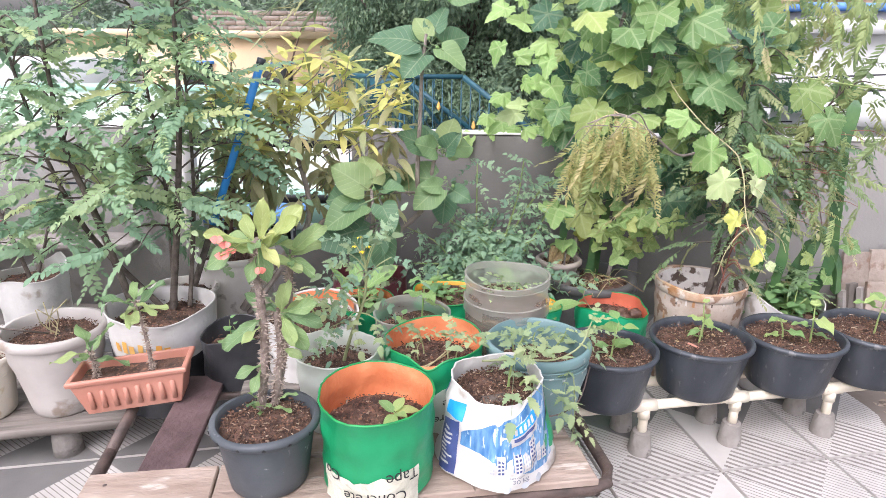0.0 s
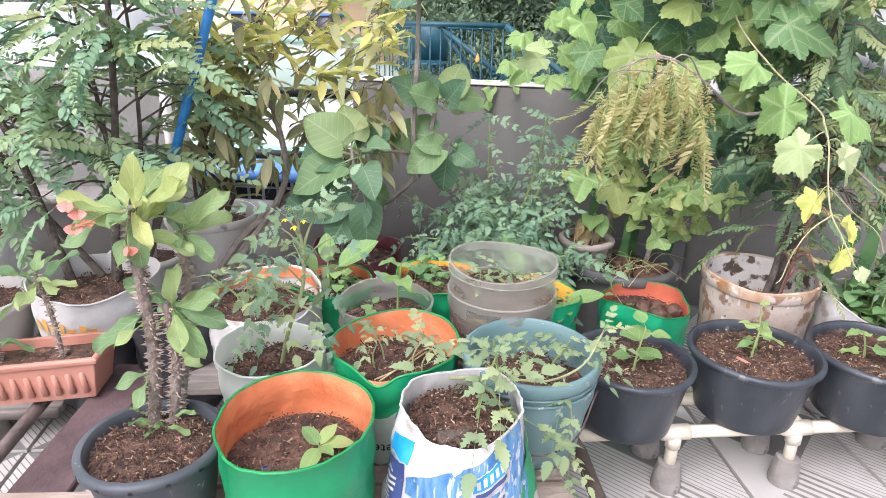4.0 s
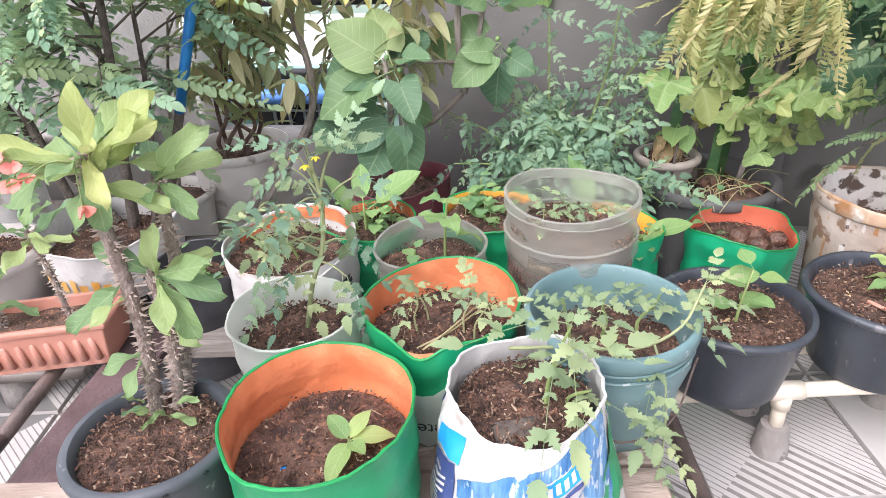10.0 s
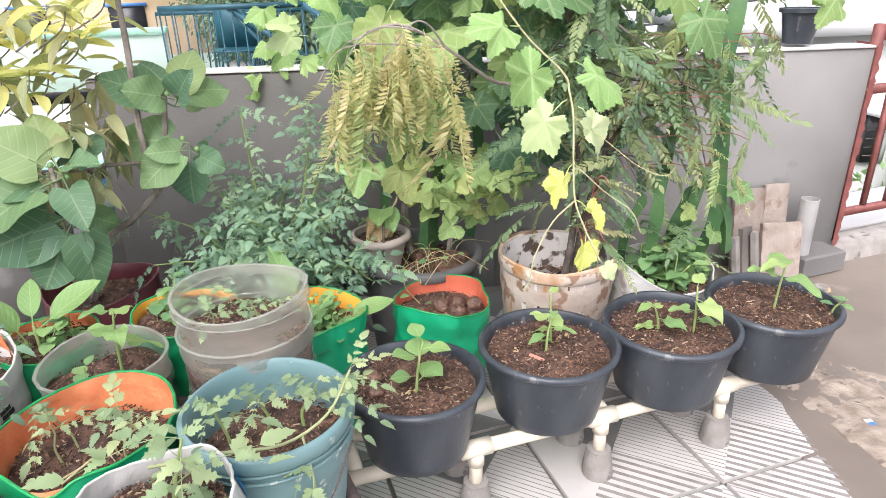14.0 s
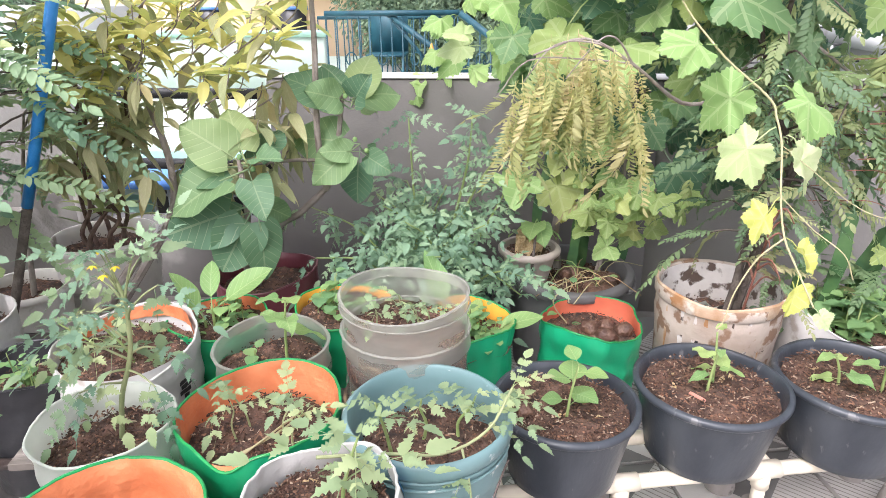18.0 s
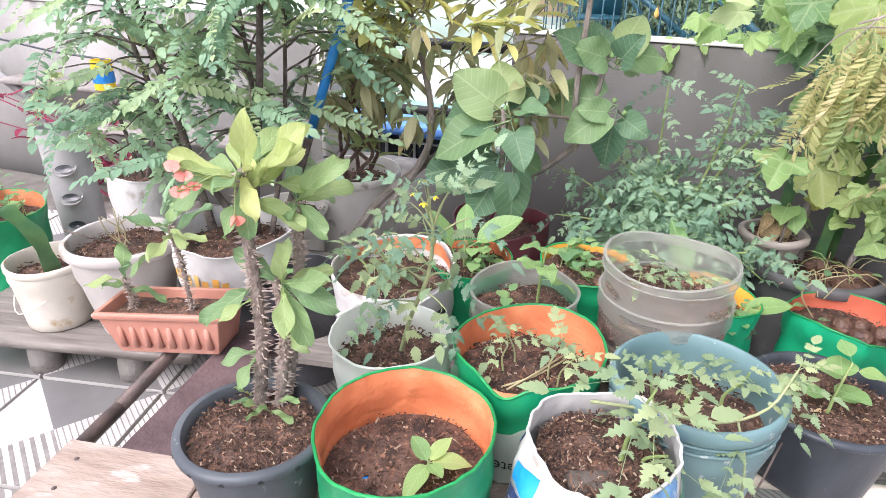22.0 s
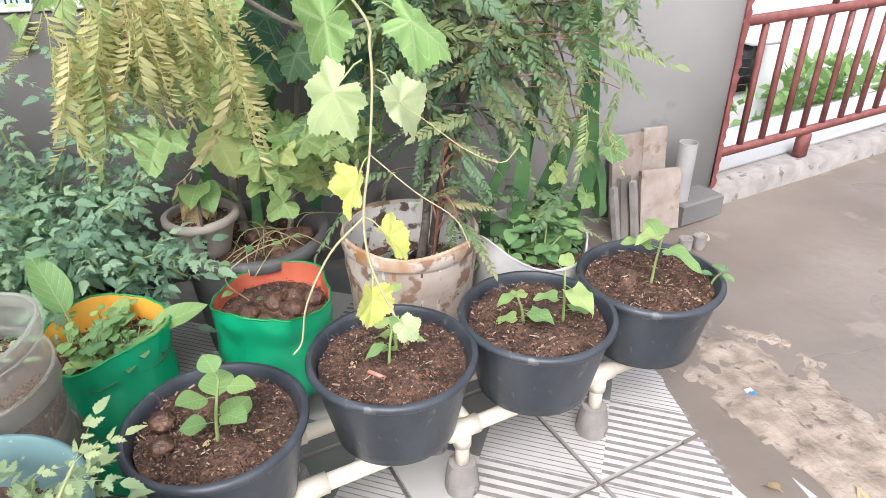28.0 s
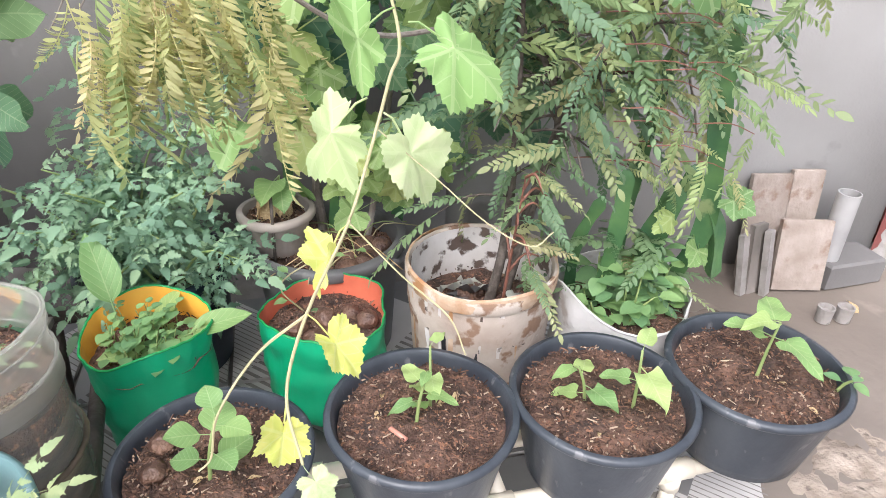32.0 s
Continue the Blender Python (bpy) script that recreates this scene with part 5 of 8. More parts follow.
for dx, dy, dz in ((-0.07, -0.055, 0.012), (-0.062, -0.06, -0.022), (-0.045, -0.055, -0.014), (-0.055, -0.055, 0.0), (0.01, -0.045, -0.06)):
    c0 = p1[-1] + Vector((dx, dy, dz))
    stem_part(s1, [p1[-1] + Vector((0, -0.01, -0.01)), p1[-1] + Vector((dx * 0.5, dy * 0.6, 0.0)), c0], (0.0011, 0.0008), "green_stem", "flower_stalk")
    for k in range(3):
        part("bract", petal, s1, "", aim(c0, around(k * 2.3 + dx * 40, 0.35), (-0.2, -0.8, 0.5), R.uniform(0.013, 0.017)))

bagC = grow_bag("putty_bag_planter", "white and blue printed cement putty bag with a tomato plant", 0.138, 1.392, 0.291, 0.224, 0.112, "white_sack", 8, 0.82, [(radians(278), 0.05, 0.55), (radians(60), -0.008, 0.5)], 0.006, "white_sack", 190, 0.15, creased=0.09, press=(radians(128), 0.16, 0.75))
SC = SKIN[bagC]
wrap_patch("blue_print", SC, radians(231), radians(336), 0.055, 0.216, "print_blue", bagC, "streaky blue printed sweep", 0.002, shape=lambda u: (0.3 * (1 - u) ** 2 + 0.12 * math.sin(6 * u), min(1.04, 0.5 + 1.2 * u)), seed=4, n=30)
wrap_patch("navy_print", SC, radians(203), radians(228), 0.02, 0.15, "print_navy", bagC, "navy side panel with pale bars", 0.001, shape=lambda u: (0, 0.9 + 0.15 * u), seed=5)
wrap_patch("cyan_side_print", SC, radians(207), radians(231), 0.155, 0.2, "print_cyan", bagC, "bright blue product panel on the side", 0.001, shape=lambda u: (0.1 * u, 0.7 + 0.3 * u), seed=6)
wrap_patch("cyan_rim_print", SC, radians(20), radians(180), 0.165, 0.222, "print_cyan", bagC, "bright blue printed upper edge", 0.001, seed=6)
wrap_patch("green_print", SC, radians(320), radians(352), 0.05, 0.2, "print_green", bagC, "green printed stripe", 0.002, off=0.0032, shape=lambda u: (0.02 + 0.1 * u, 0.25 + 0.85 * u), seed=7)
wrap_patch("logo_panel", SC, radians(283), radians(315), 0.142, 0.196, "white_sack", bagC, "white product panel", 0, off=0.0048, seed=8)
wrap_patch("logo_bar", SC, radians(284), radians(314), 0.168, 0.194, "print_cyan", bagC, "blue bar of the product panel", 0, off=0.0062, seed=9)
wrap_patch("logo_bar", SC, radians(286), radians(312), 0.155, 0.164, "print_navy", bagC, "dark bar of the product panel", 0, off=0.0062, seed=9)
wrap_patch("logo_bar", SC, radians(288), radians(310), 0.147, 0.151, "print_grey", bagC, "thin grey bar of the product panel", 0, off=0.0062, seed=9)
for k in range(5):
    wrap_patch("logo_mark", SC, radians(287 + 5 * k), radians(290 + 5 * k), 0.173, 0.189, "white_sack", bagC, "", 0, off=0.0072, seed=k, n=3)
for k, (a, w, h0) in enumerate(((262, 6, 0.04), (269, 8, 0.062), (278, 6, 0.05), (285, 8, 0.075), (294, 7, 0.056), (302, 8, 0.08), (311, 6, 0.05), (318, 7, 0.036))):
    wrap_patch("printed_tower", SC, radians(a), radians(a + w), 0.058, 0.058 + h0, "white_sack", bagC, "printed white tower block", 0, off=0.0042, shape=lambda u: (0, 0.9 + 0.1 * u), seed=k, n=4)
    for q in range(int(h0 / 0.011) - 1):
        for c in (0.18, 0.58):
            wrap_patch("printed_window", SC, radians(a + w * c), radians(a + w * (c + 0.26)), 0.066 + q * 0.011, 0.072 + q * 0.011, "print_navy" if k % 2 else "print_grey", bagC, "", 0, off=0.0056, seed=k, n=2)
wrap_text("30 kg", 0.018, SC, radians(291), 0.038, "print_slate", bagC, False, 0.135, 0.0035)
wrap_text("NET QUANTITY", 0.0065, SC, radians(291), 0.051, "print_slate", bagC, False, 0.135, 0.0035)
for a in (278, 295, 311):
    wrap_patch("printed_disc", SC, radians(a - 4), radians(a + 4), 0.012, 0.03, "print_grey", bagC, "pale printed roundel", 0, shape=lambda u: (0.5 - math.sqrt(max(0, 0.25 - (u - 0.5) ** 2)), 0.5 + math.sqrt(max(0, 0.25 - (u - 0.5) ** 2))), seed=2)
for k in range(9):
    wrap_patch("printed_bar", SC, radians(209), radians(209 + R.choice((8, 12, 15))), 0.038 + k * 0.0105, 0.043 + k * 0.0105, "white_sack", bagC, "", 0, off=0.004, seed=k, n=4)

box_part(bagC, "bark_chunk", "bark", -0.035, 0.035, -0.018, 0.018, 0, 0.018, "dark broken bark chunk", 0.006).matrix_basis = pose(-0.005, -0.06, 0.178, 8, 5, 25)
leaf("dry", bagC, Vector((-0.05, 0.05, 0.19)), Vector((0.5, 0.2, 0.1)), 0.04)


def tomato(root, base, h, n, size, lean=(0, 0), kind="tomato", r=0.0035, flowers=0, low=0.25, stem="green_stem"):
    b = Vector(base)
    s, path = stem_part(root, [b, b + Vector((lean[0] * 0.1 + R.uniform(-0.06, 0.06) * h, lean[1] * 0.2, h * 0.4)), b + Vector((lean[0] * 0.6 + R.uniform(-0.08, 0.08) * h, lean[1] * 0.6, h * 0.75)), b + Vector((*lean, h))], (r, r * 0.5), stem)
    for i in range(n):
        t = low + (1 - low) * (i + 0.5) / n
        p = path[min(len(path) - 1, int(t * len(path)))]
        leaf(kind, s, p, around(i * 2.3 + R.uniform(-0.4, 0.4), R.uniform(0.1, 0.75)), size * R.uniform(0.75, 1.15) * (1.1 - 0.4 * t), roll=R.uniform(-0.4, 0.4))
    for i in range(flowers):
        c0 = path[-1] + Vector((R.uniform(-0.05, 0.05), R.uniform(-0.05, 0.05), R.uniform(-0.06, 0.02)))
        for k in range(5):
            part("petal", PETAL_Y, s, "", aim(c0, around(k * 1.257, 0.2), (0, 0, 1), 0.012))
    return s, path


PETAL_Y = leaf_mesh("petal", "flower_yellow", lance, 0.3, 0.1, 0.3, 0, 3, 0.02)
tomato(bagC, (0.03, -0.01, 0.18), 0.15, 8, 0.105, (0.03, 0.0), low=0.35)
tomato(bagC, (0.06, 0.0, 0.18), 0.05, 3, 0.09, (0.03, -0.02))

potD = round_pot("bucket_planter", "blue-grey plastic paint bucket with young tomato plants", 0.27, 1.594, 0.291, 0.222, 0.112, 0.136, "blue_bucket", 9, 0.007, 0.03, 0.62, n=110, bands=((0.8, 0.006), (0.62, 0.003)))
pipe_round(potD, "wire_handle", smooth_path([(-0.135, -0.03, 0.16), (-0.02, -0.16, 0.09), (0.08, -0.15, 0.11), (0.135, -0.05, 0.165)], 6), 0.0018, "steel", "bent wire handle", 6)
for z, rr in ((0.2, 0.1385), (0.187, 0.138), (0.172, 0.137)):
    pipe_round(potD, "rim_ridge", [(rr * math.cos(i * 0.1745), rr * math.sin(i * 0.1745), z) for i in range(37)], 0.0028, "blue_bucket", "moulded ridge under the rim", 6)
tomato(potD, (-0.06, -0.02, 0.14), 0.12, 5, 0.08, (-0.02, -0.02), low=0.5)
tomato(potD, (-0.01, 0.02, 0.14), 0.1, 4, 0.075, (0.0, -0.02), low=0.5)
tomato(potD, (0.05, 0.03, 0.14), 0.09, 4, 0.075, (0.03, 0.0), low=0.5)
sD, pD = stem_part(potD, [(-0.16, -0.12, 0.215), (-0.06, -0.1, 0.21), (0.03, -0.09, 0.205), (0.1, -0.06, 0.23), (0.14, 0.0, 0.27)], (0.003, 0.002), "tomato_stem")
for i in range(9):
    leaf("tomato", sD, pD[-1 - i // 2], around(R.uniform(-1.2, 1.6), R.uniform(-0.2, 0.8)), R.uniform(0.045, 0.07))
sD2, pD2 = stem_part(potD, [(0.06, -0.08, 0.21), (0.075, -0.13, 0.17), (0.08, -0.15, 0.08), (0.08, -0.145, 0.0)], (0.002, 0.0012), "tomato_stem")
for i in range(2, len(pD2), 2):
    leaf("tomato", sD2, pD2[i], Vector((R.uniform(-0.8, 0.8), -0.7, R.uniform(-0.5, 0.2))), R.uniform(0.05, 0.08))

# ---- second and third rows ----
bagF = grow_bag("grow_bag", "green grow bag with pinched orange-lined rim and thin tomato seedlings", -0.015, 1.591, 0.291, 0.222, 0.137, "orange_lining", 12, 0.7, [(radians(265), 0.03, 0.25)], 0.005, r0=0.128, press=(radians(308), 0.05, 0.6))
SF = SKIN[bagF]
wrap_patch("film_patch", SF, radians(215), radians(330), 0.006, 0.14, "film", bagF, "translucent film wrapped round the lower half", 0.01, seed=3)
wrap_text("Tape", 0.036, SF, radians(297), 0.1, "print_black", bagF, True, 0.13, 0.0045)
wrap_text("Concrete", 0.034, SF, radians(288), 0.055, "print_black", bagF, True, 0.13, 0.0045)
for k, (x, y) in enumerate(((-0.04, -0.02), (-0.025, 0.01), (0.04, -0.01), (0.06, -0.03))):
    tomato(bagF, (x, y, 0.16), R.uniform(0.07, 0.1), 3, 0.075, (R.uniform(-0.03, 0.03), R.uniform(-0.02, 0.02)), r=0.0021, low=0.75, stem="tomato_stem")
for k in range(2):
    a = R.uniform(0, 6)
    stem_part(bagF, [(0.08 * math.cos(a), 0.08 * math.sin(a), 0.17), (0.02, -0.03, 0.175 + R.random() * 0.01), (-0.08 * math.cos(a + 0.5), -0.08 * math.sin(a + 0.5), 0.17)], 0.0018, "pale_stem", "dry_stalk")

bagG = grow_bag("film_bag_planter", "milky translucent plastic bag with a tall tomato plant", -0.269, 1.553, 0.291, 0.208, 0.112, "film", 15, 0.72, outer="film", r0=0.105, sag=0.004)
sG, pG = stem_part(bagG, [(0.008, 0.02, 0.14), (0.02, 0.015, 0.19), (0.042, 0.0, 0.26), (0.068, 0.0, 0.328), (0.078, 0.0, 0.38), (0.08, 0.0, 0.437), (0.07, 0.0, 0.48)], (0.0048, 0.003), "tomato_stem", "main_stem", 4, 9)
for b, e in (((0.068, 0, 0.328), (-0.09, -0.03, 0.375)), ((0.075, 0, 0.36), (-0.02, -0.04, 0.43)), ((0.06, 0, 0.31), (0.16, -0.04, 0.24)), ((0.05, 0, 0.285), (-0.05, -0.06, 0.245)), ((0.08, 0, 0.41), (0.2, -0.02, 0.475)),
             ((0.08, 0, 0.43), (0.135, -0.01, 0.535)), ((0.075, 0, 0.46), (0.07, -0.02, 0.53)), ((0.08, 0, 0.43), (-0.0, 0.02, 0.46)), ((0.075, 0, 0.45), (0.035, -0.03, 0.515)), ((0.08, 0, 0.4), (0.135, -0.05, 0.44)), ((0.072, 0, 0.34), (0.14, 0.02, 0.31)),
             ((0.07, 0, 0.35), (0.01, -0.07, 0.34)), ((0.06, 0, 0.31), (0.02, -0.08, 0.28)), ((0.08, 0, 0.42), (0.05, -0.09, 0.41)), ((0.08, 0, 0.44), (0.11, 0.06, 0.49)), ((0.08, 0, 0.39), (0.02, 0.07, 0.42))):
    b, e = Vector(b), Vector(e)
    m = b.lerp(e, 0.55) + Vector((0, 0, 0.022))
    sp, pp = stem_part(sG, [b, b.lerp(m, 0.5) + Vector((0, 0, 0.006)), m], (0.0022, 0.0012), "tomato_stem", "leaf_stalk", 3, 5)
    for k in range(2):
        leaf("tomato" if k else "bush", sp, pp[-1 - k], (e - b).normalized() * (1 if k == 0 else 0.4) + Vector((R.uniform(-0.6, 0.6), R.uniform(-0.7, 0.1), R.uniform(-0.5, 0.15))), R.uniform(0.05, 0.07) if k else max(0.075, (e - m).length * 1.3), (R.uniform(-0.4, 0.4), -0.5, 0.8), R.uniform(-0.4, 0.4))
for c0 in (Vector((0.07, -0.02, 0.525)), Vector((0.075, -0.03, 0.49)), Vector((0.055, -0.02, 0.5)), Vector((0.09, -0.02, 0.5))):
    stem_part(sG, [pG[-3], pG[-1].lerp(c0, 0.5), c0], 0.0009, "tomato_stem", "flower_stalk", 3, 4)
    for k in range(5):
        part("petal", PETAL_Y, sG, "", aim(c0, around(k * 1.257, -0.3), (0, 0, 1), R.uniform(0.008, 0.011)))

bagH = grow_bag("sack_planter", "white printed sack with an orange band inside and tomato foliage", -0.398, 1.86, 0.25, 0.23, 0.145, "white_sack", 18, 0.8, [(radians(280), 0.05, 0.9)], 0.01, "white_sack", 110)
SH = SKIN[bagH]
wrap_patch("orange_band", SH, radians(20), radians(172), 0.2, 0.23, "orange_lining", bagH, "bright orange printed band inside the rim", 0.004, off=-0.011, seed=11, n=24)
for k in range(12):
    a = R.choice((222, 300, 318, 335)) + R.uniform(-6, 6)
    wrap_patch("printed_bar", SH, radians(a), radians(a + R.uniform(5, 13)), 0.03 + 0.013 * k, 0.041 + 0.013 * k, "print_black", bagH, "", 0, seed=k, n=3)
tomato(bagH, (0.03, -0.03, 0.17), 0.13, 6, 0.1, (-0.05, -0.03))
tomato(bagH, (-0.07, 0.0, 0.17), 0.1, 4, 0.1, (-0.06, -0.02))


def tub(name, label, cx, cy, z0, h, r, soil_at, seed, mat="milky"):
    root = thing(name, label, "potted plant", (cx, cy, z0))
    prof = [(r * 0.96, 0.0)] + [(r * (0.97 + 0.03 * k / 12) + 0.004 * math.sin(k * 1.7), h * k / 12) for k in range(1, 13)] + [(r * 1.0 - 0.003, h), (r * 0.97, h - 0.02)]
    wv, wf = lathe(prof, 48, wrinkle(0.03, seed, 0.006, 2))
    cloudy = [1 if sum(wv[i][2] for i in q) / 4 > h * 0.7 else 0 for q in wf]
    part("tub_wall", make("tub_wall", wv, wf, [mat, "milky_top" if mat == "milky" else mat], True, None, cloudy), root, "clouded plastic wall")
    ring = [(r * math.cos(i * 0.19635), r * math.sin(i * 0.19635), h + 0.006 * math.sin(i * 0.39 + seed)) for i in range(33)]
    part("cut_rim", make("cut_rim", *tube(ring, 0.002, 6, False), "milky_top"), root, "pale cut rim")
    part("soil_core", make("soil_core", *lathe([(0.0, 0), (r * 0.94, 0.002), (r * 0.945, h * soil_at * 0.6), (r * 0.94, h * soil_at)], 40, wrinkle(0.012, seed, 0.012, 3)), "murk"), root, "soil seen through the plastic")
    soil(root, r * 0.94, h * soil_at - 0.004, seed, 110)
    return root


jar = tub("water_jar_planter", "cut clear plastic water jar of soil with weak seedlings", 0.205, 1.842, 0.272, 0.335, 0.128, 0.74, 21)
for k, (x, y, h) in enumerate(((-0.05, -0.02, 0.06), (0.0, 0.03, 0.07), (0.03, 0.0, 0.06), (0.05, 0.02, 0.05))):
    tomato(jar, (x, y, 0.25), h, 3, 0.07, (R.uniform(-0.02, 0.02), -0.01), r=0.002, low=0.6, stem="tomato_stem")
part("soil_line", make("soil_line", *lathe([(0.1222, 0.165), (0.1236, 0.175), (0.1236, 0.206), (0.1222, 0.216)], 40, wrinkle(0.012, 5, 0.01, 3)), "soil"), jar, "dark wet line of soil in the jar")
for z, rr in ((0.262, 0.003), (0.315, 0.002)):
    pipe_round(jar, "moulded_ring", [(0.13 * math.cos(i * 0.2618), 0.13 * math.sin(i * 0.2618), z) for i in range(25)], rr, "milky_top", "moulded ring")
pipe_round(jar, "moulded_ring", [(0.131 * math.cos(i * 0.2618), 0.131 * math.sin(i * 0.2618), 0.1) for i in range(25)], 0.005, "murk", "dirty moulded ring")
tubJ = tub("clear_tub_planter", "cut clear plastic tub of soil with young brinjal", -0.085, 1.865, 0.272, 0.2, 0.12, 0.72, 23)
sprig(tubJ, (0.03, 0.0, 0.15), 0.15, 5, 0.085, "brinjal", (0.01, 0.0), az0=0.4, low=0.5)
sprig(tubJ, (-0.03, -0.02, 0.15), 0.04, 4, 0.05, "herb", (0.0, 0.0))


def herbs(root, r, z, n, size, h=0.05, seed=0):
    q = random.Random(seed)
    for _ in range(n):
        a, d = q.uniform(0, 6.283), r * math.sqrt(q.random())
        b = (d * math.cos(a), d * math.sin(a), z)
        sprig(root, b, h * q.uniform(0.5, 1.2), 4, size * q.uniform(0.7, 1.2), "herb", (q.uniform(-0.02, 0.02), q.uniform(-0.02, 0.02)), r=0.0015)


bagI = grow_bag("grow_bag", "green grow bag with a broad-leaved ginger and small herbs", -0.27, 2.03, 0.27, 0.17, 0.115, "orange_lining", 25, 0.84, n=40)
herbs(bagI, 0.07, 0.14, 16, 0.04, 0.07, 1)
bagK = grow_bag("grow_bag", "green grow bag crowded with leafy seedlings", 0.03, 2.08, 0.27, 0.185, 0.12, "yellow_lining", 27, 0.86, n=40)
herbs(bagK, 0.072, 0.155, 14, 0.05, 0.07, 2)
bagL = grow_bag("grow_bag", "green grow bag with amber lining, turmeric and ground herbs", 0.325, 2.165, 0.0, 0.375, 0.121, "yellow_lining", 29, 0.84, [(radians(250), 0.02, 0.5)], 0.012, "teal_bag", 30, r0=0.1, creased=0.07)
herbs(bagL, 0.082, 0.31, 42, 0.036, 0.07, 3)
for bag, foot, spots in ((bagI, 0.1, ((0.0, -0.02, 0.2, 0.12, 1.9, 0.9), (0.0, 0.0, 0.17, 0.16, 0.4, 0.6), (-0.02, -0.02, 0.14, 0.13, 3.0, 1.1))), (bagL, 0.305, ((-0.05, 0.02, 0.13, 0.17, 2.2, 1.25), (0.05, 0.0, 0.06, 0.14, 0.2, 0.45), (0.0, 0.03, 0.05, 0.1, 1.2, 0.7), (0.0, -0.03, 0.04, 0.08, 3.6, 0.4)))):
    for x, y, h, size, a, el in spots:
        s, path = stem_part(bag, [(x, y, foot), (x * 1.1, y, foot + h * 0.3), (x * 1.2, y * 1.1, foot + h * 0.55)], (0.005, 0.003))
        leaf("broad", s, path[-1], around(a, el), size, (math.cos(a + 3.14), math.sin(a + 3.14), 0.7) if el > 0.9 else (0, -0.4, 1))
bagM = grow_bag("grow_bag", "slack green grow bag with red lining full of coconut husks", 0.657, 2.275, 0.09, 0.24, 0.134, "red_lining", 31, 0.77, [(radians(60), 0.012, 0.8), (radians(235), -0.006, 0.6)], 0.014, "teal_bag", 60, creased=0.085)
husk = make("husk", *lathe([(0, -0.02), (0.02, -0.016), (0.03, 0.0), (0.026, 0.014), (0.012, 0.024), (0, 0.026)], 12, wrinkle(0.25, 2)), "coir")
for k, (x, y) in enumerate(((-0.02, -0.05), (0.04, -0.03), (0.09, 0.0), (0.05, 0.04), (-0.06, -0.02), (0.0, 0.01))):
    part("coconut_husk", husk, bagM, "", pose(x, y, 0.19 + 0.006 * (k % 3), R.uniform(-30, 30), R.uniform(-30, 30), R.uniform(0, 360)) @ Matrix.Scale(R.uniform(0.8, 1.15), 4))
sM, pM = stem_part(bagM, [(-0.05, 0.06, 0.18), (-0.1, 0.05, 0.26), (-0.04, 0.1, 0.29), (0.06, 0.14, 0.3)], (0.002, 0.0015), "pale_stem", "runner")
for p in pM[::2]:
    leaf("herb", sM, p, around(R.uniform(0, 6), 0.4), 0.035)


# ---- back row: large containers and shrubs ----
def clump(kind, parent, pts, n, size, spread=0.5, el=(-0.3, 0.6), q=None):
    """Leaves along a twig, from its middle to its tip."""
    q = q or R
    for _ in range(n):
        t = q.uniform(0.25, 1.0)
        p = pts[min(len(pts) - 1, int(t * len(pts)))]
        leaf(kind, parent, p, around(q.uniform(0, 6.283), q.uniform(*el)), size * q.uniform(0.7, 1.15), roll=q.uniform(-spread, spread))


old = round_pot("bucket_tree", "peeling old paint bucket with a curry-leaf tree", 0.997, 2.309, 0.0, 0.424, 0.14, 0.16, "rust_bucket", 41, 0.006, 0.035, 0.72, n=60, bands=((0.9, 0.004),))
part("flaking_inside", make("flaking_inside", *lathe([(0.152, 0.42), (0.146, 0.3)], 48, wrinkle(0.01, 2, 0.006, 5)), "rust_in"), old, "flaking paint inside the bucket")
part("rusty_rim", make("rusty_rim", *lathe([(0.163, 0.392), (0.1665, 0.395), (0.1675, 0.412), (0.166, 0.425), (0.16, 0.4275)], 60, wrinkle(0.03, 6, 0.004, 4)), "rust_rim"), old, "rust-stained chipped rim band")
for k in range(5):
    part("rubble", husk, old, "grey and brown lumps on the soil", pose(R.uniform(-0.09, 0.09), R.uniform(-0.1, 0.05), 0.31, R.uniform(0, 90), 0, R.uniform(0, 360)) @ Matrix.Scale(R.uniform(0.7, 1.1), 4))


for k in range(5):
    w = R.uniform(0.03, 0.05)
    vs = [(w * (i / 4 - 0.5), w * (j / 4 - 0.5), 0.02 * noise.noise((i * 0.9 + k, j * 0.9, k))) for i in range(5) for j in range(5)]
    part("plastic_scrap", make("plastic_scrap", vs, [(i * 5 + j, i * 5 + 5 + j, i * 5 + 6 + j, i * 5 + j + 1) for i in range(4) for j in range(4)], R.choice(("grey_tub", "rust_in", "film"))), old, "crumpled plastic scrap", pose(R.uniform(-0.08, 0.08), R.uniform(-0.08, 0.06), 0.325, R.uniform(-40, 40), R.uniform(-40, 40), R.uniform(0, 360)) @ Matrix.Scale(1.6, 4))


def streak(root, name, mat, a, w, z0, z1, r0, r1, h, seed, label=""):
    """A thin ragged mark down the side of a bucket."""
    vs, fs = [], []
    n = 9
    for i in range(n + 1):
        z = z0 + (z1 - z0) * i / n
        r = r0 + (r1 - r0) * z / h + 0.0025
        c = a + 0.35 * w * noise.noise((z * 30, seed, 0)) / r
        k = w * (0.5 + 0.5 * math.sin(math.pi * (0.08 + 0.84 * i / n))) * (0.8 + 0.6 * noise.noise((z * 60, seed, 4)))
        for q in (-0.5, 0.5):
            b = c + q * k / r
            vs.append((r * math.cos(b), r * math.sin(b), z))
    for i in range(n):
        fs.append((2 * i, 2 * i + 1, 2 * i + 3, 2 * i + 2))
    part(name, make(name, vs, fs, mat), root, label)


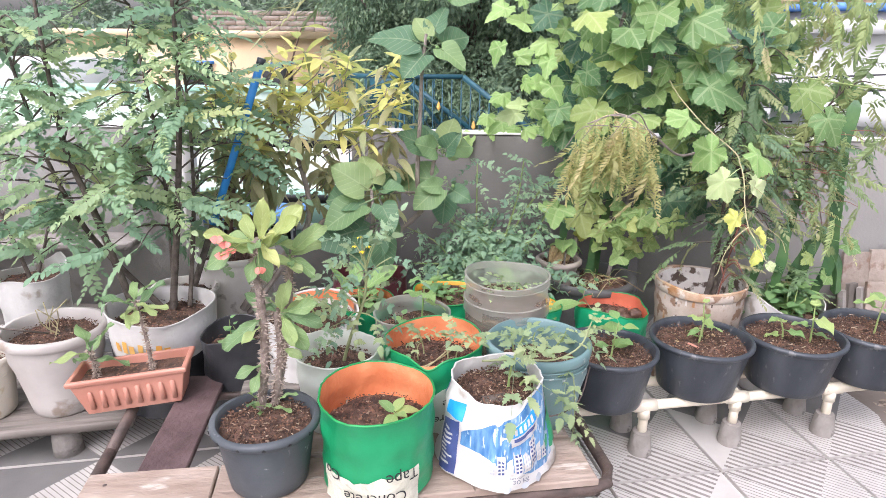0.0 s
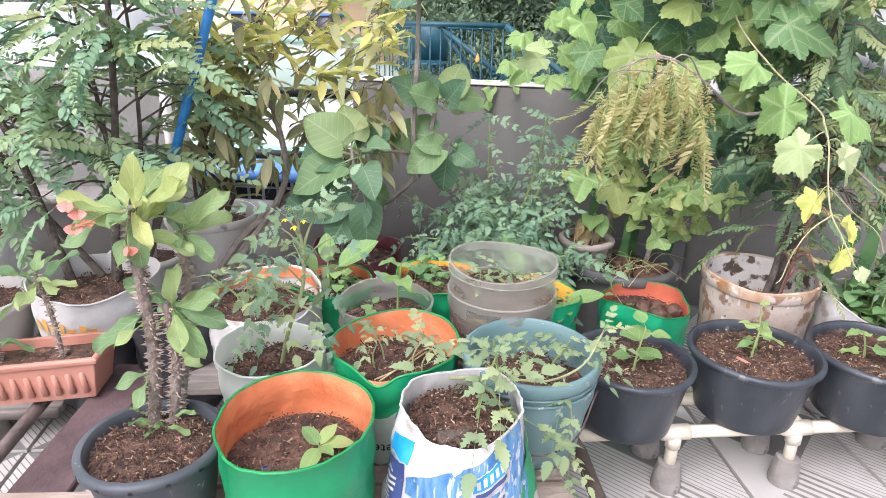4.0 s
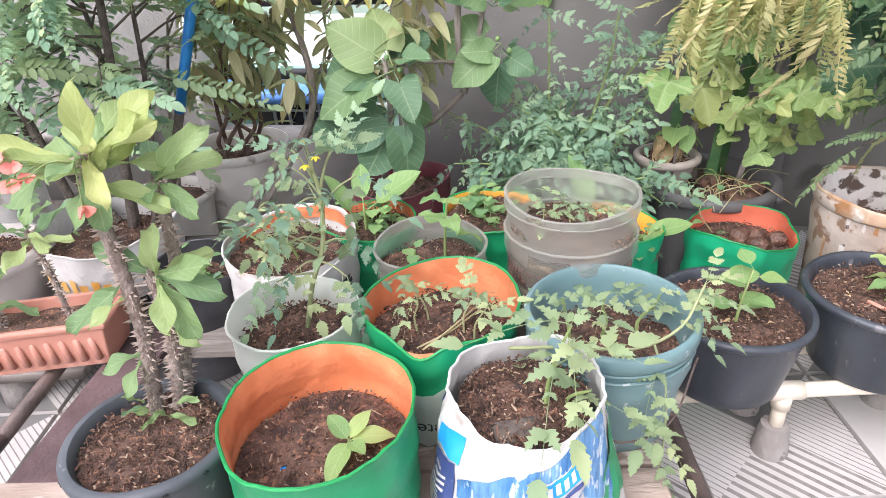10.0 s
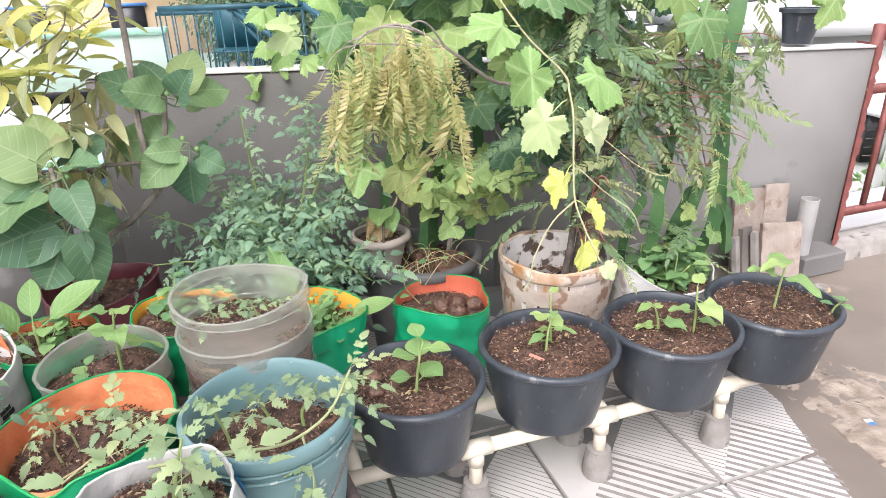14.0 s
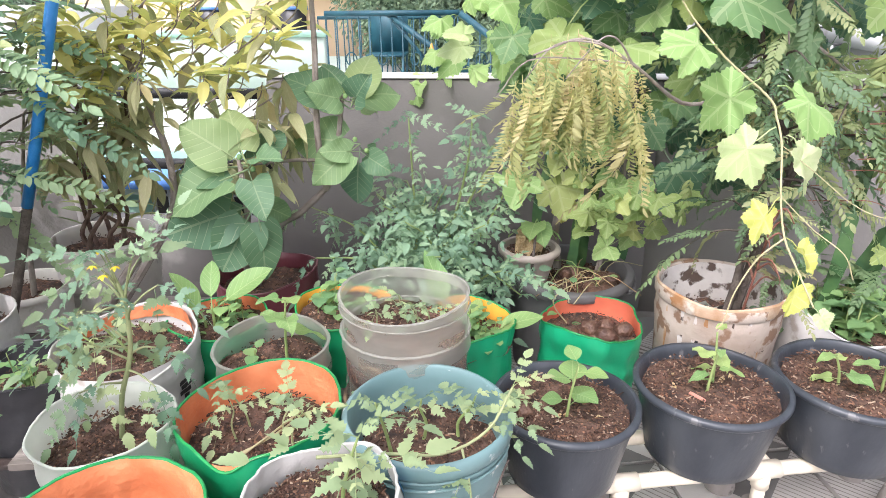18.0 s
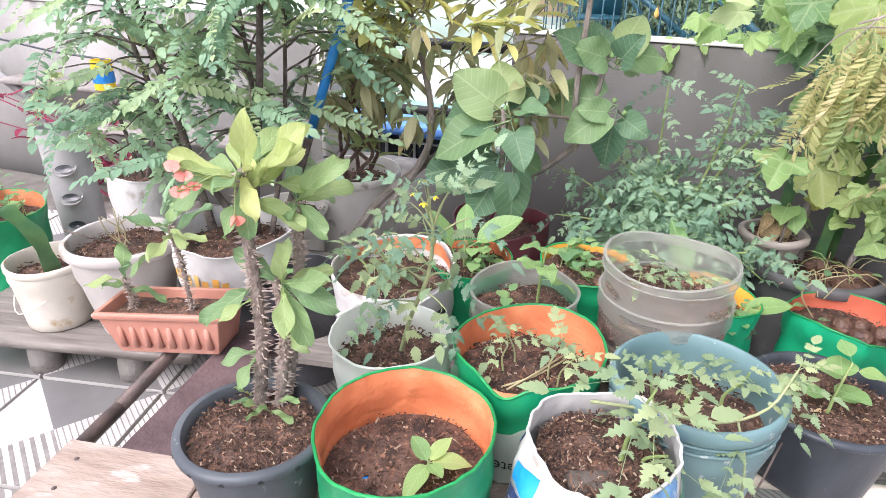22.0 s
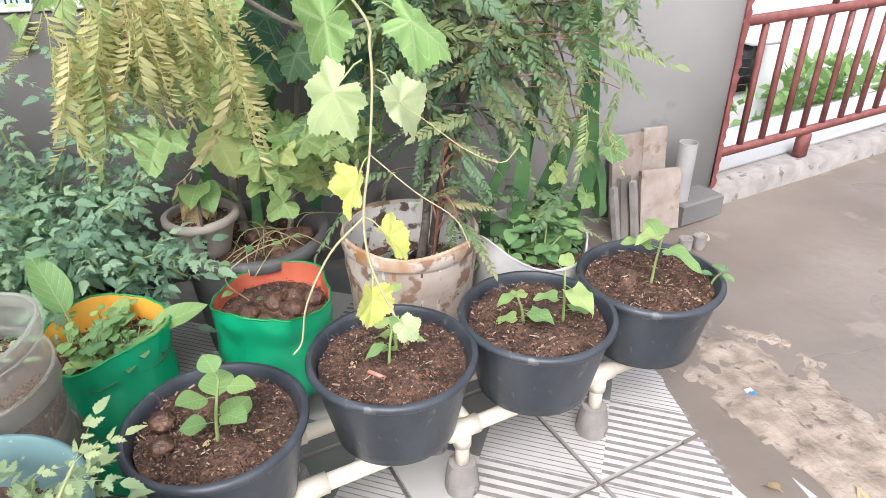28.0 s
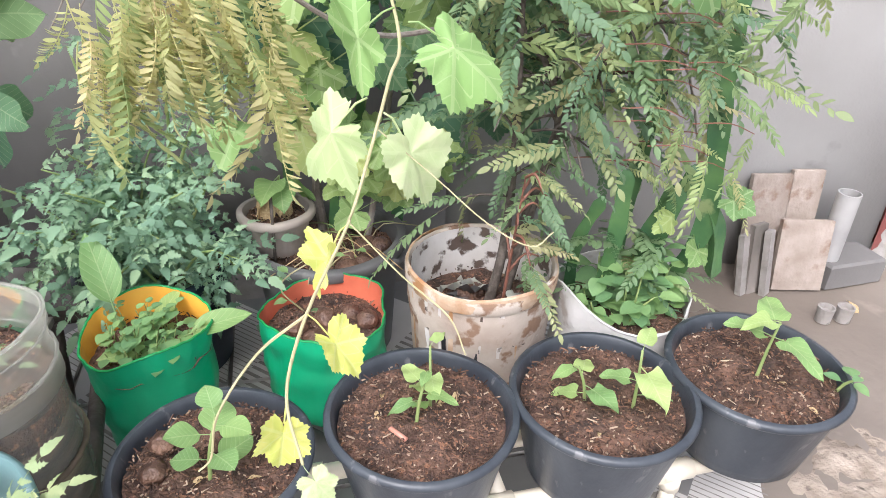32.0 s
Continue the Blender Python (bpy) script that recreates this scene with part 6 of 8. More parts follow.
for k, (a, w, z0, z1) in enumerate(((236, 0.012, 0.25, 0.33), (262, 0.008, 0.22, 0.29), (292, 0.018, 0.3, 0.335))):
    streak(old, "crack", "print_black", radians(a), w, z0, z1, 0.14, 0.16, 0.424, k, "dark crack in the old plastic")
for k in range(11):
    a = radians(200 + k * 15 + R.uniform(-5, 5))
    streak(old, "drip", "rust_in" if k % 3 else "rust_rim", a, R.uniform(0.006, 0.016), R.uniform(0.2, 0.3), 0.392, 0.14, 0.16, 0.424, 20 + k, "dried paint drip")


def tree(root, trunks, kind, n_twigs, twig, per, size, trunk_mat, r, start=0.35, seed=1, el=(-0.1, 0.9), leaf_el=(-0.9, 0.4), bias=(0, 0, 0), end_r=0.35):
    """Trunks with twigs round them, each twig with feather leaves or single leaves."""
    q = random.Random(seed)
    for pts, rr in zip(trunks, r):
        s, path = stem_part(root, pts, (rr, rr * end_r), trunk_mat, "trunk", 6, 8)
        for i in range(n_twigs):
            t = start + (1 - start) * (i + q.random()) / n_twigs
            b = path[min(len(path) - 1, int(t * len(path)))]
            d = (around(q.uniform(0, 6.283), q.uniform(*el)) + Vector(bias)).normalized()
            ln = twig * q.uniform(0.6, 1.2) * (1.15 - 0.5 * t)
            tp = [b, b + d * ln * 0.5 + Vector((0, 0, 0.02)), b + d * ln - Vector((0, 0, ln * 0.1))]
            w, wp = stem_part(s, tp, (0.0035, 0.0015), trunk_mat, "twig", 3, 5)
            for _ in range(per):
                k = q.uniform(0.3, 1.0)
                p = wp[min(len(wp) - 1, int(k * len(wp)))]
                ld = (d * 0.6 + around(q.uniform(0, 6.283), q.uniform(*leaf_el))).normalized()
                leaf(kind, s, p, ld, size * q.uniform(0.7, 1.2), (q.uniform(-0.4, 0.4), q.uniform(-0.9, 0.1), 1), q.uniform(-0.3, 0.3))


tree(old, [[(0.02, 0.0, 0.3), (0.05, 0.02, 0.45), (0.06, 0.03, 0.7), (0.05, 0.02, 1.05), (0.08, 0.0, 1.3)],
           [(0.06, 0.03, 0.3), (0.1, 0.06, 0.5), (0.15, 0.06, 0.7), (0.113, 0.05, 0.826), (0.06, 0.04, 0.9), (-0.02, 0.02, 1.15)],
           [(0.06, 0.03, 0.3), (0.11, 0.06, 0.5), (0.15, 0.055, 0.7), (0.232, 0.05, 0.844), (0.29, 0.05, 0.93), (0.42, 0.02, 1.15)]],
     "curry", 24, 0.18, 3, 0.15, "bark", (0.012, 0.011, 0.011), 0.36, 51, (-0.3, 0.7), (-1.1, 0.3), (0.05, -0.15, 0))
tree(old, [[(0.04, -0.05, 0.3), (0.05, -0.08, 0.5), (0.06, -0.1, 0.66)]], "curry", 9, 0.09, 2, 0.11, "red_twig", (0.004,), 0.3, 52, (-0.2, 0.6), (-0.9, 0.2))
for k in range(26):  # small brownish sprays at the sunny side
    p = Vector((R.uniform(0.28, 0.5), R.uniform(-0.14, 0.08), R.uniform(0.6, 1.02)))
    stem_part(old, [p - Vector((0.12, 0, -0.02)), p - Vector((0.05, 0, -0.02)), p], (0.0018, 0.001), "red_twig", "twig", 3, 4)
    leaf("neem", old, p, Vector((R.uniform(-0.4, 0.7), R.uniform(-0.6, 0.1), R.uniform(-0.8, 0.0))), R.uniform(0.09, 0.14), (R.uniform(-0.5, 0.5), -0.8, 0.6))

sackO = grow_bag("sack_planter", "white woven sack with leafy herbs and long cactus stems", 1.308, 2.288, 0.0, 0.365, 0.15, "white_sack", 44, 0.85, [(radians(270), 0.03, 0.8), (radians(200), -0.03, 0.5)], 0.01, "white_sack", 40)
for k in range(16):
    a, d = R.uniform(0, 6.28), 0.085 * math.sqrt(R.random())
    sprig(sackO, (d * math.cos(a), d * math.sin(a), 0.3), R.uniform(0.06, 0.15), 6, 0.075, "herb", (R.uniform(-0.04, 0.04), R.uniform(-0.035, 0.03)), r=0.003)


for k in range(16):
    leaf("curry", sackO, Vector((R.uniform(-0.08, 0.1), R.uniform(-0.03, 0.09), R.uniform(0.34, 0.5))), around(R.uniform(3.2, 6.2), R.uniform(-0.2, 0.9)), R.uniform(0.12, 0.18), name="leafy_shoot")


def cactus(root, pts, w, name="cactus_stem"):
    """A flat three-winged jointed stem."""
    path = smooth_path(pts, 9)
    vs, fs = [], []
    for i, p in enumerate(path):
        d = (path[min(i + 1, len(path) - 1)] - path[max(i - 1, 0)]).normalized()
        x = d.cross(Vector((0, 1, 0.2))).normalized()
        y = d.cross(x)
        ww = w * (1 + 0.12 * math.sin(i * 0.8)) * (0.4 if i in (0, len(path) - 1) else 1)
        for k in range(6):
            a = k * math.pi / 3
            rr = ww if k % 2 == 0 else ww * 0.35
            vs.append(p + x * rr * math.cos(a) + y * rr * math.sin(a))
    for i in range(len(path) - 1):
        for k in range(6):
            j = (k + 1) % 6
            fs.append((i * 6 + k, i * 6 + j, i * 6 + 6 + j, i * 6 + 6 + k))
    fs += [tuple(range(5, -1, -1)), tuple(len(vs) - 6 + k for k in range(6))]
    return part(name, make(name, vs, fs, "cactus", True), root)


for pts, w in (([(0.1, 0.06, 0.28), (0.17, 0.03, 0.49), (0.145, 0.02, 0.74), (0.13, 0.02, 0.91), (0.14, 0.02, 1.1)], 0.03), ([(0.06, 0.05, 0.28), (0.09, 0.02, 0.55), (0.12, 0.02, 0.64)], 0.022), ([(-0.04, 0.03, 0.28), (-0.03, 0.0, 0.5), (-0.03, 0.0, 0.64)], 0.026),
               ([(0.04, 0.08, 0.28), (0.06, 0.06, 0.45), (0.1, 0.05, 0.58)], 0.026), ([(0.0, 0.08, 0.28), (0.03, 0.1, 0.6), (0.05, 0.08, 0.86)], 0.022), ([(-0.09, 0.08, 0.28), (-0.1, 0.04, 0.45), (-0.07, 0.0, 0.58)], 0.02), ([(0.14, 0.06, 0.6), (0.19, 0.02, 0.5), (0.2, 0.0, 0.38)], 0.026)):
    cactus(sackO, pts, w * 0.75)
for k in range(4):
    leaf("grape", sackO, Vector((R.uniform(0.1, 0.18), R.uniform(0.0, 0.08), R.uniform(0.42, 0.6))), around(R.uniform(4, 6), R.uniform(-0.5, 0.2)), R.uniform(0.06, 0.09), (0.2, -1, 0.5))
for x, y, z in ((-0.11, -0.08, 0.36), (-0.05, -0.1, 0.34), (0.02, -0.09, 0.33), (0.07, -0.07, 0.4), (0.12, -0.03, 0.42), (0.0, -0.02, 0.41), (-0.07, -0.02, 0.4), (0.14, -0.06, 0.36)):
    s, path = stem_part(sackO, [(x * 0.5, y * 0.5, 0.28), (x * 0.6, y * 0.6, 0.31), (x * 0.75, y * 0.7, z)], (0.003, 0.002), "green_stem")
    for k in range(7):
        leaf("herb", s, path[-1 - k % 4], around(k * 2.4 + x * 30, R.uniform(-0.1, 0.6)), R.uniform(0.035, 0.06), (0, -0.3, 1))

tubQ = round_pot("big_tub", "large dark grey tub with gourd vines, grape and cactus stems", 0.63, 2.6, 0.0, 0.335, 0.16, 0.185, "grey_tub", 46, 0.02, 0.03, 0.83, n=120)
for a in (196, 344):
    pipe_round(tubQ, "handle", [(0.206 * math.cos(radians(a + k)), 0.206 * math.sin(radians(a + k)), 0.31 - 0.02 * math.cos(radians(k * 5))) for k in (-18, -9, 0, 9, 18)], 0.01, "grey_tub", "moulded tub handle")
for k in range(9):
    part("coconut_husk", husk, tubQ, "", pose(R.uniform(-0.02, 0.14), R.uniform(-0.13, 0.05), 0.298, R.uniform(-30, 30), R.uniform(-30, 30), R.uniform(0, 360)) @ Matrix.Scale(R.uniform(0.8, 1.15), 4))
for k in range(16):
    a = R.uniform(0, 6.28)
    b = Vector((R.uniform(-0.08, 0.12), R.uniform(-0.12, 0.0), 0.29))
    stem_part(tubQ, [b, b + Vector((0.05 * math.cos(a), 0.05 * math.sin(a), 0.06)), b + Vector((0.16 * math.cos(a), 0.16 * math.sin(a), 0.03))], 0.0015, R.choice(("green_stem", "pale_stem", "dry")), "runner", 3, 4)
sQ, pQ = stem_part(tubQ, [(-0.02, 0.1, 0.28), (-0.03, 0.12, 0.45), (0.02, 0.14, 0.65), (0.06, 0.15, 0.9), (0.03, 0.12, 1.15), (0.1, 0.1, 1.45)], (0.014, 0.007), "pale_bark", "vine_trunk")
sQ2, pQ2 = stem_part(tubQ, [(0.1, 0.05, 0.28), (0.16, 0.08, 0.6), (0.2, 0.05, 1.0), (0.18, 0.0, 1.5)], (0.009, 0.005), "pale_bark", "vine_trunk")
for pts in ([(0.06, 0.12, 0.28), (0.08, 0.12, 0.5), (0.12, 0.11, 0.75), (0.15, 0.1, 0.95)], [(-0.1, 0.08, 0.28), (-0.09, 0.1, 0.5), (-0.05, 0.12, 0.7)], [(0.02, 0.05, 0.28), (0.03, 0.04, 0.45), (0.05, 0.03, 0.56)], [(0.18, 0.1, 0.28), (0.22, 0.1, 0.6), (0.2, 0.08, 0.9)]):
    cactus(tubQ, pts, 0.019)
for k in range(32):  # gourd leaves round the tub
    p = Vector((R.uniform(0.06, 0.28), R.uniform(-0.14, 0.06), R.uniform(0.44, 0.66)))
    leaf("ivy", sQ, p, around(R.uniform(3.4, 6.0), R.uniform(-0.4, 0.4)), R.uniform(0.065, 0.11), (R.uniform(-0.6, 0.6), -0.7, 0.8))
for k in range(6):  # pale big leaves near the trunk
    p = Vector((R.uniform(-0.13, 0.03), R.uniform(0.0, 0.12), R.uniform(0.6, 0.8)))
    leaf("ivy", sQ, p, around(R.uniform(3.0, 5.6), R.uniform(-0.6, 0.2)), R.uniform(0.11, 0.16), (R.uniform(-0.5, 0.3), -0.9, 0.5))
leaf("grape_yellow", sQ, Vector((0.0, 0.1, 0.56)), Vector((-0.05, -0.2, -0.6)), 0.1, (0.1, -1, 0.3))

# the grape curtain that climbs above the tub; most rear leaves take the shade-darkened copy
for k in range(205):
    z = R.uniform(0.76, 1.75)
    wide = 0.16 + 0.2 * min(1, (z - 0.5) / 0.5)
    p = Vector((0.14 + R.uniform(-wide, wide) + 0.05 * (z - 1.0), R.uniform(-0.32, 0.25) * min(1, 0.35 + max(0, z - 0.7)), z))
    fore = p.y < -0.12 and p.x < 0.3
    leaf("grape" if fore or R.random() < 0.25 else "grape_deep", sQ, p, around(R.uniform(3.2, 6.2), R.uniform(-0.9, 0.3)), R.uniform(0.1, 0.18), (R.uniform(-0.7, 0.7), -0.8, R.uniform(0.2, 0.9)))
for k in range(34):  # bright young shoots at the side and along the coping
    z = R.uniform(0.95, 1.6)
    p = Vector((-0.24 + R.uniform(-0.14, 0.1) + 0.14 * (z - 1.2), R.uniform(-0.2, 0.3), z))
    leaf("grape_young", sQ, p, around(R.uniform(3.2, 6.0), R.uniform(-0.7, 0.5)), R.uniform(0.07, 0.12), (R.uniform(-0.7, 0.5), -0.8, R.uniform(0.2, 0.8)))
sV, pV = stem_part(tubQ, [(0.02, 0.12, 1.1), (-0.16, 0.35, 0.95), (-0.3, 0.44, 0.9), (-0.44, 0.44, 0.885), (-0.52, 0.43, 0.84)], (0.003, 0.0015), "green_stem", "tendril_shoot")
for p in pV[4:]:
    leaf("grape_young", sV, p, around(R.uniform(3.6, 5.8), R.uniform(-0.6, 0.2)), R.uniform(0.045, 0.085), (0, -0.9, 0.5))
for x in (-0.36, -0.3, -0.46):
    stem_part(tubQ, [(x, 0.43, 0.89), (x + 0.02, 0.42, 0.83), (x + 0.01, 0.41, 0.78), (x + 0.03, 0.41, 0.77)], 0.001, "green_stem", "tendril", 4, 4)
for k in range(9):  # shoots that reach over towards the railing
    p = Vector((R.uniform(0.5, 1.2), R.uniform(-0.45, -0.15), R.uniform(1.05, 1.35)))
    leaf("grape", sQ2, p, around(R.uniform(3.2, 6.2), R.uniform(-0.9, 0.2)), R.uniform(0.11, 0.15), (R.uniform(-0.5, 0.5), -0.8, 0.5))
for k in range(40):  # foliage between the curtain and the curry tree, its shade put into the colour
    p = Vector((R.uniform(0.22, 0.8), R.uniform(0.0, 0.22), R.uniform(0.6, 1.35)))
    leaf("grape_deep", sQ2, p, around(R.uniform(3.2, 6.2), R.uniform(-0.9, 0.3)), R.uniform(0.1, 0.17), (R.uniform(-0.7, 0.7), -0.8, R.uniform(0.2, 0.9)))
stem_part(tubQ, [(0.18, 0.0, 1.25), (0.45, -0.25, 1.2), (0.8, -0.3, 1.15), (1.25, -0.2, 1.1)], (0.004, 0.002), "green_stem", "shoot")

# yellowing feather leaves that hang in front of the curtain
sN, pN = stem_part(tubQ, [(0.3, -0.25, 0.9), (0.15, -0.46, 0.93), (0.02, -0.55, 1.02), (-0.08, -0.57, 1.07), (-0.18, -0.58, 1.04)], (0.005, 0.002), "pale_bark", "branch")
for k in range(96):
    x = R.uniform(-0.13, 0.12)
    p = Vector((x - 0.09, -0.57 + R.uniform(-0.06, 0.07), 1.09 - 5.5 * x * x - R.uniform(0, 0.12)))
    leaf("neem_dry" if k % 5 else "neem", sN, p, Vector((x * 1.6 + R.uniform(-0.25, 0.2), R.uniform(-0.35, 0.1), R.uniform(-1.2, -0.7))), R.uniform(0.11, 0.18), (R.uniform(-0.9, 0.9), -0.6, R.uniform(0.2, 0.9)))
for x, y, z in ((-0.06, 0.0, 0.0), (0.02, -0.02, 0.01), (-0.11, 0.01, -0.03)):
    stem_part(sN, [(0.02, -0.55, 1.02), (-0.03 + x * 0.4, -0.57 + y, 1.06 + z), (x - 0.08, -0.59 + y, 1.06 + z), (x - 0.14, -0.6 + y, 0.99 + z)], (0.0025, 0.001), "pale_bark", "twig", 4, 5)
for k in range(60):  # feathery sprays high over the curry tree
    p = Vector((R.uniform(0.32, 1.05), R.uniform(-0.32, 0.05), R.uniform(0.95, 1.6)))
    leaf("neem", sN, p, Vector((R.uniform(-0.7, 0.7), R.uniform(-0.6, 0.1), R.uniform(-0.8, 0.2))), R.uniform(0.16, 0.24), (R.uniform(-0.7, 0.7), -0.8, 0.5))
sN2, pN2 = stem_part(tubQ, [(0.18, 0.0, 1.3), (0.3, -0.1, 1.2), (0.5, -0.2, 1.05), (0.75, -0.2, 0.85), (0.85, -0.2, 0.6)], (0.006, 0.002), "pale_bark", "branch")
for k in range(64):
    p = Vector((R.uniform(0.3, 0.86), R.uniform(-0.3, 0.05), R.uniform(0.72, 1.5)))
    leaf(R.choice(("neem", "curry", "neem")), sN2, p, Vector((R.uniform(-0.5, 0.6), R.uniform(-0.7, 0.1), R.uniform(-0.9, 0.1))), R.uniform(0.15, 0.24), (R.uniform(-0.5, 0.5), -0.9, 0.5))

# hanging young grape shoot that comes forward over the black pots
vine = thing("hanging_vine", "hanging young grape shoot with pale green and yellow leaves", "vine", (0.86, 2.1, 0.0))
vine.matrix_basis = pose(0, 0, 0)
sW, pW = stem_part(vine, [(0.82, 2.6, 1.35), (0.8, 2.35, 1.16), (0.81, 2.05, 1.05), (0.83, 1.83, 0.992), (0.82, 1.76, 0.97), (0.808, 1.698, 0.94), (0.785, 1.62, 0.885), (0.758, 1.53, 0.855), (0.75, 1.462, 0.835), (0.762, 1.43, 0.8)], (0.0024, 0.0011), "pale_stem", "vine_stem", 6)
for base, tip, kind, up in (((0.825, 1.85, 1.02), (0.73, 1.87, 0.955), "grape_young", (-0.5, -0.8, 0.5)), ((0.84, 1.825, 1.01), (0.935, 1.78, 0.975), "grape_young", (0.4, -0.6, 0.7)),
                            ((0.8, 1.71, 0.965), (0.723, 1.71, 0.9), "grape_young", (-0.5, -0.8, 0.5)), ((0.815, 1.698, 0.955), (0.872, 1.682, 0.88), "grape_pale", (0.45, -0.7, 0.5)),
                            ((0.785, 1.62, 0.883), (0.748, 1.605, 0.832), "grape_yellow", (-0.9, -0.4, 0.3)), ((0.758, 1.526, 0.855), (0.795, 1.505, 0.824), "grape_yellow", (0.2, -0.6, 0.8)),
                            ((0.75, 1.462, 0.836), (0.745, 1.44, 0.79), "grape_yellow", (0.2, -0.8, 0.4)),
                            ((0.762, 1.43, 0.8), (0.78, 1.415, 0.78), "grape_pale", (0, -0.8, 0.5)), ((0.81, 2.05, 1.05), (0.72, 1.98, 1.08), "grape_young", (-0.2, -0.8, 0.6)), ((0.8, 2.3, 1.14), (0.93, 2.2, 1.16), "grape", (0.3, -0.8, 0.6))):
    leaf_to(kind, sW, base, tip, up)
stem_part(vine, [(0.758, 1.526, 0.855), (0.72, 1.51, 0.83), (0.69, 1.49, 0.79), (0.68, 1.485, 0.75), (0.67, 1.48, 0.74)], (0.0013, 0.0008), "pale_stem", "tendril", 5, 5)
stem_part(vine, [(0.808, 1.698, 0.94), (0.86, 1.68, 0.9), (0.91, 1.66, 0.86), (0.95, 1.64, 0.845), (0.97, 1.64, 0.86)], 0.0008, "pale_stem", "tendril", 5, 4)
stem_part(vine, [(0.785, 1.62, 0.883), (0.83, 1.6, 0.84), (0.87, 1.58, 0.81), (0.885, 1.57, 0.775)], 0.0009, "pale_stem", "tendril", 5, 4)

potR = round_pot("small_pot", "small taupe ribbed pot with a wilting plant", 0.507, 2.612, 0.285, 0.117, 0.062, 0.085, "taupe_pot", 48, 0.014, 0.022, 0.8, n=40, flute=30)
sR, pR = stem_part(potR, [(-0.01, 0.0, 0.09), (0.0, 0.0, 0.15), (0.02, -0.01, 0.21)], (0.004, 0.003), "green_stem")
for k in range(5):
    leaf("seed", sR, pR[-1 - k % 3], around(R.uniform(0, 6), R.uniform(-0.4, 0.3)), R.uniform(0.08, 0.11))
for k in range(6):
    leaf("wilted", sR, pR[-2 - k % 3], around(3.0 + k * 0.6, R.uniform(-1.1, -0.4)), R.uniform(0.085, 0.12))
pipe_round(potR, "support_stick", [(0.0, -0.088, -0.02), (0.01, -0.09, 0.19)], 0.004, "bark", "dark support stick")

tubS = round_pot("tomato_tub", "navy plastic tub with a bushy tomato plant", 0.21, 2.53, 0.0, 0.3, 0.15, 0.175, "navy_tub", 49, 0.012, 0.025, 0.85, n=60)
q = random.Random(5)
for i in range(30):
    a = q.uniform(0, 6.283)
    b = Vector((q.uniform(-0.1, 0.1), q.uniform(-0.1, 0.1), 0.25))
    hh, rr = q.uniform(0.08, 0.36), q.uniform(0.06, 0.27)
    tip = b + Vector((rr * math.cos(a) * 1.05 - 0.02, rr * math.sin(a) * 0.75 - 0.06, hh))
    s, path = stem_part(tubS, [b, b.lerp(tip, 0.5) + Vector((0, 0, 0.07)), tip], (0.004, 0.0018), "green_stem")
    for k in range(14):
        leaf("bush", s, path[min(len(path) - 1, 1 + k * 8 // 14)], around(q.uniform(0, 6.283), q.uniform(-0.5, 0.7)), q.uniform(0.07, 0.13), (q.uniform(-0.6, 0.6), -0.5, 1))
for pts in ([(0.0, 0.05, 0.25), (0.06, 0.05, 0.5), (0.1, 0.02, 0.68), (0.115, 0.0, 0.83)], [(-0.05, 0.05, 0.25), (-0.06, 0.05, 0.5), (-0.068, 0.0, 0.82)], [(0.02, 0.06, 0.3), (0.1, 0.04, 0.55), (0.2, 0.02, 0.72), (0.26, 0.0, 0.76)],
            [(0.05, 0.0, 0.3), (0.16, 0.0, 0.5), (0.22, 0.0, 0.62)]):
    s, path = stem_part(tubS, pts, (0.005, 0.0025), "green_stem")
    for k, p in enumerate(path[3:]):
        for m in range(3):
            leaf("bush", s, p, around(k * 2.4 + m * 2.1, q.uniform(-0.3, 0.7)), q.uniform(0.06, 0.1), (q.uniform(-0.4, 0.4), -0.6, 0.9))

# ---- fig in the maroon bag ----
FIGLET = make("fruit", *lathe([(0, -0.007), (0.005, -0.005), (0.007, 0.0), (0.005, 0.005), (0, 0.008)], 10), "leaf_herb")
bagU = grow_bag("fig_planter", "maroon plastic bag with a large-leaved fig shrub", -0.28, 2.42, 0.0, 0.39, 0.15, "maroon_bag", 52, 0.85, outer="maroon_bag", n=30, sag=0.012)
figs = [([(-0.05, 0, 0.3), (-0.02, -0.1, 0.45), (0.03, -0.18, 0.6), (0.04, -0.2, 0.68), (0.036, -0.2, 0.78)], 0.011),
        ([(-0.05, 0, 0.3), (0.04, 0.0, 0.51), (0.121, 0.0, 0.571), (0.216, 0.0, 0.668), (0.239, 0.0, 0.77), (0.26, 0.0, 0.9)], 0.012),
        ([(0.2, -0.01, 0.64), (0.19, -0.02, 0.8), (0.2, -0.02, 1.015), (0.205, -0.03, 1.157), (0.221, -0.04, 1.3)], 0.01),
        ([(0.22, 0.0, 0.72), (0.13, -0.03, 0.73), (0.04, -0.12, 0.74)], 0.006)]
for pts, rr in figs:
    stem_part(bagU, pts, (rr, rr * 0.55), "pale_bark", "branch", 6)
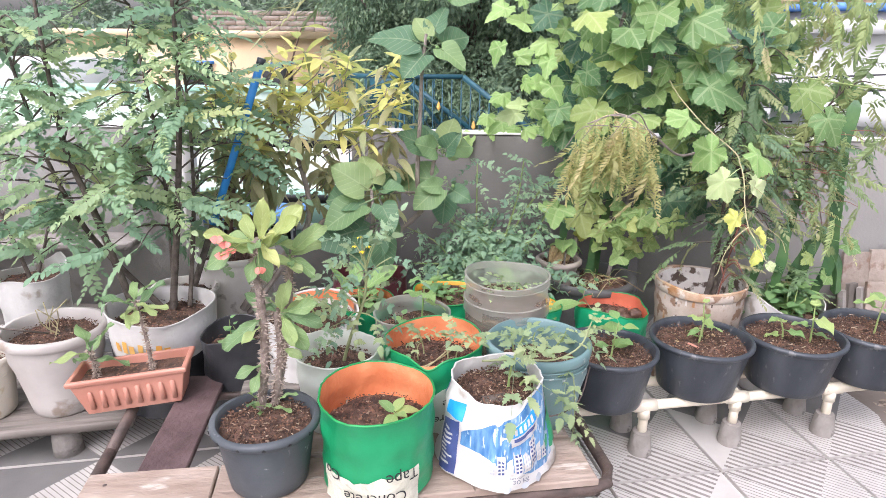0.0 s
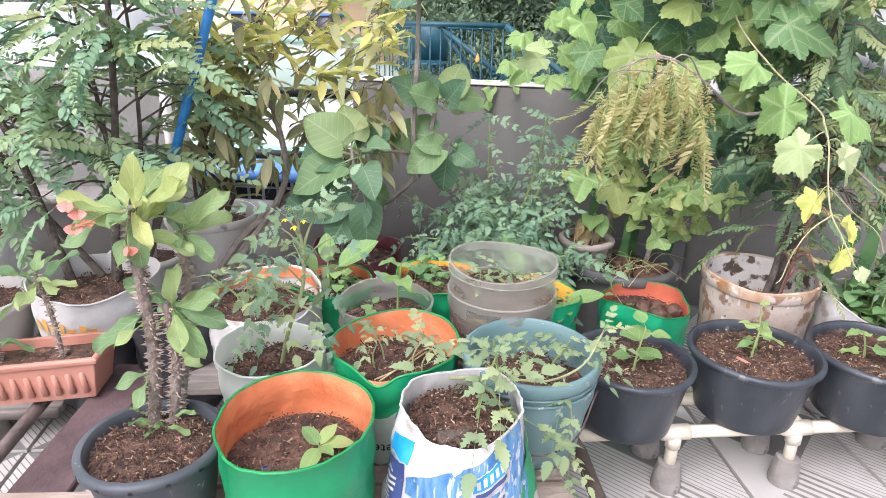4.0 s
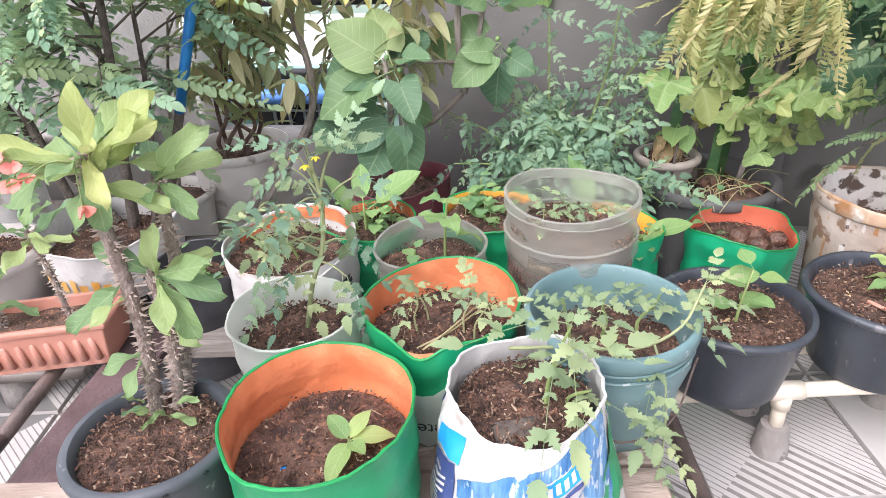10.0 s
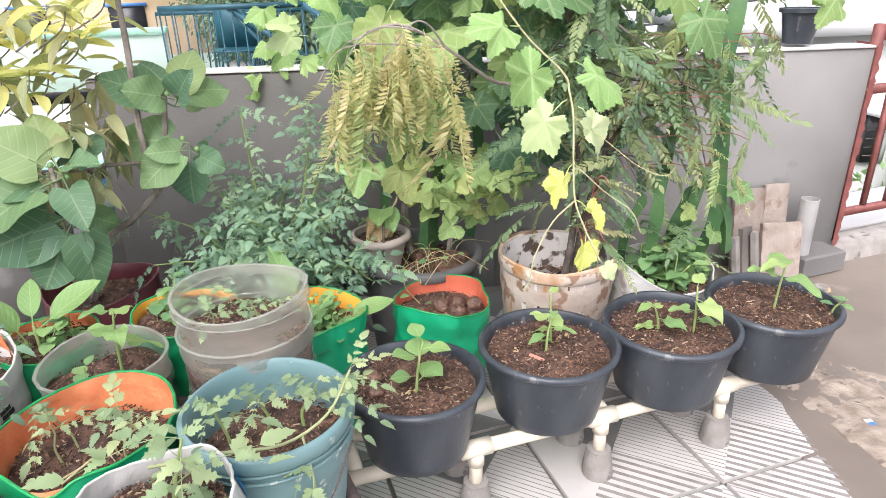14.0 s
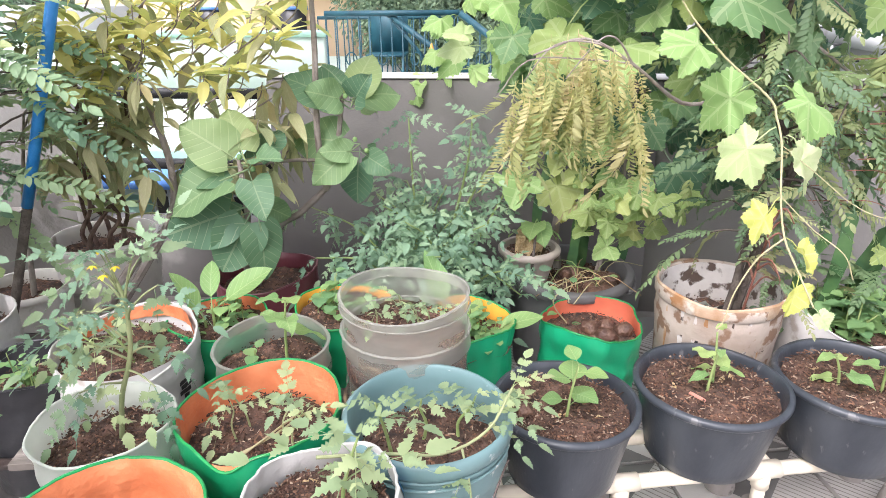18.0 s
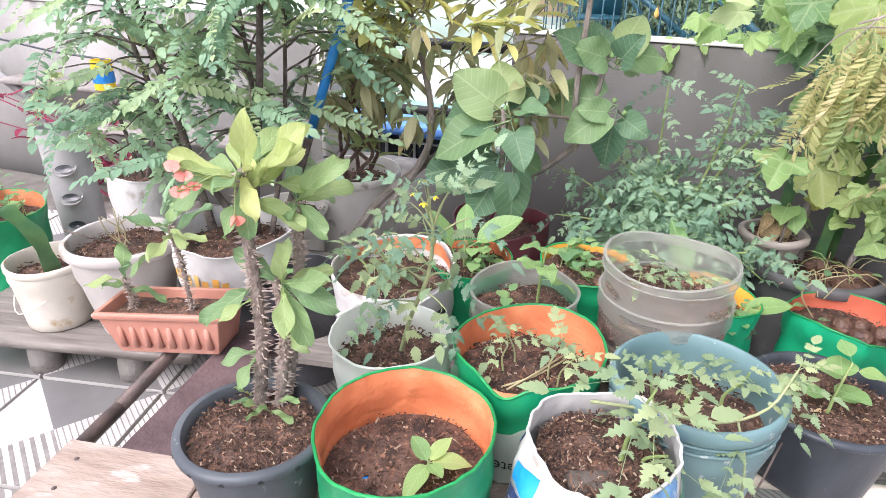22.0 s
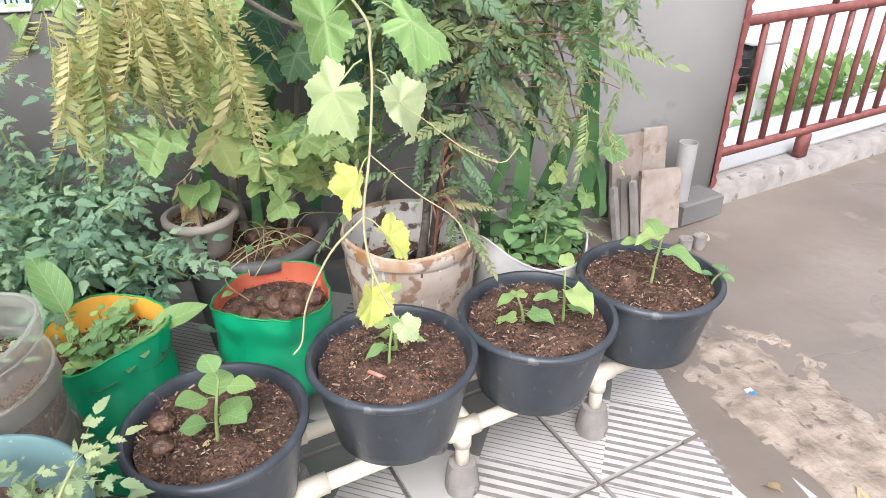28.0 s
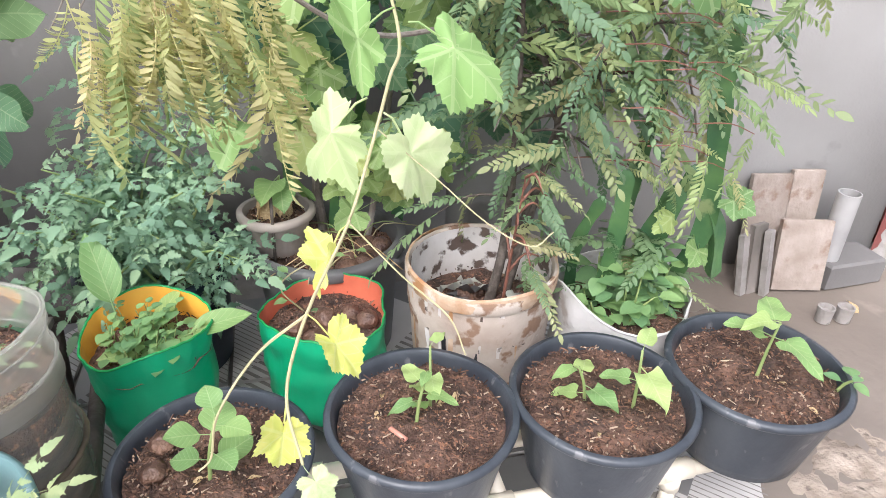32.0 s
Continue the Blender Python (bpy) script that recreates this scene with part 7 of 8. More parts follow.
# Each hub carries leaves to their tips: across, forward, up.
HUBS = [((0.036, -0.2, 0.765), ((-0.125, -0.3, 0.70), (-0.1, -0.22, 0.875), (0.0, -0.16, 0.9), (0.16, -0.24, 0.8), (0.128, -0.33, 0.68), (-0.04, -0.1, 0.86), (0.1, -0.12, 0.88), (-0.16, -0.2, 0.74))),
        ((0.044, -0.2, 0.66), ((-0.164, -0.3, 0.6), (0.125, -0.3, 0.517), (-0.07, -0.28, 0.61), (-0.01, -0.3, 0.5), (0.15, -0.16, 0.6))),
        ((0.262, 0.0, 0.88), ((0.115, -0.06, 0.985), (0.21, 0.06, 1.02), (0.315, 0.04, 1.02), (0.345, -0.08, 0.97), (0.415, 0.05, 0.93), (0.2, -0.1, 0.93), (0.35, 0.1, 0.86))),
        ((0.285, -0.02, 0.77), ((0.39, -0.08, 0.71), (0.165, -0.1, 0.685), (0.28, -0.06, 0.61), (0.1, -0.04, 0.815), (0.215, -0.1, 0.775), (0.36, 0.06, 0.68))),
        ((0.22, -0.04, 1.265), ((0.075, -0.1, 1.35), (0.13, -0.14, 1.15), (0.372, -0.12, 1.215), (0.272, 0.0, 1.42), (0.39, -0.02, 1.31), (0.18, -0.02, 1.37), (0.3, 0.06, 1.35))),
        ((0.26, -0.02, 1.42), ((0.42, -0.05, 1.43), (0.16, -0.02, 1.5), (0.28, 0.05, 1.55)))]
for hub, tips in HUBS:
    h = Vector(hub) + Vector((0.02, 0, 0))
    for t in tips:
        d = Vector(t) - h
        leaf_to("fig", bagU, h + Vector((0, 0, R.uniform(-0.02, 0.01))), h + d * R.uniform(0.85, 1.0), (d.x * 0.7 + R.uniform(-0.5, 0.5), -0.75, 0.6 + R.uniform(-0.4, 0.4)), "fig_leaf")
    for k in range(2):
        part("fruit", FIGLET, bagU, "small round green fig", pose(h.x + 0.03 * k - 0.01, h.y - 0.02, h.z + 0.02 - 0.03 * k))
stem_part(bagU, [(-0.5, -0.05, 0.25), (-0.38, -0.03, 0.42), (-0.2, 0.0, 0.58), (-0.1, 0.0, 0.66)], (0.016, 0.01), "pale_bark", "trunk", 6)

# ---- grey bucket with the yellowing shrub ----
potT = round_pot("bucket_shrub", "chalky grey bucket with a many-stemmed yellowing shrub", -0.859, 2.577, 0.08, 0.352, 0.135, 0.157, "grey_bucket", 55, 0.007, 0.03, 0.84, n=40, bands=((0.8, 0.004),))
box_part(thing("brick_stack", "rough bricks under the grey bucket", "brick", (-0.86, 2.58, 0)), "brick", "brick", -0.13, 0.13, -0.12, 0.12, 0.0, 0.08)
q = random.Random(9)
for i in range(7):
    a = i * 0.9
    b = Vector((0.035 * math.cos(a), 0.035 * math.sin(a), 0.28))
    lean = Vector((q.uniform(-0.1, 0.34), q.uniform(-0.25, 0.12), q.uniform(0.55, 1.0)))
    s, path = stem_part(potT, [b, b + Vector((0.03 * math.cos(a), 0.02 * math.sin(a), 0.08)), b + Vector((lean.x * 0.3 + q.uniform(-0.05, 0.05), lean.y * 0.2, lean.z * 0.3)), b + Vector((lean.x * 0.4 + q.uniform(-0.05, 0.06), lean.y * 0.4, lean.z * 0.55)), b + lean * 0.78, b + lean], (0.0085, 0.0028), "brown_twig", "stem", 5)
    for k in range(15):
        p = path[min(len(path) - 1, int(len(path) * (0.3 + 0.7 * k / 14)))]
        leaf("narrow" if p.z < 0.8 else "yellow", s, p, around(k * 2.4 + i, q.uniform(0.1, 1.1)), q.uniform(0.09, 0.14), roll=q.uniform(-0.4, 0.4))
for k in range(92):  # whorls of yellowing leaves above, drooping olive ones below
    c0 = Vector((q.uniform(0.04, 0.72), q.uniform(-0.3, 0.06), q.uniform(0.62, 1.16)))
    if c0.x < 0.25 and c0.z > 1.0:
        c0.z -= 0.12
    s, path = stem_part(potT, [(c0.x * 0.88 - 0.02, c0.y * 0.9, c0.z - 0.1), (c0.x * 0.97, c0.y, c0.z - 0.05), c0], (0.0024, 0.0015), "pale_bark", "branch", 4)
    top = c0.z > 0.78 + 0.14 * q.random()
    for j in range(8):
        leaf("yellow" if top and q.random() < 0.75 else "olive", s, c0 - Vector((0, 0, 0.012 * j * q.random())), around(j * 0.8 + k, q.uniform(-0.5, 0.8) if top else q.uniform(-1.2, 0.2)), q.uniform(0.075, 0.115), roll=q.uniform(-0.4, 0.4))
sT, pT = stem_part(potT, [(0.1, -0.2, 0.15), (0.32, -0.2, 0.46), (0.36, -0.2, 0.6), (0.33, -0.18, 0.75), (0.27, -0.18, 0.95)], (0.013, 0.008), "pale_bark", "leaning_branch", 6)

pole = thing("blue_tipped_pole", "leaning bamboo pole wrapped in blue tape at the top", "pole", (-1.04, 2.2, 0.0))
pipe_round(pole, "bamboo", [(0.0, 0, 0.0), (0.12, 0, 0.35), (0.24, 0, 0.66)], 0.012, "bark")
pipe_round(pole, "blue_wrap", [(0.235, 0, 0.65), (0.295, 0, 0.804), (0.367, 0, 0.994), (0.44, 0, 1.19)], 0.0135, "blue_tape", "bright blue tape wrap")
pipe_round(pole, "dark_tip", [(0.44, 0, 1.19), (0.449, 0, 1.215)], 0.0145, "black_plastic", "dark end cap")

# ---- gooseberry tree in the printed white bag ----
bagY = grow_bag("gooseberry_planter", "white printed bag over black plastic with a star gooseberry tree", -0.905, 1.945, 0.12, 0.334, 0.165, "white_sack", 58, 0.82, [(radians(300), 0.01, 0.5)], 0.008, "white_sack", 90, 0.15)
SY = SKIN[bagY]
wrap_patch("black_lower_skin", SY, radians(150), radians(390), 0.004, 0.2, "black_poly", bagY, "black plastic round the lower half", 0.012, seed=9, n=40)
for k, a in enumerate((236, 246, 254, 265, 274, 284, 292)):
    wrap_patch("printed_bar", SY, radians(a), radians(a + 6), 0.232, 0.262 + 0.01 * (k % 2), "print_orange", bagY, "faded orange printed bar", 0.002, seed=k, n=3)
tree(bagY, [[(0.0, 0.08, 0.28), (0.05, 0.1, 0.65), (0.085, 0.1, 0.93), (0.1, 0.1, 1.17), (0.1, 0.1, 1.5)],
            [(-0.12, 0.06, 0.28), (-0.23, 0.1, 0.62), (-0.285, 0.1, 0.8), (-0.3, 0.1, 1.0), (-0.31, 0.1, 1.4)],
            [(-0.05, 0.1, 0.28), (-0.27, 0.15, 0.5), (-0.36, 0.15, 0.7), (-0.41, 0.15, 0.9), (-0.44, 0.1, 1.25)],
            [(0.0, 0.1, 0.28), (-0.01, 0.16, 0.6), (-0.02, 0.16, 0.85), (-0.05, 0.15, 1.25)],
            [(0.05, 0.1, 0.28), (0.06, 0.2, 0.6), (0.07, 0.22, 0.95), (0.06, 0.2, 1.3)]],
     "star", 22, 0.24, 3, 0.2, "bark", (0.012, 0.013, 0.011, 0.009, 0.008), 0.27, 61, (-0.2, 0.7), (-0.5, 0.4), (0, -0.1, 0))

# ---- other pots at the low boards ----
planter = thing("trough_planter", "terracotta-coloured plastic trough with two thorny cuttings", "planter", (-0.86, 1.642, 0.283), rz=10)
planter.matrix_basis = pose(-0.86, 1.642, 0.283, 0, -5, 10)


def trough(x0, x1, y0, y1, dz):
    return [(x0, y0, dz), (x1, y0, dz), (x1, y1, dz), (x0, y1, dz)]


rings = [(0.125, 0.05, 0.0), (0.15, 0.062, 0.095), (0.158, 0.068, 0.096), (0.16, 0.07, 0.106), (0.158, 0.068, 0.112), (0.146, 0.058, 0.112), (0.14, 0.054, 0.08)]
vs, fs = [], []
for x, y, z in rings:
    vs += trough(-x, x, -y, y, z)
for k in range(len(rings) - 1):
    for i in range(4):
        j = (i + 1) % 4
        fs.append((k * 4 + i, k * 4 + j, k * 4 + 4 + j, k * 4 + 4 + i))
fs.append((3, 2, 1, 0))
body = part("trough_body", make("trough_body", vs, fs, "terracotta", False), planter)
bev = body.modifiers.new("bevel", "BEVEL")
bev.width, bev.segments = 0.004, 2
for k in range(8):
    x = -0.11 + k * 0.031
    box_part(planter, "moulded_rib", "terracotta", x, x + 0.012, -0.0625, -0.052, 0.02, 0.075, "", 0.004)
vs = [(x * 0.14, y * 0.054, 0.088 + 0.006 * noise.noise((x * 4, y * 4, 2))) for x in [i / 8 - 1 for i in range(17)] for y in [j / 4 - 1 for j in range(9)]]
part("soil", make("soil", vs, [(i * 9 + j, i * 9 + 9 + j, i * 9 + 10 + j, i * 9 + j + 1) for i in range(16) for j in range(8)], "soil"), planter)
for x, h, n, size in ((-0.1, 0.09, 7, 0.1), (0.05, 0.22, 9, 0.1)):
    s, path = thorny(planter, [(x, 0, 0.08), (x + 0.005, 0, 0.08 + h * 0.5), (x - 0.002, 0, 0.08 + h)], (0.006, 0.005))
    euph_crown(s, path[-1], n, size, 0.3)

potW = round_pot("pale_pot", "pale grey ridged plastic pot with dry stalks", -1.215, 1.86, 0.131, 0.279, 0.095, 0.143, "pale_pot", 63, 0.012, 0.03, 0.85, n=110, bands=((0.72, 0.004),))
for k in range(6):
    stem_part(potW, [(R.uniform(-0.02, 0.03), R.uniform(-0.02, 0.02), 0.23), (R.uniform(-0.02, 0.03), R.uniform(-0.03, 0.02), 0.29), (R.uniform(-0.05, 0.06), R.uniform(-0.05, 0.05), 0.35)], 0.0018, "pale_stem", "dry_stalk", 4, 4)
pipe_round(potW, "dark_stick", [(-0.15, -0.05, 0.29), (-0.02, 0.0, 0.25)], 0.003, "bark")
potX = round_pot("bucket_cactus", "stained cream paint bucket with a flat cactus pad", -1.445, 1.8, 0.131, 0.2, 0.09, 0.108, "cream_bucket", 65, 0.005, 0.022, 0.75, n=30, bands=((0.85, 0.004),))
cactus(potX, [(0.0, 0.0, 0.14), (-0.03, 0.0, 0.25), (-0.1, -0.02, 0.34)], 0.028)
pipe_round(potX, "wire_handle", smooth_path([(-0.11, -0.02, 0.15), (0.0, -0.125, 0.08), (0.11, -0.02, 0.15)], 6), 0.0015, "pvc", "thin wire handle", 5)
bagZ = grow_bag("poly_bag_planter", "black poly bag with scraggly groundcover and plastic film", -0.63, 1.83, 0.14, 0.27, 0.105, "black_poly", 67, 0.8, outer="black_poly", n=30, sag=0.012)
herbs(bagZ, 0.065, 0.22, 8, 0.04, 0.08, 4)
sackAA = grow_bag("sack_planter", "folded white sack with a small shrub", -1.56, 2.32, 0.0, 0.42, 0.12, "white_sack", 69, 0.9, [(1.0, -0.03, 0.5), (4.0, 0.03, 0.5)], 0.014, "white_sack", 20)
tree(sackAA, [[(0, 0, 0.35), (-0.06, 0, 0.6), (-0.08, 0.0, 0.66)], [(0, 0, 0.35), (0.06, 0, 0.5), (0.08, 0.05, 0.64)]], "star", 4, 0.1, 2, 0.16, "bark", (0.009, 0.008), 0.3, 71, (-0.2, 0.7), (-0.6, 0.35))
bagCC = grow_bag("grow_bag", "large green grow bag with pale herb growth", -1.94, 2.0, 0.0, 0.33, 0.17, "orange_lining", 73, 0.85, n=30)
herbs(bagCC, 0.13, 0.27, 18, 0.06, 0.12, 6)
bagDD = round_pot("round_pot", "grey round pot with a slim stem behind the white bag", -1.0, 2.36, 0.1, 0.25, 0.1, 0.12, "grey_bucket", 75, 0.012, 0.02, 0.85, n=20)
tree(bagDD, [[(0.02, 0, 0.2), (0.05, 0.02, 0.5), (0.1, 0.04, 0.75)]], "star", 6, 0.12, 2, 0.2, "pale_bark", (0.009,), 0.5, 77)

tower = thing("pipe_tower", "grey PVC pipe planter with cut mouth openings", "pipe planter", (-1.91, 2.34, 0.0))
part("pipe_wall", make("pipe_wall", *lathe([(0.0, 0.0), (0.08, 0), (0.08, 0.53), (0.075, 0.53), (0.075, 0.05)], 32), "grey_pvc"), tower, "", pose(0, 0, 0, 0, -3, 0))
for z in (0.16, 0.27, 0.38):
    part("mouth", make("mouth", *lathe([(0.0, -0.002), (0.035, 0.0), (0.04, 0.012), (0.034, 0.006), (0.0, -0.006)], 16), "grey_pvc"), tower, "dark lipped mouth in the pipe", pose(0.032, -0.062, z, 25, 0, 28))
    part("mouth_hole", make("mouth_hole", *lathe([(0.0, 0.0), (0.03, 0.004)], 14), "dark_opening"), tower, "", pose(0.038, -0.071, z + 0.012, 60, 0, 28) @ Matrix.Diagonal((1, 0.5, 1, 1)))
reds = thing("red_plant", "straggling red-leaved amaranth by the wall", "plant", (-2.45, 2.82, 0.0))
for k in range(8):
    s, path = stem_part(reds, [(R.uniform(-0.2, 0.3), 0, 0.0), (R.uniform(-0.3, 0.3), R.uniform(-0.05, 0.05), 0.25), (R.uniform(-0.5, 0.5), R.uniform(-0.1, 0.1), R.uniform(0.3, 0.52))], (0.006, 0.003), "red_leaf")
    for j in range(14):
        leaf("red", s, path[min(len(path) - 1, 2 + j // 2)], around(R.uniform(0, 6), R.uniform(-0.3, 0.8)), R.uniform(0.05, 0.1))
drain = thing("drain_pipe", "slanting grey drain pipe on the wall", "pipe", (-2.6, 2.97, 0.0))
pipe_round(drain, "pipe", [(-0.75, 0, 0.72), (-0.19, -0.02, 0.41)], 0.022, "grey_pvc")
pipe_round(drain, "cable", [(-0.8, 0.0, 0.75), (0.0, -0.01, 0.66), (0.9, -0.01, 0.62)], 0.005, "black_plastic", "black cable along the wall")
shelf = thing("wall_ledge", "small cement ledge on the wall", "ledge", (-1.75, 3.0, 0.0))
box_part(shelf, "ledge", "concrete", -0.7, 0.3, -0.16, 0.04, 0.33, 0.36)
box_part(shelf, "upper_ledge", "concrete", -1.2, -0.4, -0.1, 0.04, 0.5, 0.52)
can = thing("yellow_can", "old yellow and blue printed can on the ledge", "can", (-2.3, 2.93, 0.521))
part("can_wall", make("can_wall", *lathe([(0.0, 0), (0.045, 0), (0.045, 0.025), (0.046, 0.027), (0.046, 0.045), (0.045, 0.047), (0.045, 0.13), (0.04, 0.13), (0.04, 0.05)], 22), "flower_yellow"), can)
part("blue_band", make("blue_band", *lathe([(0.0465, 0.03), (0.0475, 0.04), (0.0475, 0.07), (0.0465, 0.08)], 22), "blue_tape"), can, "blue printed band")

# ---- stone offcuts, pipe stub and gate at the other end ----
def stone(label, x, y, z, w, h, tilt, turn, mat="stone_slab"):
    root = thing("stone_slab", label, "stone slab", (x, y, z), "stone offcuts by the wall")
    vs, fs = slab(-w / 2, w / 2, -0.01, 0.01, 0, h, 0.002)
    vs = [(a + 0.008 * noise.noise((a * 20, c * 20, w)), b, c + 0.008 * noise.noise((a * 20, 7, c * 9)) * (c > h / 2)) for a, b, c in vs]
    part("slab", make("slab", vs, fs, mat, False), root, "", pose(0, 0, 0, -tilt, 0, turn))


stone("mottled stone slab leaning upright on the wall", 1.985, 2.87, 0.0, 0.13, 0.35, 8, 2)
stone("mottled stone slab beside the first one", 2.1, 2.875, 0.0, 0.1, 0.36, 8, 0)
stone("square stone offcut leaning in front", 2.085, 2.79, 0.0, 0.165, 0.235, 12, -4)
stone("narrow dark stone strip", 1.935, 2.78, 0.0, 0.05, 0.23, 9, 20, "old_board")
stone("narrow grey stone strip", 1.97, 2.765, 0.0, 0.03, 0.22, 9, 40, "concrete")
stone("narrow grey stone strip standing on edge", 1.9, 2.77, 0.0, 0.035, 0.2, 12, 30, "concrete")
stub = thing("pipe_stub", "upright grey pipe stub by the wall", "pipe", (2.2, 2.845, 0.0))
part("pipe_wall", make("pipe_wall", *lathe([(0.034, 0), (0.034, 0.315), (0.03, 0.315), (0.03, 0.1)], 22), "grey_pvc"), stub)
for x in (2.08, 2.14):
    cup = thing("clay_cup", "small weathered cement cup on the floor", "cup", (x, 2.62, 0.0), "cups by the stones")
    part("cup_wall", make("cup_wall", *lathe([(0.0, 0), (0.022, 0), (0.025, 0.05), (0.02, 0.05), (0.016, 0.035), (0, 0.033)], 14), "concrete"), cup)
hang = thing("hanging_pot", "small black pot standing on the wall", "pot", (2.13, 3.0, 0.888))
part("pot_body", make("pot_body", *lathe([(0.0, 0), (0.05, 0), (0.07, 0.11), (0.08, 0.11), (0.08, 0.125), (0.066, 0.125), (0.06, 0.08)], 24), "black_plastic"), hang)

gate = thing("railing", "red oxide steel railing with square bars", "railing", (2.425, 2.955, 0.11), rz=12)
GL, GH = 2.6, 0.58
box_part(gate, "bottom_rail", "gate_red", -0.01, GL, -0.012, 0.012, 0.075, 0.105)
box_part(gate, "top_rail", "gate_red", 0.02, GL, -0.012, 0.012, GH, GH + 0.035)
box_part(gate, "upper_rail", "gate_red", 0.02, GL, -0.012, 0.012, GH + 0.2, GH + 0.235)
box_part(gate, "end_post", "gate_red", -0.012, 0.016, -0.016, 0.016, 0.05, GH + 0.26)
for k in range(18):
    x = 0.13 + k * 0.135
    box_part(gate, "bar", "gate_red", x, x + 0.02, -0.009, 0.009, 0.106, GH - 0.001)
    if k % 4 == 3:
        box_part(gate, "bar", "gate_red", x, x + 0.02, -0.009, 0.009, GH + 0.036, GH + 0.199)
for x in (0.55, 1.7):
    box_part(gate, "stand_off", "gate_red", x, x + 0.05, -0.02, 0.02, -0.03, 0.074)
litter = thing("wrapper", "torn blue and white wrapper on the ground", "litter", (1.765, 1.91, 0.006))
vs = [(0.011 * i + 0.003 * noise.noise((i, j, 1)), 0.013 * j, 0.004 + 0.008 * abs(noise.noise((i * 1.3, j * 1.7, 4)))) for i in range(3) for j in range(3)]
part("wrapper_sheet", make("wrapper_sheet", vs, [(0, 3, 4, 1), (1, 4, 5, 2), (3, 6, 7, 4), (4, 7, 8, 5)], ["blue_tape", "white_sack"], True, None, [0, 1, 0, 1]), litter)
for x, y in ((1.78, 1.61), (2.53, 2.12), (1.62, 1.64), (2.2, 2.7), (1.9, 2.3)):
    fl = thing("fallen_leaf", "dry yellow fallen leaf on the ground", "leaf", (x, y, 0.012), "fallen leaves")
    part("blade", LM["dry"][0], fl, "", aim((0, 0, 0.004), around(R.uniform(0, 6), 0.05), (0, 0, 1), 0.06))


# ---- beyond the terrace ----
GROUND = -3.6
ground = thing("ground", "wide low ground between the houses", "ground", (0, 0, GROUND), kind="structure")
part("earth", make("earth", [(-900, -900, 0), (900, -900, 0), (900, 900, 0), (-900, 900, 0)], [(0, 1, 2, 3)], "earth"), ground)
own = thing("house_base", "plain walls of the house below the terrace", "house", (0, 0, GROUND), kind="structure")
box_part(own, "wall", "house_white", -4.5, 5.7, -4.3, 3.1, 0, -GROUND - 0.33)

house = thing("mint_house", "neighbouring mint-green house with a pale flat roof", "house", (-4.6, 4.35, GROUND))
RZ = -GROUND + 0.06
box_part(house, "wall", "mint", -5.0, 4.35, 0.0, 7.5, 0, RZ - 0.05)
box_part(house, "roof", "pale_roof", -5.05, 4.4, -0.05, 7.6, RZ - 0.048, RZ, "pale coated flat roof")
box_part(house, "front_parapet", "mint", -5.0, 4.3, -0.048, 0.06, RZ + 0.002, RZ + 0.22, "low mint parapet at the roof edge")
box_part(house, "sunshade", "blue_paint", 2.7, 3.7, -0.42, -0.052, RZ + 0.1, RZ + 0.16, "blue painted sunshade slab")
win = part("window", make("window", *slab(3.0, 3.6, -0.075, -0.052, RZ - 0.6, RZ + 0.06), "dark_opening"), house, "grilled window under the sunshade")
for k in range(7):
    box_part(win, "grille_bar", "house_white", 3.0 + k * 0.095, 3.015 + k * 0.095, -0.095, -0.08, RZ - 0.6, RZ + 0.06)
for k in range(5):
    box_part(win, "grille_bar", "house_white", 3.0, 3.6, -0.1, -0.085, RZ - 0.56 + k * 0.13, RZ - 0.548 + k * 0.13)
box_part(house, "parapet", "pale_roof", -5.0, 3.3, 3.2, 3.36, RZ, RZ + 0.62, "pale mint parapet on the roof")
box_part(house, "parapet_cap", "mint", -5.0, 3.32, 3.17, 3.39, RZ + 0.622, RZ + 0.68, "mint parapet cap")
box_part(house, "roof_room", "house_white", -3.4, -0.5, 4.6, 7.0, RZ, RZ + 0.85, "low white roof room")
box_part(house, "floor_strip", "tile_white", 3.4, 4.3, 1.5, 7.4, RZ + 0.002, RZ + 0.012, "pale tiled strip of roof floor")

# Ornamental steel railing round the neighbour's stair, with sloping handrails.
rail = thing("stair_railing", "teal steel stair railing with curled bars", "railing", (-0.75, 5.6, 0.06))
for a, b, r in (((-0.055, 0, 0.92), (0.922, 0, 0.925), 0.02), ((-0.055, 0, 0.2), (0.922, 0, 0.2), 0.012), ((0.4, 0.02, 0.92), (1.12, 0.02, 0.4), 0.022), ((0.922, 0.0, 0.925), (2.1, 0.0, 0.06), 0.024), ((0.4, 0.03, 0.92), (0.75, 0.03, 0.5), 0.014)):
    pipe_round(rail, "handrail", [a, b], r, "teal_rail")
for k in range(20):
    x = -0.05 + k * 0.08
    top = 0.9 if x < 0.92 else 0.9 - (x - 0.92) * 0.73
    pipe_round(rail, "bar", [(x, 0, 0.05), (x, 0, max(0.2, top))], 0.006, "teal_rail", "", 5)
curl = make("curl", *tube([(0.045 * math.cos(i * 0.42) * (1 - i / 30), 0, 0.06 * math.sin(i * 0.42) * (1 - i / 30)) for i in range(16)], 0.005, 5), "teal_rail")
for k in range(12):
    part("curl", curl, rail, "curled ornament", pose(0.0 + k * 0.12, 0, 0.6 if k % 2 else 0.45))
bud = make("bud", *lathe([(0, -0.035), (0.018, -0.015), (0.016, 0.005), (0.004, 0.04)], 8), "print_orange")
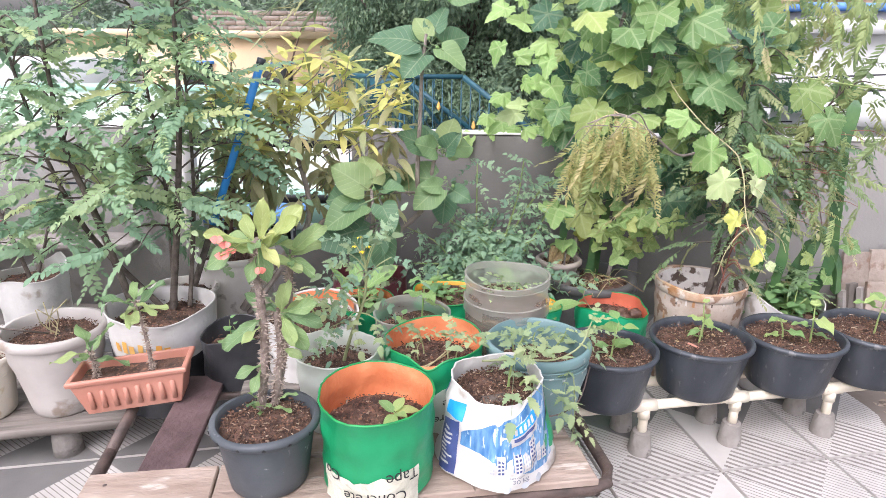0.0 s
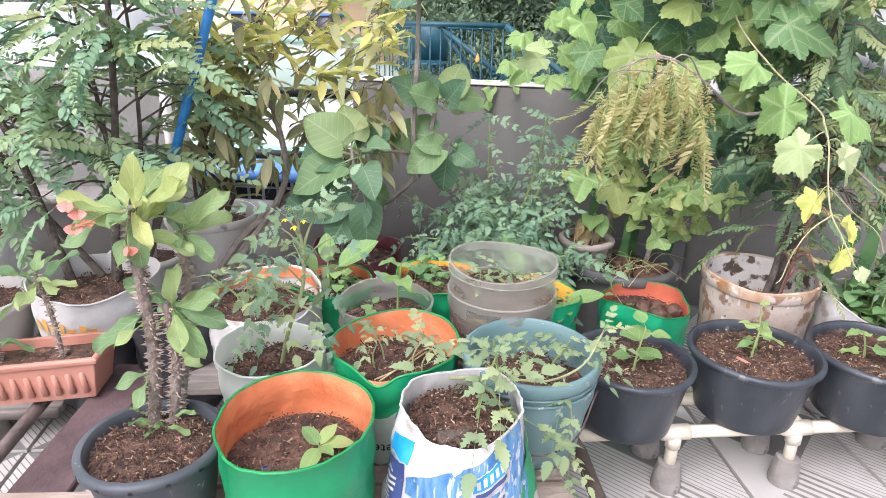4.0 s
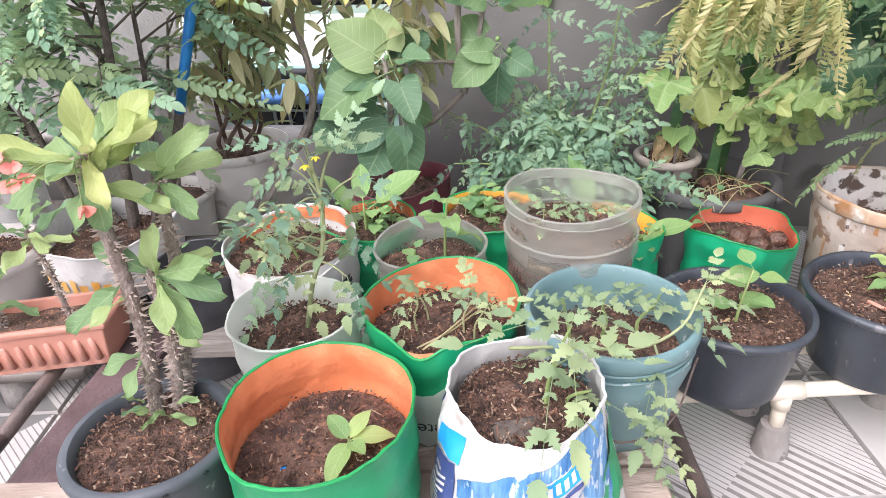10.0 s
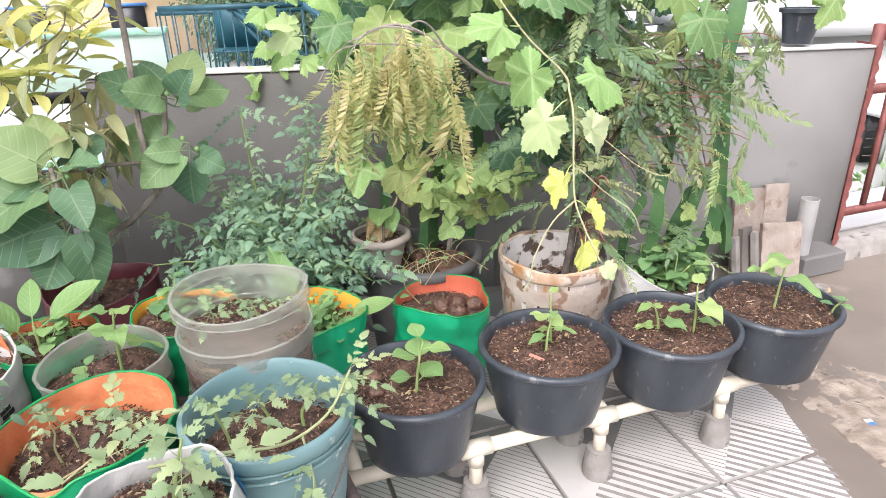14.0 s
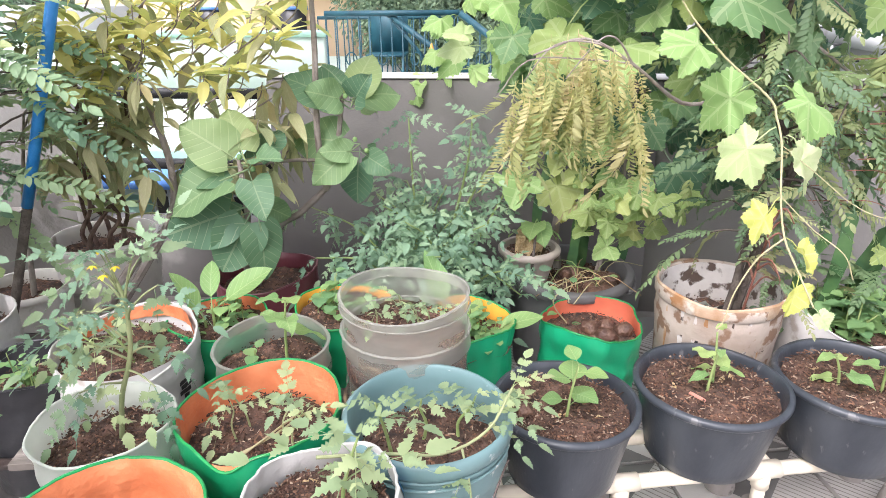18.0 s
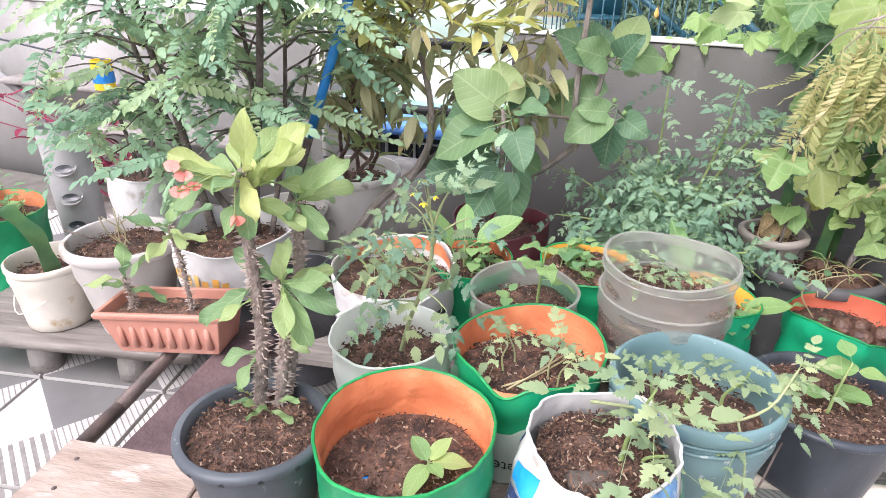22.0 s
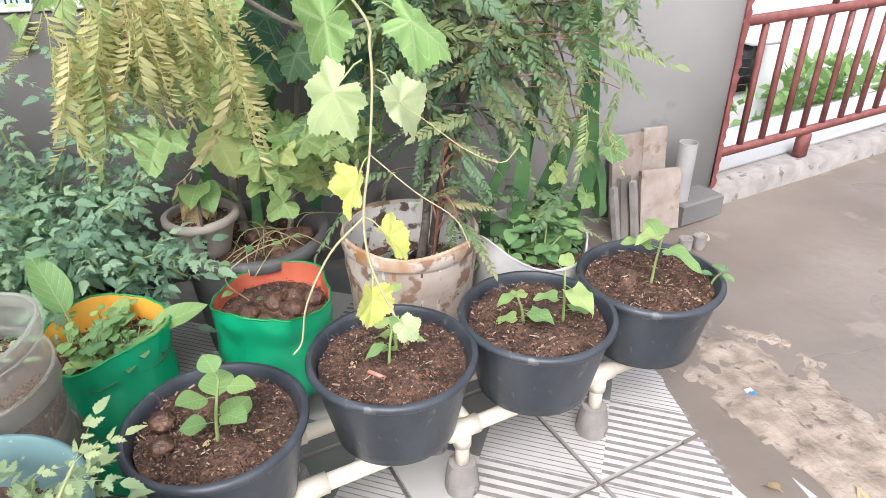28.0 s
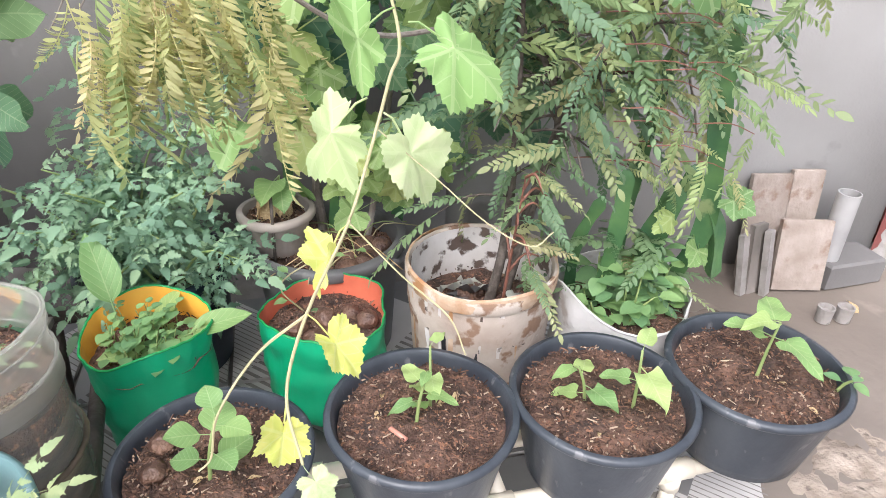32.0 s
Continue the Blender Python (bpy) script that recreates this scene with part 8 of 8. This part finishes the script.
for k in range(5):
    part("bud", bud, rail, "small orange finial", pose(0.72 + 0.3 * k, -0.02, 0.68 - 0.16 * k))
mesh_vs, mesh_fs = [], []
sets = []
for k in range(16):
    x = 0.42 + k * 0.075
    sets.append(tube([(x, 0.06, 0.1), (x + 0.36, 0.06, 0.6)], 0.005, 4, False))
    sets.append(tube([(x + 0.36, 0.065, 0.1), (x, 0.065, 0.6)], 0.005, 4, False))
tagged(part("chain_link", make("chain_link", *join(*sets), "teal_rail"), rail, "teal chain-link panel"), kind="stuff")
far_rail = thing("roof_railing", "white curled steel railing on the far roof edge", "railing", (-1.6, 8.6, 0.07))
pipe_round(far_rail, "handrail", [(0, 0, 0.75), (1.6, 0, 0.75)], 0.02, "teal_rail")
for k in range(17):
    pipe_round(far_rail, "bar", [(k * 0.1, 0, 0.0), (k * 0.1, 0, 0.75)], 0.008, "teal_rail", "", 5)
chair = thing("metal_chair", "dark metal chair on the neighbouring roof", "chair", (-0.85, 7.6, 0.06))
for x, y in ((0, 0), (0.36, 0), (0, 0.36), (0.36, 0.36)):
    pipe_round(chair, "leg", [(x, y, 0), (x, y, 0.42)], 0.012, "teal_rail")
box_part(chair, "seat", "teal_rail", -0.02, 0.38, -0.02, 0.38, 0.421, 0.44)
box_part(chair, "backrest", "teal_rail", -0.02, 0.38, 0.36, 0.38, 0.441, 0.85)


def far_house(name, label, x0, x1, y0, y1, z1, mat, wins=0, cap=None):
    root = thing(name, label, "house", ((x0 + x1) / 2, y0, GROUND))
    w = (x1 - x0) / 2
    box_part(root, "wall", mat, -w, w, 0, y1 - y0, 0, z1 - GROUND, "", 0.02)
    box_part(root, "roof", cap or mat, -w - 0.15, w + 0.15, -0.15, y1 - y0 + 0.15, z1 - GROUND + 0.002, z1 - GROUND + 0.14, "", 0.02)
    for k in range(wins):
        x = -w + (k + 0.6) * 2 * w / (wins + 0.3)
        wn_ = part("window", make("window", *slab(x - 0.3, x + 0.3, -0.05, -0.004, z1 - GROUND - 1.3, z1 - GROUND - 0.5), "dark_opening"), root)
        box_part(wn_, "frame", "blue_paint", x - 0.36, x + 0.36, -0.07, -0.052, z1 - GROUND - 0.5, z1 - GROUND - 0.44)
    return root


far_house("peach_house", "far peach-painted house with a flat roof", -7.5, -2.2, 13.5, 18, 1.25, "peach", 3)
blocks = thing("block_wall", "bare cement-block wall on a far roof", "wall", (-4.4, 15.6, 1.0))
blk = make("block", *slab(0, 0.38, 0, 0.16, 0, 0.1, 0.006), "brick")
for j in range(4):
    for i in range(10):
        part("block", blk, blocks, "", pose(i * 0.395 + (0.19 if j % 2 else 0) - 1.3, 0, 0.41 + j * 0.112))
far_house("white_house", "long white house with stained walls", 4.0, 12.5, 7.4, 11, 1.4, "house_white", 0)
far_house("yellow_house", "far yellow house with a flat eave", 9.2, 16, 15, 20, 2.3, "peach", 3)
far_house("blue_white_house", "far pale house with blue window frames", 7.0, 8.6, 13, 16, 1.9, "house_white", 2, "blue_paint")
far_house("low_white_house", "white house across the lane with a dark window", 3.3, 8.8, 5.0, 6.6, 0.7, "house_white", 0)
hw = thing("window_box", "dark barred window in a white wall", "window", (4.25, 4.97, -0.24))
box_part(hw, "pane", "dark_opening", 0, 0.15, -0.02, 0.028, 0, 0.36)
box_part(hw, "hood", "house_white", -0.05, 0.22, -0.16, 0.028, 0.37, 0.4)
box_part(hw, "frame", "house_white", 0.152, 0.18, -0.03, 0.028, -0.02, 0.365)
for k in range(5):
    box_part(hw, "bar", "steel", 0.0, 0.15, -0.026, -0.0205, 0.05 + k * 0.065, 0.056 + k * 0.065)
sign = thing("yellow_sign", "yellow wall sign with dark unreadable lettering", "sign", (4.12, 4.975, -0.545))
box_part(sign, "board", "print_orange", 0, 0.095, -0.01, 0.023, 0, 0.4)
for k in range(6):
    box_part(sign, "bar", "print_black", 0.025, 0.07, -0.014, -0.0105, 0.04 + k * 0.057, 0.07 + k * 0.057)
cables = thing("overhead_cables", "thin dark cables across the lane", "cable", (0, 0, 0))
pipe_round(cables, "pole", [(2.0, 6.35, GROUND), (2.0, 6.35, 1.1)], 0.05, "grey_pvc", "grey utility pole")
for k in range(4):
    pipe_round(cables, "cable", smooth_path([(2.0, 6.3, 0.55 + 0.12 * k), (6.0, 6.0, 0.75 + 0.15 * k), (12.0, 6.6, 1.7 + 0.1 * k)], 6), 0.008, "print_black", "", 5)


def leaf_cloud(clumps, per, size, seed, droop=0.5):
    """Many small leaves in clumps; each clump is (x, y, z, radius)."""
    g = np.random.default_rng(seed)
    out_v, out_f = [], []
    for cx, cy, cz, r in clumps:
        d = g.normal(size=(per, 3))
        d /= np.linalg.norm(d, axis=1)[:, None]
        p = np.array([cx, cy, cz]) + d * (r * g.uniform(0.55, 1.05, (per, 1)))
        a = d + g.normal(scale=0.5, size=(per, 3))
        a[:, 2] -= droop
        a /= np.linalg.norm(a, axis=1)[:, None]
        b = np.cross(a, g.normal(size=(per, 3)))
        b /= np.linalg.norm(b, axis=1)[:, None]
        ln = size * g.uniform(0.6, 1.3, (per, 1))
        k = len(out_v) and sum(len(v) for v in out_v)
        quad = np.stack([p, p + a * ln * 0.5 + b * ln * 0.22, p + a * ln, p + a * ln * 0.5 - b * ln * 0.22], 1).reshape(-1, 3)
        out_v.append(quad)
        out_f.append(np.arange(per * 4).reshape(-1, 4) + k)
    return np.concatenate(out_v).tolist(), np.concatenate(out_f).tolist()


def big_tree(name, label, x, y, z0, z1, rx, rz, n, per, size, seed, droop=0.6, mat="tree_leaf"):
    root = thing(name, label, "tree", (x, y, z0))
    g = random.Random(seed)
    h = z1 - z0
    cz = h - rz
    trunk = [(0, 0, 0), (0.05, 0.02, cz * 0.5), (0.0, 0.05, cz), (0.05, 0.0, cz + rz * 0.5)]
    part("trunk", make("trunk", *tube(smooth_path(trunk), (0.05 * rz + 0.12, 0.05), 9), "bark"), root)
    cl = []
    for i in range(n):
        d = Vector((g.gauss(0, 1), g.gauss(0, 1), g.gauss(0, 1))).normalized()
        k = g.uniform(0.45, 1.0)
        c0 = Vector((d.x * rx * k, d.y * rx * k, cz + d.z * rz * k))
        cl.append((c0.x, c0.y, c0.z, g.uniform(0.16, 0.3) * rx))
        if i % 4 == 0:
            part("limb", make("limb", *tube(smooth_path([(0, 0.02, cz * 0.75), (c0.x * 0.5, c0.y * 0.5, (c0.z + cz * 0.7) / 2 + 0.1), tuple(c0)]), (0.06, 0.012), 6), "bark"), root)
    vs, fs = leaf_cloud(cl, per, size, seed, droop)
    tagged(part("crown", make("crown", vs, fs, mat, False), root, "dense crown of small leaves"), kind="stuff")
    return root


big_tree("neem_tree", "large dark green neem tree behind the wall", 0.3, 10.6, GROUND, 4.8, 2.15, 3.6, 200, 1300, 0.078, 81, 0.9)
big_tree("neem_tree", "dark green tree beside the large neem", 3.0, 12.5, GROUND, 3.6, 2.3, 2.8, 120, 1000, 0.09, 82, 0.8)
# The farthest crowns use the leaf colour with haze painted in.
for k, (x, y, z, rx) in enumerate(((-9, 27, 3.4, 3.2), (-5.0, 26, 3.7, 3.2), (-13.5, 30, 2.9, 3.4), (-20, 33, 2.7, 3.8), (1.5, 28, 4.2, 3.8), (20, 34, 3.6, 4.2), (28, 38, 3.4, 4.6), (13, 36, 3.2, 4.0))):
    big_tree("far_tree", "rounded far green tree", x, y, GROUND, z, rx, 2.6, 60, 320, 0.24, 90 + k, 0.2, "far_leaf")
for k, (x, y, z) in enumerate(((3.3, 4.35, -0.55), (4.2, 4.5, -0.6), (4.9, 4.6, -0.4))):
    sh = thing("street_shrub", "green shrub in the lane below", "shrub", (x, y, GROUND))
    part("trunk", make("trunk", *tube([(0, 0, 0), (0, 0, z - GROUND)], 0.05, 6), "bark"), sh)
    vs, fs = leaf_cloud([(R.uniform(-0.3, 0.3), R.uniform(-0.2, 0.2), z - GROUND + R.uniform(-0.3, 0.25), 0.2) for _ in range(7)], 90, 0.12, 120 + k, 0.3)
    tagged(part("crown", make("crown", vs, fs, "leaf_herb", False), sh), kind="stuff")

palm = thing("palm_tree", "coconut palm with drooping fronds", "palm", (-0.7, 12.6, GROUND))
part("trunk", make("trunk", *tube(smooth_path([(0, 0, 0), (0.1, 0, 3), (0.05, 0, 6.3)]), (0.16, 0.11), 9), "pale_bark"), palm)
pf = frond_mesh("palm_frond", "leaf_curry", 34, 0.26, 0.012, 55, 0.55, 0.5, False, 0, 33, 0.1, 0.008)
for k in range(15):
    part("palm_frond", pf, palm, "", aim((0.05, 0, 6.3), around(k * 0.42 * 2.4, R.uniform(-0.3, 0.8)), (0, 0, 1), R.uniform(2.2, 2.8)))
hills = thing("hills", "low hazy wooded hills on the horizon", "hill", (0, 0, GROUND), kind="structure")
hv, hf = [], []
for i in range(81):
    x = -600 + 15 * i
    h = 14 + 14 * max(0, noise.noise((x * 0.006, 1.7, 0))) + 52 * math.exp(-((x - 430) / 130) ** 2) + 3 * noise.noise((x * 0.05, 3.1, 0))
    hv += [(x, 520, -2), (x, 620, h)]
for i in range(80):
    hf.append((2 * i, 2 * i + 2, 2 * i + 3, 2 * i + 1))
part("ridge", make("ridge", hv, hf, "hill"), hills)
